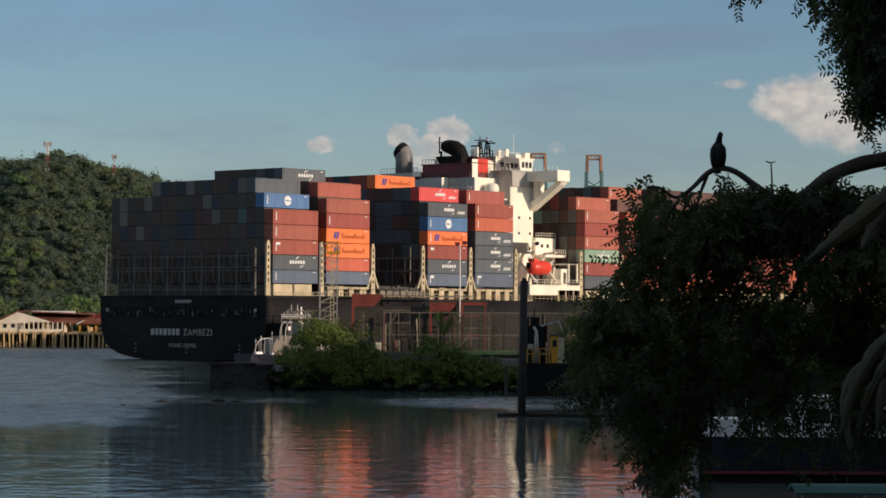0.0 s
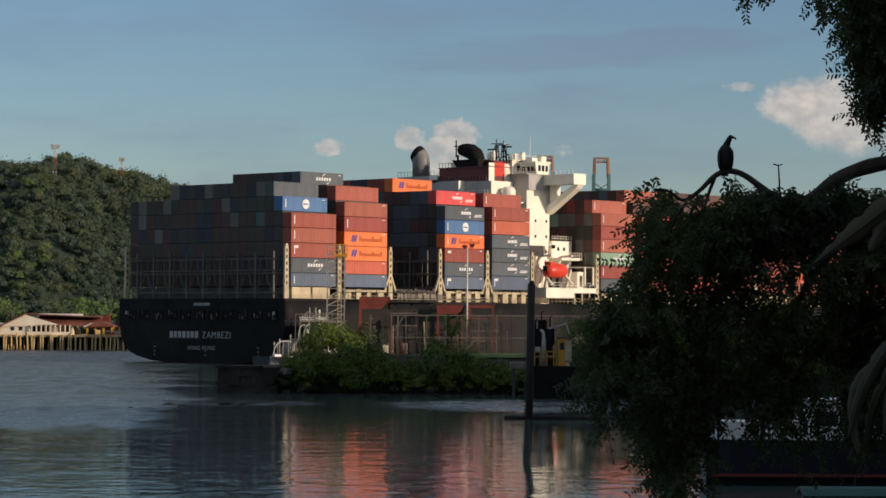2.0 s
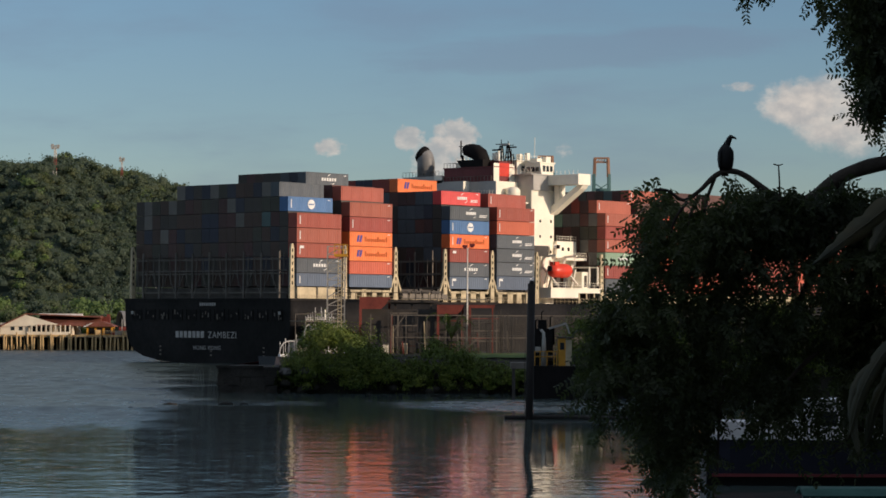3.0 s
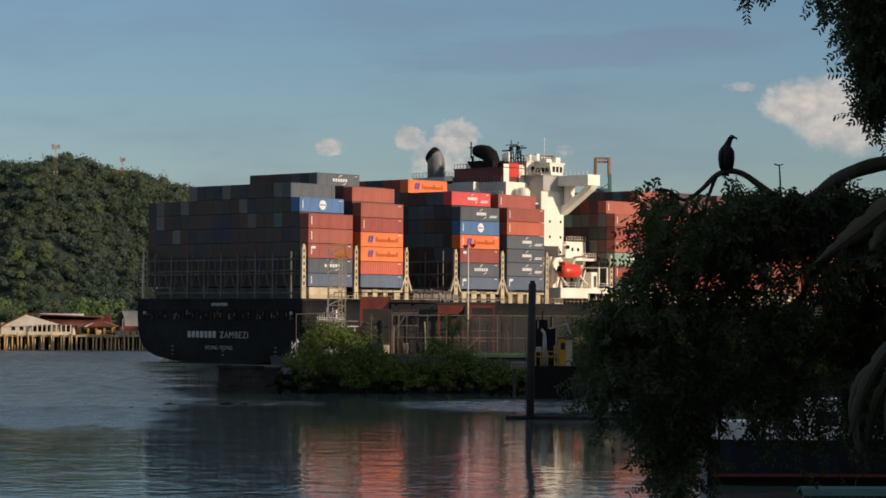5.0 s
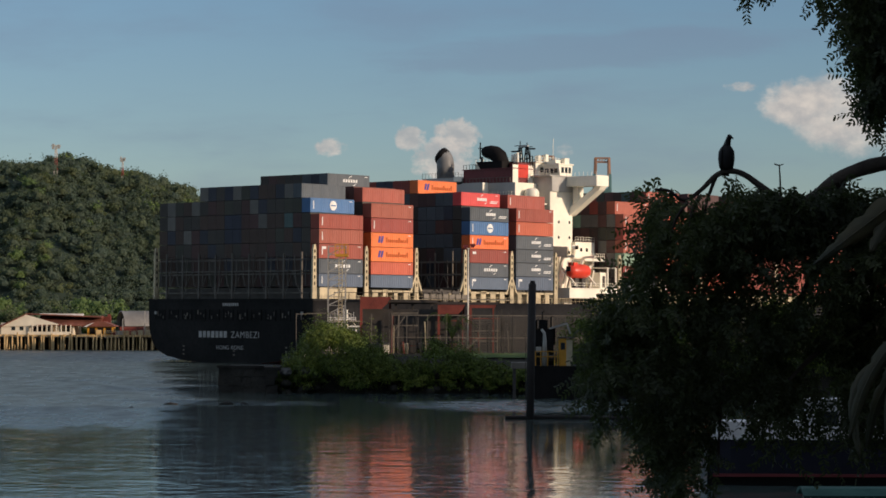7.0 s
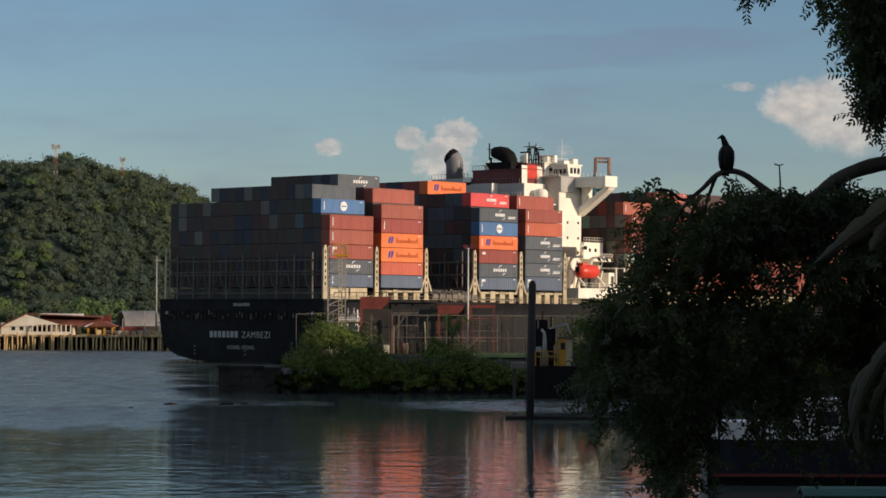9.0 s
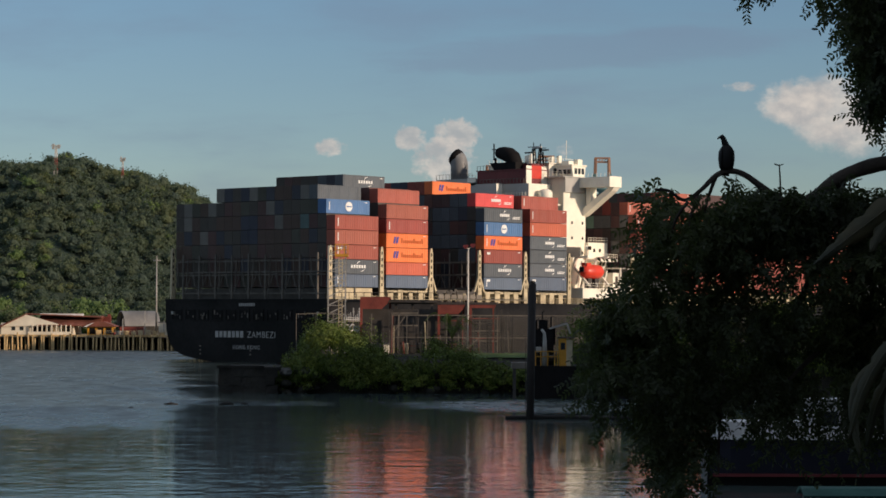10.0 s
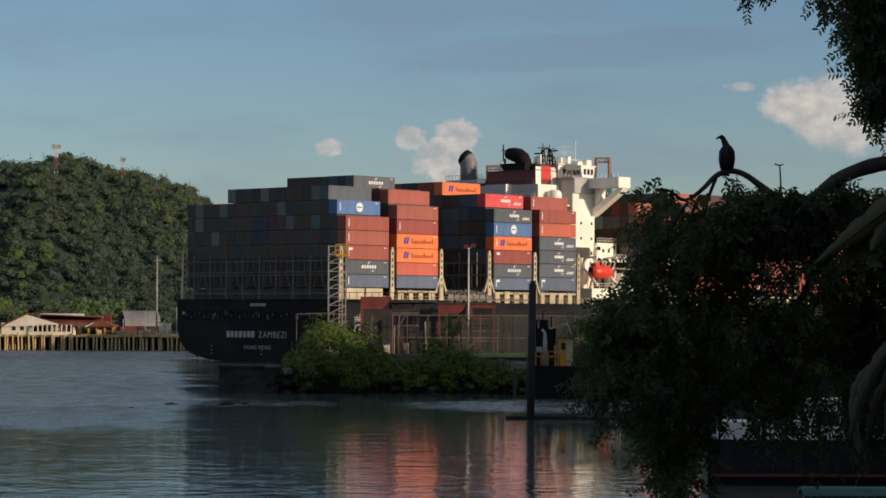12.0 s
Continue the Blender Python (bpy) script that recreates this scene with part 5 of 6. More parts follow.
    for i in range(50):
        beams("post", CREAM, f, [((-90 + i * 2, PIER_Y + 0.4, 4.1), (-90 + i * 2, PIER_Y + 0.4, 5.3), 0.14)])


make_pier_house()


def radio_mast(x, y, z, h, w):
    m = thing("radio_mast", "red and white lattice radio mast on the hilltop", "mast", (x, y, z))
    for k in range(4):
        z0, z1 = h * k / 4, h * (k + 1) / 4
        a, b = w * (1 - 0.18 * k), w * (1 - 0.18 * (k + 1))
        bars = [((sx * a / 2, sy * a / 2, z0), (sx * b / 2, sy * b / 2, z1), 0.13) for sx in (-1, 1) for sy in (-1, 1)]
        bars += [((-a / 2, s * a / 2, z0), (b / 2, s * b / 2, z1), 0.08) for s in (-1, 1)] + [((a / 2, s * a / 2, z0), (-b / 2, s * b / 2, z1), 0.08) for s in (-1, 1)]
        beams("lattice_section", REDSTEEL if k % 2 == 0 else GALV, m, bars)
    boxes("aerial_drum", GALV, m, [(-w * 0.85, -w * 0.35, -0.4, 0.4, h - 1.5, h + 0.6), (w * 0.3, w * 0.85, -0.4, 0.4, h - 1.3, h + 0.3), (-w, w, -0.3, 0.3, h - 0.4, h)], "grey aerial drums")


radio_mast(-0.1559 * 1010, 1010, 58, 20.4, 1.9)
radio_mast(-0.129 * 1030, 1030, 60, 14.6, 1.2)


def gantry_crane(x, y, rz):
    """Quay crane: two tall portal frames, portal beam, raised boom top."""
    c = thing("gantry_crane", "tall blue-grey and orange quay gantry crane", "crane", (x, y, 3), rz, group="cranes on the far quay")
    for s in (-1, 1):
        leg = beams("leg", CRANEBLUE, c, [((s * 3.9, -9, 0), (s * 3.3, -3, 70), 1.1), ((s * 3.9, 9, 0), (s * 3.3, 3, 70), 1.1), ((s * 3.7, -7, 20), (s * 3.7, 7, 20), 1.1)])
        beams("top_leg", CRANERED, leg, [((s * 3.1, -3, 69), (s * 2.9, -2, 77), 1.0), ((s * 3.1, 3, 69), (s * 2.9, 2, 77), 1.0)], "orange upper leg")
    beams("cross_beam", CRANEBLUE, c, [((-3.7, 0, z), (3.7, 0, z), 1.2, 1.5) for z in (63, 38, 22)])
    beams("head_beam", CRANERED, c, [((-3.4, s, z), (3.4, s, z), 0.5, 0.5) for s in (-1.6, 1.6) for z in (75.4, 77.2)] + [((-3.2 + i * 1.28, s, 75.4), (-1.92 + i * 1.28, s, 77.2), 0.35) for s in (-1.6, 1.6) for i in range(5)], "orange lattice head beam")
    boxes("trolley_house", CRANEBLUE, c, [(-1.6, 2.0, -1.5, 1.5, 61, 63)])
    beams("tie", CRANEBLUE, c, [((-3, 0, 66), (3, 0, 62), 0.4), ((3, 0, 66), (-3, 0, 62), 0.4)])


gantry_crane(0.0641 * 1100, 1100, 0)
gantry_crane(0.0416 * 1090, 1090, 0)
gantry_crane(0.0202 * 1160, 1160, 0)
quay = boxes("far_quay", CONCRETE, None, [(10, 480, 1090, 1150, -5, 3)])
tagged(quay, "low concrete quay under the far cranes", "quay", kind="structure")

# ---- the mole in the middle of the basin, with its bushes and works ----
mole = thing("mole", "concrete and rock mole with a grassy top, darkened for shade", "mole", kind="structure")


def make_mole():
    def top(x, y):
        edge = min(1.0, max(0.0, (y - 301.5 + 0.6 * noise.noise((x * 0.3, 0, 0))) / 2.5))
        end = min(1.0, max(0.0, (x + 26.5) / 3))
        return -2.5 + (4.6 + (1.0 + 1.3 * min(1, max(0, (y - 306) / 8))) * min(1, max(0, (x + 20) / 5))) * edge * end + 0.2 * noise.noise((x * 0.5, y * 0.5, 0))
    tagged(sheet("mole_top", ROCK, span(-27, 120, 100), span(300.5, 352, 34), top, "dark rocky top of the mole", "ground"), kind="structure").parent = mole
    tagged(sheet("grass_strip", GRASS, span(-2, 14, 14), span(312, 330, 8), lambda x, y: top(x, y) + 0.15, "mown grass behind the shrubs", "grass"), kind="structure")
    # the end block and its facing of slabs, shade put into their dark colour
    boxes("end_wall", CONCRETE, mole, [(-26.9, -20.2, 300.0, 318, -3, 3.05)], "concrete end block, darkened for shade")
    rs = random.Random(31)
    for i in range(5):
        for k in range(4):
            bm = bmesh.new()
            box(bm, -26.95 + i * 1.36 + (k % 2) * 0.3, -25.6 + i * 1.36 + (k % 2) * 0.3, 299.7 + rs.random() * 0.2, 300.0, -1.2 + k * 1.05, -0.15 + k * 1.05 + rs.uniform(-0.02, 0.08))
            bmesh.ops.subdivide_edges(bm, edges=bm.edges[:], cuts=1, use_grid_fill=True)
            for v in bm.verts:
                v.co += Vector((rs.uniform(-0.07, 0.07), rs.uniform(-0.08, 0.05), rs.uniform(-0.07, 0.07)))
            part("wall_block", bm, CONCRETE, mole)
    boxes("lintel", CONCRETE, mole, [(-27.1, -21.4, 299.6, 300.3, 2.98, 3.3)])
    boxes("lintel", CONCRETE, mole, [(-21.3, -19.4, 299.7, 300.3, 2.7, 3.1)])
    rng = random.Random(3)
    for i in range(46):
        x = -20.5 + rng.random() * 6.0 if i < 26 else -20 + rng.random() * 60
        y = 300.2 + rng.random() * 3.0
        r = rng.uniform(0.3, 0.7) if i < 26 else rng.uniform(0.3, 0.6)
        z = (2.0 if i < 14 else 0.0) + rng.random() * 1.2
        bm = bmesh.new()
        bmesh.ops.create_icosphere(bm, subdivisions=2, radius=r)
        for v in bm.verts:
            v.co *= 1 + 0.35 * noise.noise(v.co * 1.7 / r + Vector((i, 0, 0)))
            v.co.z *= 0.75
        ob = part("boulder", bm, STONE if i < 8 else ROCK, mole)
        ob.location = (x, y, z)


make_mole()


def bush(x, y, z, r, h, leaf, n, seed, label):
    """Shrub: several stems and an uneven crown of leaves."""
    rng = np.random.default_rng(seed)
    t = thing("bush", label, "bush", (x, y, z), group="bushes on the mole")
    bm = bmesh.new()
    for k in range(5):
        a = k * 1.26
        tube(bm, [(0, 0, -0.3), (math.cos(a) * r * 0.25, math.sin(a) * r * 0.25, h * 0.35), (math.cos(a) * r * 0.6, math.sin(a) * r * 0.6, h * 0.75)], [0.12, 0.08, 0.03], 6)
    part("stem", bm, BARK, t)
    ob = new("crown", quads("crown", tufted(rng, r, h, int(10 + r * 8), n, leaf), BUSHLEAF))
    ob.parent = t
    tagged(ob, "bright green leaves")
    return t


BUSHES = [(-13.2, 304.2, 0.5, 6.3, 7.5, 1), (-16.8, 302.6, 0.3, 2.9, 4.6, 2), (-9.0, 303.0, 0.3, 3.8, 5.8, 3), (-6.2, 302.4, 0.2, 2.7, 4.3, 4), (-3.2, 302.6, 0.2, 2.7, 4.1, 14), (-0.4, 303.4, 0.3, 3.2, 6.5, 5),
          (2.2, 302.8, 0.3, 2.8, 5.2, 6), (4.8, 302.6, 0.2, 2.6, 4.4, 7), (7.4, 302.4, 0.2, 2.6, 3.5, 8), (10.0, 302.4, 0.2, 2.5, 3.3, 9), (13.2, 303.0, 0.2, 2.8, 4.0, 10), (17.0, 304, 0.3, 3.2, 9.8, 11),
          (20.8, 305, 0.3, 4.2, 10.0, 12), (26.5, 305, 0.3, 4.6, 10.4, 13), (33, 305, 0.3, 5, 11, 16), (41, 306, 0.3, 5, 11.5, 17), (49, 306, 0.3, 5, 11, 18), (-19.6, 302.2, 0.2, 1.7, 2.6, 15)]
for x, y, z, r, h, s in BUSHES:
    bush(x, y, z, r, h, 0.12, 260, s, "dense green shrub overhanging the mole's edge" if h < 7 else "tall bushy green tree on the mole")


def feather_palm(x, y, z, h):
    """Slim young palm: a stem and arching fronds set with narrow leaflets."""
    rng = random.Random(14)
    t = thing("palm", "slim young palm with thin arching fronds among the shrubs", "palm", (x, y, z))
    bm = bmesh.new()
    tube(bm, [(0, 0, -0.3), (0.1, 0, h * 0.3), (0.05, 0, h * 0.5)], [0.14, 0.1, 0.07], 8)
    part("stem", bm, BARK, t)
    for k in range(15):
        a, reach, top = rng.uniform(0, 6.283), rng.uniform(1.2, 3.0), h * rng.uniform(0.75, 1.05)
        line = smooth_path([(0.05, 0, h * 0.5), (math.cos(a) * reach * 0.35, math.sin(a) * reach * 0.35, top * 0.86), (math.cos(a) * reach * 0.75, math.sin(a) * reach * 0.75, top), (math.cos(a) * reach * 1.1, math.sin(a) * reach * 1.1, top * 0.88)], 7)
        bm = bmesh.new()
        tube(bm, line, [0.03 * (1 - 0.8 * i / len(line)) for i in range(len(line))], 5)
        for i, p in enumerate(line[5:]):
            d = (line[min(i + 6, len(line) - 1)] - line[i + 4]).normalized()
            side = d.cross(Vector((0, 0, 1))).normalized()
            for s in (-1, 1):
                tip = p + side * s * rng.uniform(0.3, 0.5) + d * 0.25 - Vector((0, 0, rng.uniform(0.1, 0.3)))
                bm.faces.new([bm.verts.new(q) for q in (p - d * 0.04, p + d * 0.04, tip)])
        part("frond", bm, BUSHLEAF, t)


def lattice_tower():
    t = thing("lattice_tower", "slender galvanised lattice tower with a yellow top platform", "tower", (-14.0, 330, 4))
    h, w = 14.6, 1.15
    for sx in (-1, 1):
        for sy in (-1, 1):
            beams("leg", GALV, t, [((sx * w, sy * w, 0), (sx * w, sy * w, h), 0.09)])
    bars = []
    for k in range(13):
        z0, z1 = h * k / 13, h * (k + 1) / 13
        for s in (-1, 1):
            bars += [((-w, s * w, z0), (w, s * w, z1), 0.058), ((s * w, w, z0), (s * w, -w, z1), 0.058), ((-w, s * w, z1), (w, s * w, z1), 0.058), ((s * w, -w, z1), (s * w, w, z1), 0.058)]
    beams("bracing", GALV, t, bars)
    boxes("platform", YELLOW, t, [(-0.2, 1.5, -1.4, 1.4, 13.2, 13.4), (-0.2, 1.5, -1.42, -1.36, 13.4, 13.55)], "yellow top platform")
    beams("platform_rail", YELLOW, t, [((x, -1.4, 13.4), (x, -1.4, 14.8), 0.1) for x in (-0.2, 0.4, 1.0, 1.5)] + [((-0.2, -1.4, 14.8), (1.5, -1.4, 14.8), 0.1), ((-0.2, -1.4, 14.1), (1.5, -1.4, 14.1), 0.08)])
    beams("ladder", CREAM, t, [((0.3, -1.2, 0), (0.3, -1.2, 13), 0.085), ((0.75, -1.2, 0), (0.75, -1.2, 13), 0.085)] + [((0.3, -1.2, z), (0.75, -1.2, z), 0.08) for z in span(0.5, 12.8, 28)])


feather_palm(1.2, 309.0, 3.4, 6.2)
lattice_tower()


def street_lamp():
    PALEPOLE = material("pale_lamp_paint", (0.74, 0.70, 0.62), 0.5, stain=0.2, scale=1.5)
    t = thing("street_lamp", "tall pale steel lamp post with drooping twin lamp heads", "lamp", (3.42, 330, 4))
    shaped("pole", PALEPOLE, t, lambda bm: tube(bm, [(0, 0, 0), (0, 0, 14.4)], [0.13, 0.08], 8))
    beams("arm", PALEPOLE, t, [((0, 0, 14.3), (0.55, 0, 14.8), 0.1), ((0, 0, 14.3), (-0.35, 0, 14.7), 0.1)])
    for x, z in ((0.6, 14.85), (-0.35, 14.7)):
        boxes("lamp_head", MAROON, t, [(x - 0.34, x + 0.34, -0.2, 0.2, z - 0.16, z + 0.16), (x - 0.2, x + 0.2, -0.16, 0.16, z - 0.34, z - 0.16)], "dark red lamp head")


street_lamp()


def loading_frames():
    for x0, x1, top, deep in ((-10.9, -6.9, 11.9, 1.6), (-0.6, 3.0, 10.9, 1.25), (3.6, 7.1, 10.9, 0.4)):
        f = thing("loading_frame", "red-lead painted steel loading frame on the mole", "frame", (0, 0, 0), group="red frames on the mole")
        shaped("panel", REDSTEEL, f, lambda bm: (prism(bm, [(x0, top), (x1, top), (x1 - 0.25 * deep, top - deep * 0.55), (x1 - 0.7 * deep, top - deep), (x0, top - deep)], 1, 330, 330.3), box(bm, x0, x1, 330.3, 336, top - 0.25, top)), "red steel panel")
        beams("leg", REDSTEEL, f, [((x0 + 0.15, 330.1, 4), (x0 + 0.15, 330.1, top - deep), 0.32)])
        beams("leg", DARKSTEEL, f, [((x1 - 0.15, 330.1, 4), (x1 - 0.15, 330.1, top - deep), 0.16)])
        beams("leg", REDSTEEL, f, [((x0 + 0.15, 335.8, 4), (x0 + 0.15, 335.8, top - 0.2), 0.3)])
        beams("leg", REDSTEEL, f, [((x1 - 0.15, 335.8, 4), (x1 - 0.15, 335.8, top - 0.2), 0.3)])
    g = thing("conveyor_gantry", "dark steel conveyor gantry between the red frames", "gantry")
    boxes("walkway", DARKSTEEL, g, [(-14.5, -0.6, 333, 335, 11.2, 11.5), (-7, 7.5, 334, 335.2, 11.0, 11.3)])
    beams("walkway_rail", DARKSTEEL, g, [((-14.5 + i, 333, 11.5), (-14.5 + i, 333, 12.5), 0.08) for i in range(15)] + [((-14.5, 333, 12.5), (-0.6, 333, 12.5), 0.08)])
    # dark sheets added behind the frames, where only shade and clutter lie
    boxes("back_screen", DARKSTEEL, g, [(-11.0, 2.6, 333.2, 333.4, 4.2, 10.3)], "dark screen added for the shade behind the frames")
    boxes("back_screen", DARKSTEEL, g, [(-14.0, -11.2, 333.2, 333.4, 4.2, 7.2)], "dark screen added for the shade behind the frames")
    for x in (-6.2, -4.0, -1.4):
        beams("support", DARKSTEEL, g, [((x, 334, 4), (x, 334, 11.2), 0.3)])


loading_frames()


def pipe_fence():
    f = thing("pipe_fence", "tall galvanised pipe fence with mesh along the mole", "fence")
    xs = [-19.0, -16.5, -14.2, -9.2, -7.6, -6.5, -4.6, -3.4, -1.9, 0.6, 2.0, 4.9, 7.2, 9.2, 11.6, 14.4, 17.0, 20, 23]
    for i, x in enumerate(xs):
        beams("post", DARKSTEEL if i % 3 == 1 else GREYSTEEL, f, [((x, 324, 3.6), (x, 324, 9.6), 0.085)])
    beams("rail", GREYSTEEL, f, [((-19, 324, 9.55), (-14, 324, 9.75), 0.1)])
    beams("rail", GREYSTEEL, f, [((-6.6, 324, 9.5), (23, 324, 9.5), 0.1)])
    beams("rail", GREYSTEEL, f, [((-6.6, 324, 6.6), (23, 324, 6.6), 0.08)])
    beams("brace", GREYSTEEL, f, [((-6.5, 324, 7.0), (-4.8, 324, 9.4), 0.09)])
    beams("brace", GREYSTEEL, f, [((2.2, 324, 4.2), (4.8, 324, 6.6), 0.09)])
    wires = [((2 + i * 0.21, 324, 3.8), (2 + i * 0.21, 324, 9.5), 0.018) for i in range(100)] + [((2, 324, 3.8 + i * 0.24), (23, 324, 3.8 + i * 0.24), 0.018) for i in range(24)]
    stuff(beams("wire_mesh", GREYSTEEL, f, wires, "fine rusty wire mesh"))
    rng = random.Random(8)
    rack = thing("pipe_rack", "dark rusty steel rack with bars behind the fence", "rack")
    for x in (-6.8, -3.2, 0.4, 4.0, 7.6):
        beams("rack_post", DARKSTEEL, rack, [((x, 330.6, 3.6), (x, 330.6, 10.2), 0.2)])
    for i in range(16):
        x, z = -6.8 + 3.6 * rng.randrange(4), 4.8 + i * 0.33
        beams("rack_bar", rng.choice([DARKSTEEL, REDSTEEL, DARKSTEEL, GREYSTEEL]), rack, [((x, 330.45, z), (x + 3.6, 330.45, z + rng.uniform(-0.1, 0.1)), 0.13)])
    for i in range(34):
        x = rng.uniform(-8.5, 9.5)
        p = thing("steel_pipe", "rust-brown upright pipe leaning by the fence", "pipe", (x, 326 + rng.random() * 3, 4), group="pipes by the fence")
        beams("pipe", rng.choice([REDSTEEL, CREAM, DARKSTEEL, DARKSTEEL, GREYSTEEL, DARKSTEEL]), p, [((0, 0, 0), (rng.uniform(-0.3, 0.3), 0, rng.uniform(2.0, 6.4)), rng.uniform(0.1, 0.22))])
    st = thing("stair_rails", "pale zigzag stair rails at the foot of the lattice tower", "railing", (0, 323, 4))
    for k in range(6):
        x = -16.6 + k * 0.75
        beams("stair_post", CREAM, st, [((x, 0, -0.4), (x + 0.1, 0, 3.6 + 0.5 * (k % 2)), 0.1)])
        beams("stair_rail", OFFWHITE, st, [((x, 0, 3.2 + 0.5 * (k % 2)), (x + 0.75, 0, 3.7 - 0.5 * (k % 2)), 0.13)])
    beams("stair_rail", OFFWHITE, st, [((-16.6, 0.1, 3.0), (-12.6, 0.1, 3.1), 0.12)])
    for k in range(9):
        d = thing("steel_drum", "dull rusty drum standing on the mole", "drum", (rng.uniform(-9.8, 1.5), 329 + rng.random(), 4), group="drums on the mole")
        shaped("drum", rng.choice([DARKSTEEL, ROOFRED, GREYSTEEL, CREAM]), d, lambda bm: tube(bm, [(0, 0, -0.3), (0, 0, 0.85), (0, 0, 0.9), (0, 0, 1.8)], [0.45, 0.45, 0.48, 0.45], 12))
    q = thing("white_cabinet", "small pale equipment cabinet by the fence", "cabinet", (-7.3, 325, 4))
    boxes("cabinet", PLASTER, q, [(-0.4, 0.4, -0.3, 0.3, 0, 1.6)])
    s = thing("pump_set", "red and grey pump set half hidden by the bush", "pump", (-16.1, 322, 4))
    boxes("body", REDSTEEL, s, [(-0.6, 0.7, -0.5, 0.5, 1.8, 3.0)])
    boxes("base", DARKSTEEL, s, [(-0.8, 0.9, -0.6, 0.6, 0, 1.8)])


pipe_fence()


def work_barge():
    b = thing("work_barge", "dark moored work barge with yellow cabin and rails", "barge", (0, 285, 0))
    boxes("hull", BLACK, b, [(10.6, 22, -0.5, 8, -1.5, 3.75)], "black barge hull")
    boxes("landing", GREYSTEEL, b, [(8.0, 10.6, 0, 4, 3.4, 4.1)], "grey landing stage")
    beams("landing_leg", DARKSTEEL, b, [((8.3, 0.3, -3), (8.3, 0.3, 3.5), 0.35)])
    boxes("cabin", YELLOW, b, [(13.45, 14.25, 0.2, 2.2, 3.75, 6.9)], "yellow cabin")
    boxes("cabin_side", CREAM, b, [(14.25, 14.95, 0.2, 2.2, 3.75, 6.7)], "cream cabin side")
    boxes("cabin_roof", DARKSTEEL, b, [(13.3, 15.2, 0, 2.4, 6.9, 7.05)])
    boxes("engine", BLACK, b, [(10.8, 12.9, 2.5, 5.5, 3.75, 8.0), (11.2, 12.2, 2.5, 4, 8.0, 9.0)], "black machinery")
    beams("rail", YELLOW, b, [((10.7, -0.4, 4.8), (13.2, -0.4, 4.8), 0.09), ((10.7, -0.4, 5.4), (13.2, -0.4, 5.4), 0.09)] + [((x, -0.4, 3.75), (x, -0.4, 5.45), 0.09) for x in (10.7, 11.3, 12.1, 12.9, 13.2)])
    shaped("vent_pipe", GALV, b, lambda bm: tube(bm, [(11.75, 0, 3.75), (11.75, 0, 6.8), (11.7, 0, 7.5), (11.4, 0, 7.9)], [0.34, 0.22, 0.16, 0.16], 10), "pale swan-neck vent pipe")
    for k, (x, z0, z1, r) in enumerate(((10.9, 8.0, 8.9, 0.10), (12.6, 8.0, 9.3, 0.08), (11.6, 9.0, 9.9, 0.07), (13.0, 6.5, 8.2, 0.12))):
        shaped("exhaust", BLACK, b, lambda bm: tube(bm, [(x, 3.0, z0 - 0.4), (x, 3.0, z1), (x + 0.25, 3.0, z1 + 0.12)], r, 8), "black exhaust pipe")
    shaped("winch_drum", DARKSTEEL, b, lambda bm: tube(bm, [(12.1, 1.6, 4.6), (12.3, 1.6, 4.6), (12.3, 1.6, 4.6), (13.0, 1.6, 4.6), (13.0, 1.6, 4.6), (13.2, 1.6, 4.6)], [0.6, 0.6, 0.35, 0.35, 0.6, 0.6], 12), "dark winch drum")
    boxes("cabin_window", GLASSDARK, b, [(13.6, 14.1, 0.14, 0.22, 5.6, 6.4)])
    boxes("locker", GALV, b, [(10.8, 11.4, 0.2, 1.0, 5.3, 5.9)], "pale locker")
    beams("boom", GALV, b, [((12.4, 2, 8.0), (14.4, 2, 8.6), 0.22), ((14.4, 2, 8.6), (14.8, 2, 7.4), 0.18)])


work_barge()


def steel_pile():
    p = thing("guide_pile", "tall black tarred guide pile standing in the water", "pile", (8.02, 227, 0))
    shaped("shaft", PILE, p, lambda bm: tube(bm, [(0, 0, -4), (0.06, 0, 4), (0.2, 0, 12.35)], [0.36, 0.36, 0.35], 14))
    boxes("cap", PILE, p, [(0.0, 0.42, -0.25, 0.2, 12.3, 12.6)])
    beams("cable", DARKSTEEL, p, [((-0.42, -0.1, 0.2), (-0.38, -0.1, 7.5), 0.06)])
    l = thing("floating_log", "long dark floating log boom beside the pile", "log", (11.6, 227.3, 0.02))
    shaped("log", PILE, l, lambda bm: tube(bm, [(-5.8, 0, 0.1), (-2, 0.2, 0.12), (3, 0, 0.1), (7, 0.3, 0.05)], [0.16, 0.22, 0.2, 0.14], 10))


steel_pile()
for x, y, w, h in ((-28.2, 259, 1.5, 0.22), (-22.5, 260, 1.5, 0.34), (-20.7, 261, 0.8, 0.2), (-31.2, 250, 0.5, 0.1)):
    d = thing("driftwood", "dark piece of driftwood floating on the water", "driftwood", (x, y, 0), group="floating debris")
    shaped("wood", PILE, d, lambda bm: tube(bm, [(-w / 2, 0, 0), (0, 0.1, h * 0.4), (w / 2, 0, 0.02)], [h * 0.4, h * 0.7, h * 0.4], 8))

# ---- boats under the tree ----


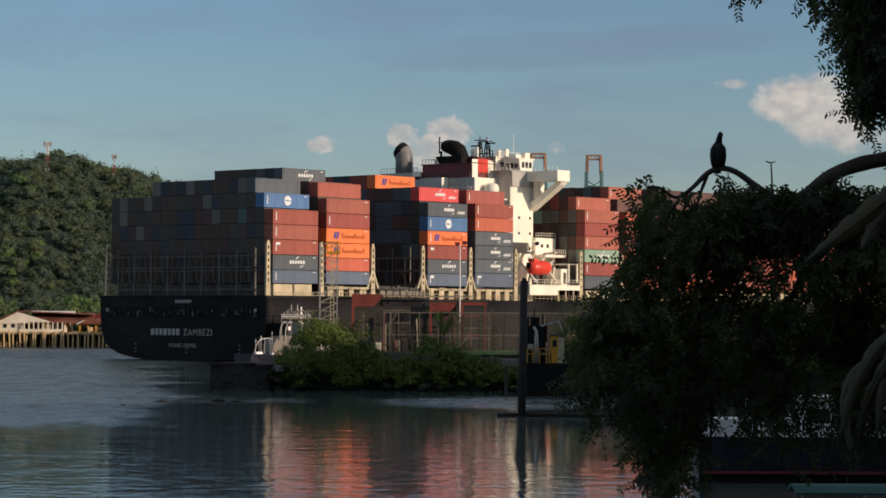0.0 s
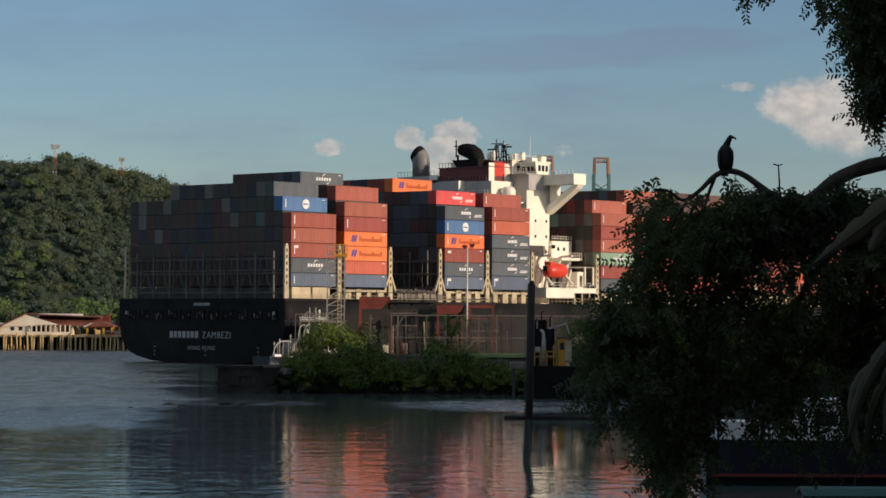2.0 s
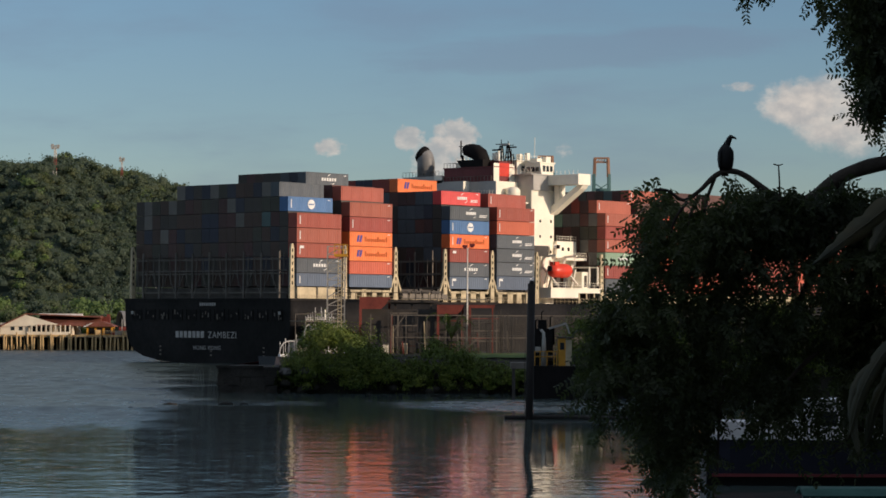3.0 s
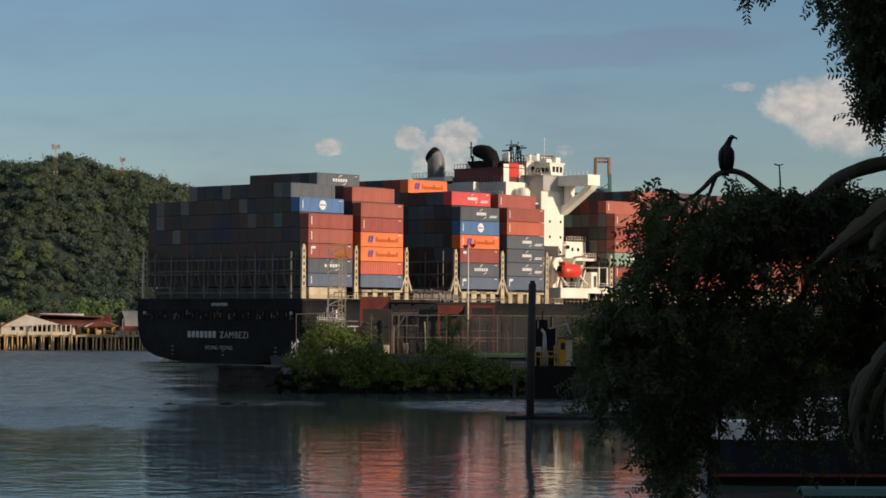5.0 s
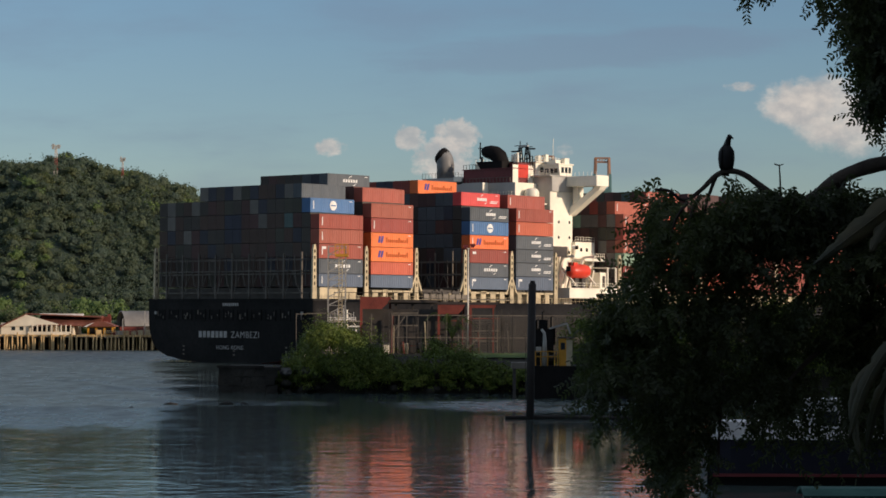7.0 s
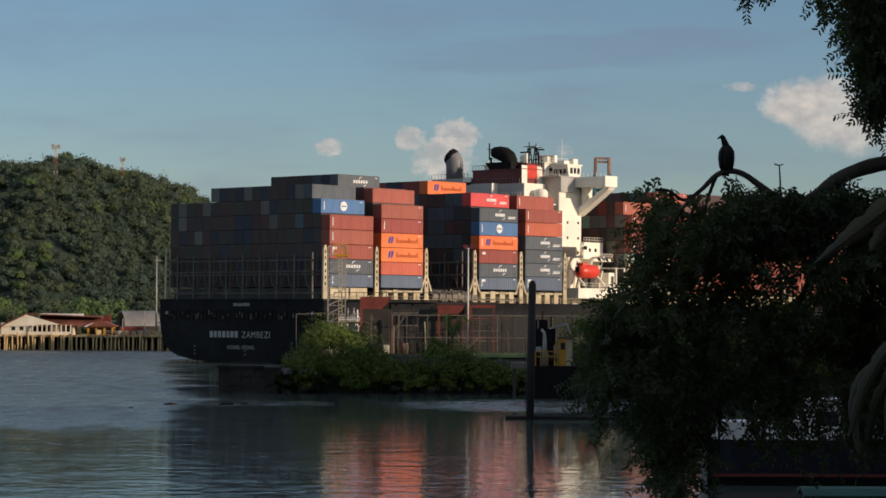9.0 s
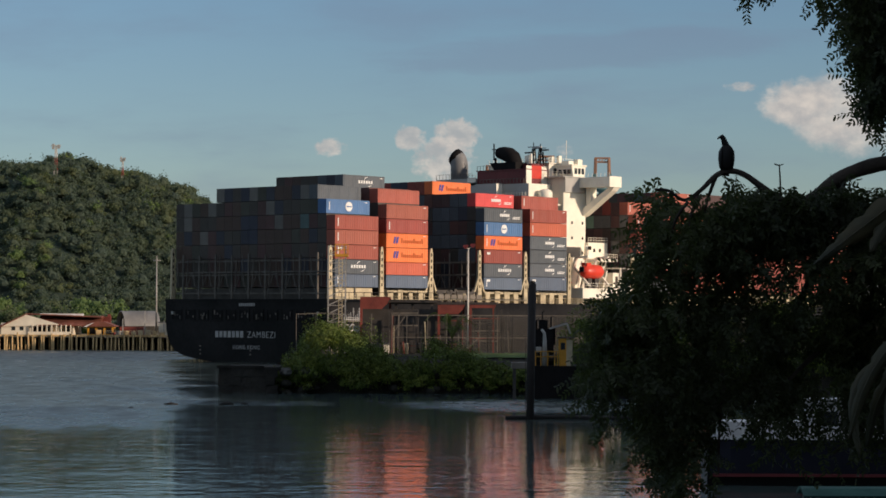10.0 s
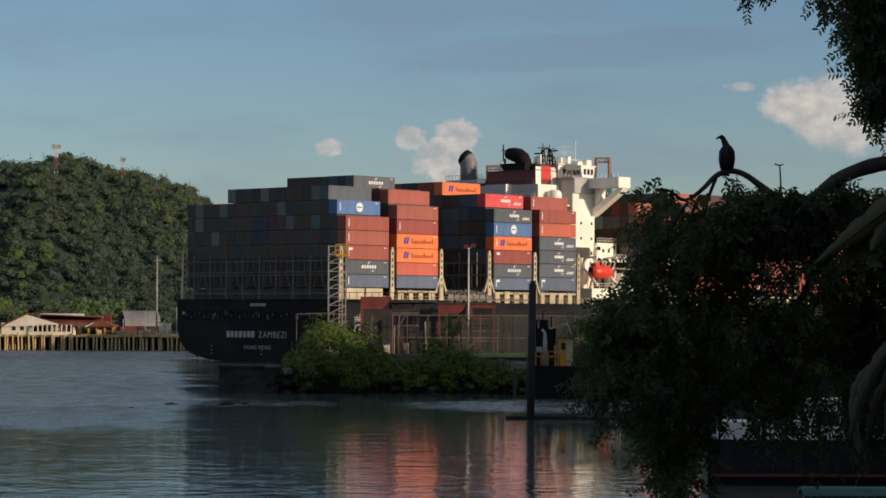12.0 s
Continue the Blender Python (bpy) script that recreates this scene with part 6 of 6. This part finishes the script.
def moored_boat():
    b = thing("moored_boat", "navy-hulled fishing boat with white cabin and red waterline", "boat", (0, 140, 0))
    bm = bmesh.new()
    xs = [(14.75, 1.9, 2.72), (16.0, 2.3, 2.62), (22, 2.4, 2.55), (30, 2.3, 2.6), (33, 1.2, 3.0)]
    rings = [[bm.verts.new((x, s * w * k, z)) for s, k, z in ((-1, 1, top), (-1, 0.92, 0.55), (-1, 0.8, -0.6), (1, 0.8, -0.6), (1, 0.92, 0.55), (1, 1, top))] for x, w, top in xs]
    for r0, r1 in zip(rings, rings[1:]):
        for i in range(6):
            f = bm.faces.new((r0[i], r0[(i + 1) % 6], r1[(i + 1) % 6], r1[i]))
            f.material_index = 1 if i in (1, 3) else 0
    bm.faces.new(rings[0])
    bm.faces.new(rings[-1][::-1])
    part("hull", bm, [NAVYHULL, BLACK], b, "navy blue hull")
    boxes("red_band", MAROON, b, [(15.0, 31, -2.36, -2.2, 0.50, 0.66)], "red waterline band")
    boxes("gunwale", BOATWHITE, b, [(14.6, 31, -2.45, -2.25, 2.55, 2.75)], "white gunwale")
    cabin = boxes("cabin", BOATWHITE, b, [(20.2, 28, -1.7, 1.7, 2.5, 4.6), (15.6, 20.4, -1.5, 1.5, 2.5, 3.5)], "white cabin")
    boxes("cabin_roof", BOATWHITE, b, [(19.6, 28.6, -2.0, 2.0, 4.6, 4.75)])
    boxes("window", GLASSDARK, cabin, [(20.8 + i * 1.7, 22.0 + i * 1.7, -1.74, -1.68, 3.3, 4.1) for i in range(4)])
    for x in (15.8, 17.4, 19.0):
        beams("post", BOATWHITE, b, [((x, -1.6, 2.6), (x, -1.6, 4.7), 0.09)])
    c = thing("canopy_boat", "small launch with a dull teal cloth canopy", "boat", (0, 107, 0))
    bm = bmesh.new()
    rings = [[bm.verts.new((x, s * w, z)) for s, z in ((-1, 0.7), (-0.8, -0.3), (0.8, -0.3), (1, 0.7))] for x, w in ((15.0, 0.7), (17, 1.1), (21, 1.1), (23, 0.4))]
    for r0, r1 in zip(rings, rings[1:]):
        for i in range(4):
            bm.faces.new((r0[i], r0[(i + 1) % 4], r1[(i + 1) % 4], r1[i]))
    bm.faces.new(rings[0])
    bm.faces.new(rings[-1][::-1])
    part("hull", bm, NAVYHULL, c)
    shaped("canopy", CANOPY, c, lambda bm: prism(bm, [(-1.2, 1.72), (-0.6, 1.98), (0, 2.05), (0.6, 1.98), (1.2, 1.72), (1.15, 1.64), (0, 1.95), (-1.15, 1.64)], 0, 15.4, 21.5), "teal cloth canopy")
    for x in (15.7, 18.4, 21.2):
        for y in (-1.1, 1.1):
            beams("canopy_post", GALV, c, [((x, y, 0.6), (x, y, 1.75), 0.05)])


moored_boat()


def foam_lines():
    rng = random.Random(12)
    f = bmesh.new()
    for (ax, ay), (bx, by), n in (((-8.4, 274), (-0.2, 253), 12), ((-0.2, 253), (6.6, 231), 10), ((-19, 268), (-15.5, 262), 4)):
        for k in range(n):
            t = (k + rng.random()) / n
            x, y = ax + (bx - ax) * t, ay + (by - ay) * t + rng.uniform(-0.4, 0.4)
            w, h = rng.uniform(0.1, 0.45), rng.uniform(0.06, 0.2)
            box(f, x - w, x + w, y - h, y + h, -0.05, 0.03)
    tagged(part("foam", f, STONE), "thin broken line of pale foam on the water", "foam", kind="stuff")


foam_lines()

# ---- the near tree, its bird and the broad leaves beside it ----
TREE_Y = 45.0
tree = thing("tree", "shady spreading tree with drooping feathery leaves over the bank", "tree", (10.6, TREE_Y, 2.0))
TB = Vector((10.6, TREE_Y, 2.0))


def limb(pts, radii, name="limb"):
    bm = bmesh.new()
    tube(bm, [Vector(p) - TB for p in pts], radii, 10)
    return part(name, bm, BARK, tree)


def curved_limb(pts, r0, r1, name="limb"):
    p = smooth_path(pts)
    rs = [r0 + (r1 - r0) * i / (len(p) - 1) for i in range(len(p))]
    rs = [r * (1 + 0.12 * noise.noise(q * 3)) for r, q in zip(rs, p)]
    return limb(p, rs, name)


def make_tree():
    y = TREE_Y
    curved_limb([(10.9, y, 1.5), (10.7, y, 5.0), (10.5, y, 8.5), (10.2, y, 11.5), (9.8, y, 15)], 0.42, 0.2, "trunk")
    curved_limb([(10.4, y, 10.6), (8.9, y - 0.1, 12.0), (8.0, y - 0.2, 12.03), (7.2, y - 0.3, 11.78), (6.7, y - 0.35, 11.42), (6.3, y - 0.4, 11.2)], 0.17, 0.095)
    curved_limb([(6.5, y - 0.38, 11.3), (6.1, y - 0.4, 11.34), (5.75, y - 0.4, 11.56), (5.42, y - 0.4, 11.79), (5.15, y - 0.4, 11.86), (4.9, y - 0.4, 11.77), (4.62, y - 0.4, 11.5), (4.34, y - 0.4, 11.33), (4.05, y - 0.4, 11.5), (3.8, y - 0.4, 11.52)], 0.075, 0.022)
    for pts, r0, r1 in [([(4.9, y - 0.4, 11.75), (4.75, y - 0.3, 11.3), (4.7, y - 0.3, 10.9)], 0.035, 0.02), ([(4.4, y - 0.4, 11.3), (4.2, y - 0.3, 11.0), (4.1, y - 0.2, 10.6)], 0.035, 0.015),
                        ([(4.62, y - 0.4, 11.42), (4.45, y - 0.4, 11.0), (4.5, y - 0.4, 10.5)], 0.04, 0.02), ([(6.5, y - 0.35, 11.4), (6.0, y, 10.6), (5.0, y + 0.3, 9.6), (3.8, y + 0.2, 8.6)], 0.09, 0.03),
                        ([(7.2, y - 0.3, 11.8), (7.0, y + 0.4, 10.6), (6.4, y + 0.7, 9.2), (5.6, y + 0.6, 7.6)], 0.09, 0.03), ([(10.4, y, 8.2), (8.6, y + 0.3, 9.2), (7.2, y, 8.9), (6.0, y - 0.3, 7.9)], 0.12, 0.03),
                        ([(10.5, y, 7.4), (9, y - 0.4, 8.2), (7.8, y - 0.5, 7.6), (7.0, y - 0.5, 6.8)], 0.1, 0.03), ([(10.1, y, 12), (9.2, y + 0.4, 14.2), (7.6, y + 0.4, 15.6), (6.0, y + 0.2, 15.9), (5.4, y, 15.4)], 0.13, 0.02),
                        ([(9.8, y, 14.6), (8.6, y - 0.4, 15.9), (7.8, y - 0.4, 15.5), (7.4, y - 0.4, 14.6)], 0.1, 0.02), ([(6.05, y - 0.4, 11.3), (6.06, y - 0.4, 11.6), (6.04, y - 0.4, 11.98)], 0.022, 0.012), ([(5.95, y - 0.4, 11.99), (6.04, y - 0.4, 11.965), (6.12, y - 0.4, 11.99)], 0.014, 0.008),
                        ([(5.0, y, 6.4), (5.02, y, 7.2), (5.1, y, 8.0)], 0.02, 0.03), ([(9.9, y, 9.8), (8.6, y + 0.5, 10.3), (7.6, y + 0.5, 10.2)], 0.07, 0.02)]:
        curved_limb(pts, r0, r1)


make_tree()


def hang_leaves(rng, spots, n_leaves, leaflet=(0.125, 0.044), pairs=8):
    """Feather leaves: a rachis from each spot with drooping pairs of leaflets; returns leaflet shapes."""
    out = []
    for (c, size), n in zip(spots, n_leaves):
        base = np.asarray(c) + np.clip(rng.normal(size=(n, 3)), -1.7, 1.7) * np.asarray(size) * 0.5
        way = rng.normal(size=(n, 3)) * 0.8
        way[:, 2] = way[:, 2] * 0.6 - 1.05
        way /= np.linalg.norm(way, axis=1)[:, None]
        side = np.cross(way, rng.normal(size=(n, 3)))
        side /= np.linalg.norm(side, axis=1)[:, None]
        for k in range(pairs):
            for s in (-1, 1):
                root = base + way * (0.07 * k)
                d = way * 0.45 + side * s + np.array((0, 0, -0.35)) + rng.normal(size=(n, 3)) * 0.18
                d /= np.linalg.norm(d, axis=1)[:, None]
                w = np.cross(d, np.cross(way, side) + rng.normal(size=(n, 3)) * 0.4)
                w /= np.linalg.norm(w, axis=1)[:, None] + 1e-9
                ln = leaflet[0] * rng.uniform(0.7, 1.2, (n, 1))
                wd = leaflet[1] * rng.uniform(0.8, 1.2, (n, 1))
                out.append(np.stack([root + d * ln * a + w * wd * b for a, b in ((0, 0), (0.3, 0.45), (0.7, 0.45), (1, 0), (0.7, -0.45), (0.3, -0.45))], axis=1))
    return np.concatenate(out)


def make_crown():
    rng = np.random.default_rng(21)
    y = TREE_Y
    spots, count = [], []

    def add(x, z, sx, sz, n, dy=0.0, sy=1.2):
        spots.append(((x, y + dy, z), (sx, sy, sz)))
        count.append(n)
    # lower mass: drooping tufts spread inside the crown's uneven outline
    edge = [(3.85, 11.6), (3.62, 11.1), (3.62, 10.2), (3.3, 9.8), (2.8, 9.2), (2.55, 7.95), (2.75, 7.95), (3.05, 8.35), (3.55, 7.6), (3.75, 6.3), (4.1, 6.0), (4.6, 6.2), (4.8, 7.2), (5.4, 7.4), (6.2, 7.35),
            (7.0, 7.3), (8.6, 7.1), (9.2, 9.0), (9.0, 11.0), (7.9, 11.3), (7.0, 11.45), (6.5, 11.1), (6.1, 11.5), (5.6, 11.4), (5.1, 11.45), (4.7, 11.1), (4.3, 11.2), (4.0, 11.7)]

    def inside(px, pz):
        hit = False
        for (ax, az), (bx, bz) in zip(edge, edge[1:] + edge[:1]):
            if (az > pz) != (bz > pz) and px < (bx - ax) * (pz - az) / (bz - az) + ax:
                hit = not hit
        return hit
    while len(spots) < 400:
        px, pz = rng.uniform(2.4, 9.2), rng.uniform(6.2, 11.7)
        if not inside(px, pz):
            continue
        dy = rng.uniform(-1.2, 1.2)
        if px > 4.7 and noise.noise((px * 1.25, dy * 0.5, pz * 1.25)) < -0.24:
            continue
        n = 12
        if pz > 10.9:
            n = 11
        elif pz < 7.9 and px > 4.5:
            n = 3
        if 3.9 < px < 6.35 and 9.1 < pz < 10.55:
            n = min(n, 6)
        if (5.7 < px < 6.15 and 9.55 < pz < 10.45) or (4.45 < px < 4.75 and 9.8 < pz < 10.2):
            n = 3
        if 6.5 < px < 7.5 and 7.3 < pz < 8.4:
            n = 3
        add(px, pz + 0.12, 0.24, 0.3, n, dy, 0.45)
    # strings of leaves trailing below the mass
    for k in range(46):
        px = rng.uniform(2.55, 8.2)
        low = 8.0 if px < 3.6 else 6.7 if px < 4.4 else 7.5
        add(px, low + rng.uniform(-0.35, 0.5), 0.10, 0.75, 7, rng.uniform(-0.8, 0.8), 0.12)
    for k in range(26):
        z = rng.uniform(8.4, 11.2)
        add(float(np.interp(z, (8.4, 9.4, 10.0, 11.2), (2.8, 3.1, 3.45, 3.75))) + rng.uniform(0, 0.25), z, 0.2, 0.45, 6, rng.uniform(-0.8, 0.8), 0.2)
    # tufts heaped over the low bend of the limb, and sprays along the thick limb's underside
    for k in range(95):
        px = rng.uniform(4.5, 6.8)
        add(px, float(np.interp(px, (4.5, 5.3, 5.7, 6.2, 6.8), (11.02, 11.22, 11.45, 11.48, 11.30))) - rng.uniform(0.0, 0.7), 0.2, 0.16, 11, rng.uniform(-1.1, 0.0), 0.3)
    for k in range(16):
        px = rng.uniform(6.7, 8.1)
        add(px, 11.55 - rng.uniform(0.0, 0.5), 0.22, 0.16, 7, rng.uniform(-0.6, 0.4), 0.3)
    # hanging curtain at the top
    for x, z, sx, sz, n in [(7.55, 14.98, 0.46, 0.5, 120), (8.05, 14.95, 0.6, 0.6, 190), (7.42, 14.4, 0.22, 0.4, 45), (7.82, 14.2, 0.36, 0.5, 130), (8.4, 14.1, 0.5, 0.6, 180), (7.6, 13.7, 0.16, 0.4, 40),
                            (7.92, 13.5, 0.28, 0.45, 95), (8.4, 13.5, 0.4, 0.4, 90), (7.66, 13.15, 0.1, 0.3, 20), (7.9, 13.15, 0.12, 0.35, 24), (6.78, 15.05, 0.12, 0.25, 12), (5.55, 15.25, 0.12, 0.2, 18),
                            (5.65, 15.6, 0.2, 0.3, 18), (7.3, 15.7, 0.5, 0.3, 30), (9.0, 14.3, 0.6, 0.9, 200), (8.8, 12.4, 0.2, 0.3, 12)]:
        add(x, z, sx, sz, n, -0.3, 0.7)
    # the crown goes on beyond the view
    for x, z, sx, sz, n in [(10.5, 10, 2, 3, 500), (12.5, 10, 2.2, 3, 420), (11, 14, 3, 2, 500), (14, 12.5, 2, 2.5, 300), (10.5, 17, 3.5, 1.8, 500), (13.5, 16, 2.5, 2, 300)]:
        add(x, z, sx, sz, n, 1.6, 2.4)
    q = hang_leaves(rng, spots, count) - np.array(TB)
    ob = new("crown", quads("crown", q, TREELEAF, 6))
    ob.parent = tree
    tagged(ob, "dark green drooping feathery leaves")


make_crown()


def make_plantain():
    y = 40.0
    pl = thing("plantain", "tall plantain with broad torn grey-green leaves", "plant", (8.8, y, 2.0))
    o = Vector((8.8, y, 2.0))
    bm = bmesh.new()
    tube(bm, [(0, 0, -0.2), (0.05, 0, 2.5), (-0.1, 0, 4.5)], [0.22, 0.18, 0.1], 12)
    part("stem", bm, BIGLEAF, pl)
    leaves = [[(8.4, 11.85), (7.6, 11.3), (6.8, 10.7), (5.97, 10.08)], [(7.9, 9.2), (7.2, 8.75), (6.75, 8.1), (6.5, 7.3)], [(8.0, 8.9), (7.4, 8.6), (7.0, 7.9), (6.85, 7.15)], [(8.3, 11.6), (7.7, 11.25), (7.2, 10.75), (6.9, 10.3)],
              [(8.6, 6.4), (8.0, 8.9), (7.3, 8.3), (7.08, 7.3)], [(8.7, 6.5), (8.5, 9.6), (7.9, 11.2)], [(8.7, 6.4), (9.5, 9.0), (10.5, 9.6), (11.3, 8.6)], [(7.8, 8.7), (7.0, 8.45), (6.62, 7.85), (6.68, 7.0)]]
    for k, line in enumerate(leaves):
        p = smooth_path([(x, y + 0.25 * math.sin(k * 2 + i), z) for i, (x, z) in enumerate(line)], 8)
        bm = bmesh.new()
        rows = []
        rnd = random.Random(k)
        for i, q in enumerate(p):
            t = i / (len(p) - 1)
            w = 0.25 * (math.sin(math.pi * min(1, t * 0.93 + 0.06)) ** (0.9 if k == 0 else 0.6)) * (0.5 if k in (1, 2, 4, 7) else 0.85 if k == 0 else 0.75)
            d = (p[min(i + 1, len(p) - 1)] - p[max(i - 1, 0)]).normalized()
            s = d.cross(Vector((0.2, -1, 0.3))).normalized()
            tilt = Vector((0, 1, 0)) * 0.35
            rows.append([bm.verts.new(q - o + (s * e + tilt * abs(e)) * w * (1 - (0.45 * rnd.random() if rnd.random() < 0.5 else 0))) for e in (-1, -0.5, 0, 0.5, 1)])
        for r0, r1 in zip(rows, rows[1:]):
            for a, b, c, d2 in zip(r0, r0[1:], r1[1:], r1):
                f = bm.faces.new((a, b, c, d2))
                f.smooth = True
        lf = part("leaf", bm, BIGLEAF, pl)
        md = lf.modifiers.new("thick", "SOLIDIFY")
        md.thickness = 0.006
        bm = bmesh.new()
        tube(bm, [q - o - Vector((0, 0.01, 0)) for q in p], [0.03 * (1 - 0.8 * i / len(p)) for i in range(len(p))], 6)
        part("midrib", bm, BIGLEAF, lf)


make_plantain()

# ---- the vulture on the arching branch ----
BIRD = Vector((5.09, TREE_Y - 0.4, 11.87))
vulture = thing("vulture", "black vulture perched upright on an arching branch", "bird", BIRD)


def lathe(bm, prof, n=16, sx=1.0, sy=1.0):
    """Round body from (z, radius, x shift) rings."""
    rings = []
    for z, r, dx in prof:
        rings.append([bm.verts.new((dx + r * sx * math.cos(a), r * sy * math.sin(a), z)) for a in (2 * math.pi * k / n for k in range(n))])
    for r0, r1 in zip(rings, rings[1:]):
        for k in range(n):
            f = bm.faces.new((r0[k], r0[(k + 1) % n], r1[(k + 1) % n], r1[k]))
            f.smooth = True
    bm.faces.new(rings[0][::-1])
    bm.faces.new(rings[-1])


def make_bird():
    shaped("body", FEATHER, vulture, lambda bm: lathe(bm, [(0.0, 0.055, 0), (0.04, 0.095, 0), (0.12, 0.125, 0), (0.24, 0.135, 0), (0.34, 0.125, 0), (0.41, 0.10, 0), (0.455, 0.06, 0), (0.475, 0.03, 0)], 18, 1.0, 1.15), "black feathered body")
    for s in (-1, 1):
        shaped("wing", FEATHER, vulture, lambda bm: lathe(bm, [(-0.01, 0.012, s * 0.085), (0.06, 0.035, s * 0.10), (0.2, 0.05, s * 0.108), (0.34, 0.05, s * 0.10), (0.41, 0.03, s * 0.075), (0.43, 0.01, s * 0.06)], 12, 0.8, 2.6), "folded black wing")
        beams("leg", FEATHER, vulture, [((s * 0.045, 0, -0.02), (s * 0.05, 0, 0.06), 0.025)])
    shaped("tail", FEATHER, vulture, lambda bm: prism(bm, [(-0.05, 0.12), (0.05, 0.12), (0.06, -0.10), (-0.06, -0.10)], 1, 0.06, 0.09), "short black tail")
    head = shaped("head", FEATHER, vulture, lambda bm: (tube(bm, [(0, 0, -0.05), (0.02, 0, 0.04), (0.05, 0, 0.11), (0.075, 0, 0.16), (0.10, 0, 0.185), (0.13, 0, 0.18)], [0.085, 0.066, 0.052, 0.047, 0.047, 0.028], 14),
                                                        tube(bm, [(0.12, 0, 0.183), (0.165, 0, 0.168), (0.19, 0, 0.15), (0.193, 0, 0.13)], [0.024, 0.019, 0.013, 0.004], 8)), "bald black head on a feathered neck")
    head.location = (0, 0, 0.415)
    return head


bird_head = make_bird()

# ---- what moves ----
SHIP_AT, SHIP_TURN, SPEED, SWING, PIVOT = Vector((-48.23, 489.9, 0.0)), 47.983, 1.6465, -0.0600, 150.0


def ship_pose(t):
    """The ship goes ahead along its heading and swings slowly about a point amidships."""
    a = radians(SWING * t)
    ahead, over = PIVOT + SPEED * t - PIVOT * math.cos(a), -PIVOT * math.sin(a)
    h = radians(SHIP_TURN)
    at = SHIP_AT + Vector((ahead * math.cos(h) - over * math.sin(h), ahead * math.sin(h) + over * math.cos(h), 0))
    return pose(at.x, at.y, at.z, 0, 0, SHIP_TURN + SWING * t)


def motions():
    times = [0, 1, 2, 3, 4, 5, 6, 7, 8, 9, 10, 11, 12]
    walk(ship, [(t, ship_pose(t)) for t in times])
    walk(tug, [(t, ship_pose(t)) for t in times])
    turns = [(0, -72), (0.5, -70), (1.0, -55), (1.5, -25), (2.5, -20), (5.0, -15), (6.6, -12), (7.0, -60), (7.2, -85), (7.6, -120), (8.8, -150), (9.6, -140), (10.5, -172), (11.2, -180), (12, -170)]
    walk(bird_head, [(t, pose(0, 0, 0.415, 0, 0, a)) for t, a in turns])
    walk(water, [(0, pose(0, 0, 0)), (6, pose(0.9, -0.5, 0)), (12, pose(1.8, -1.0, 0))])


motions()
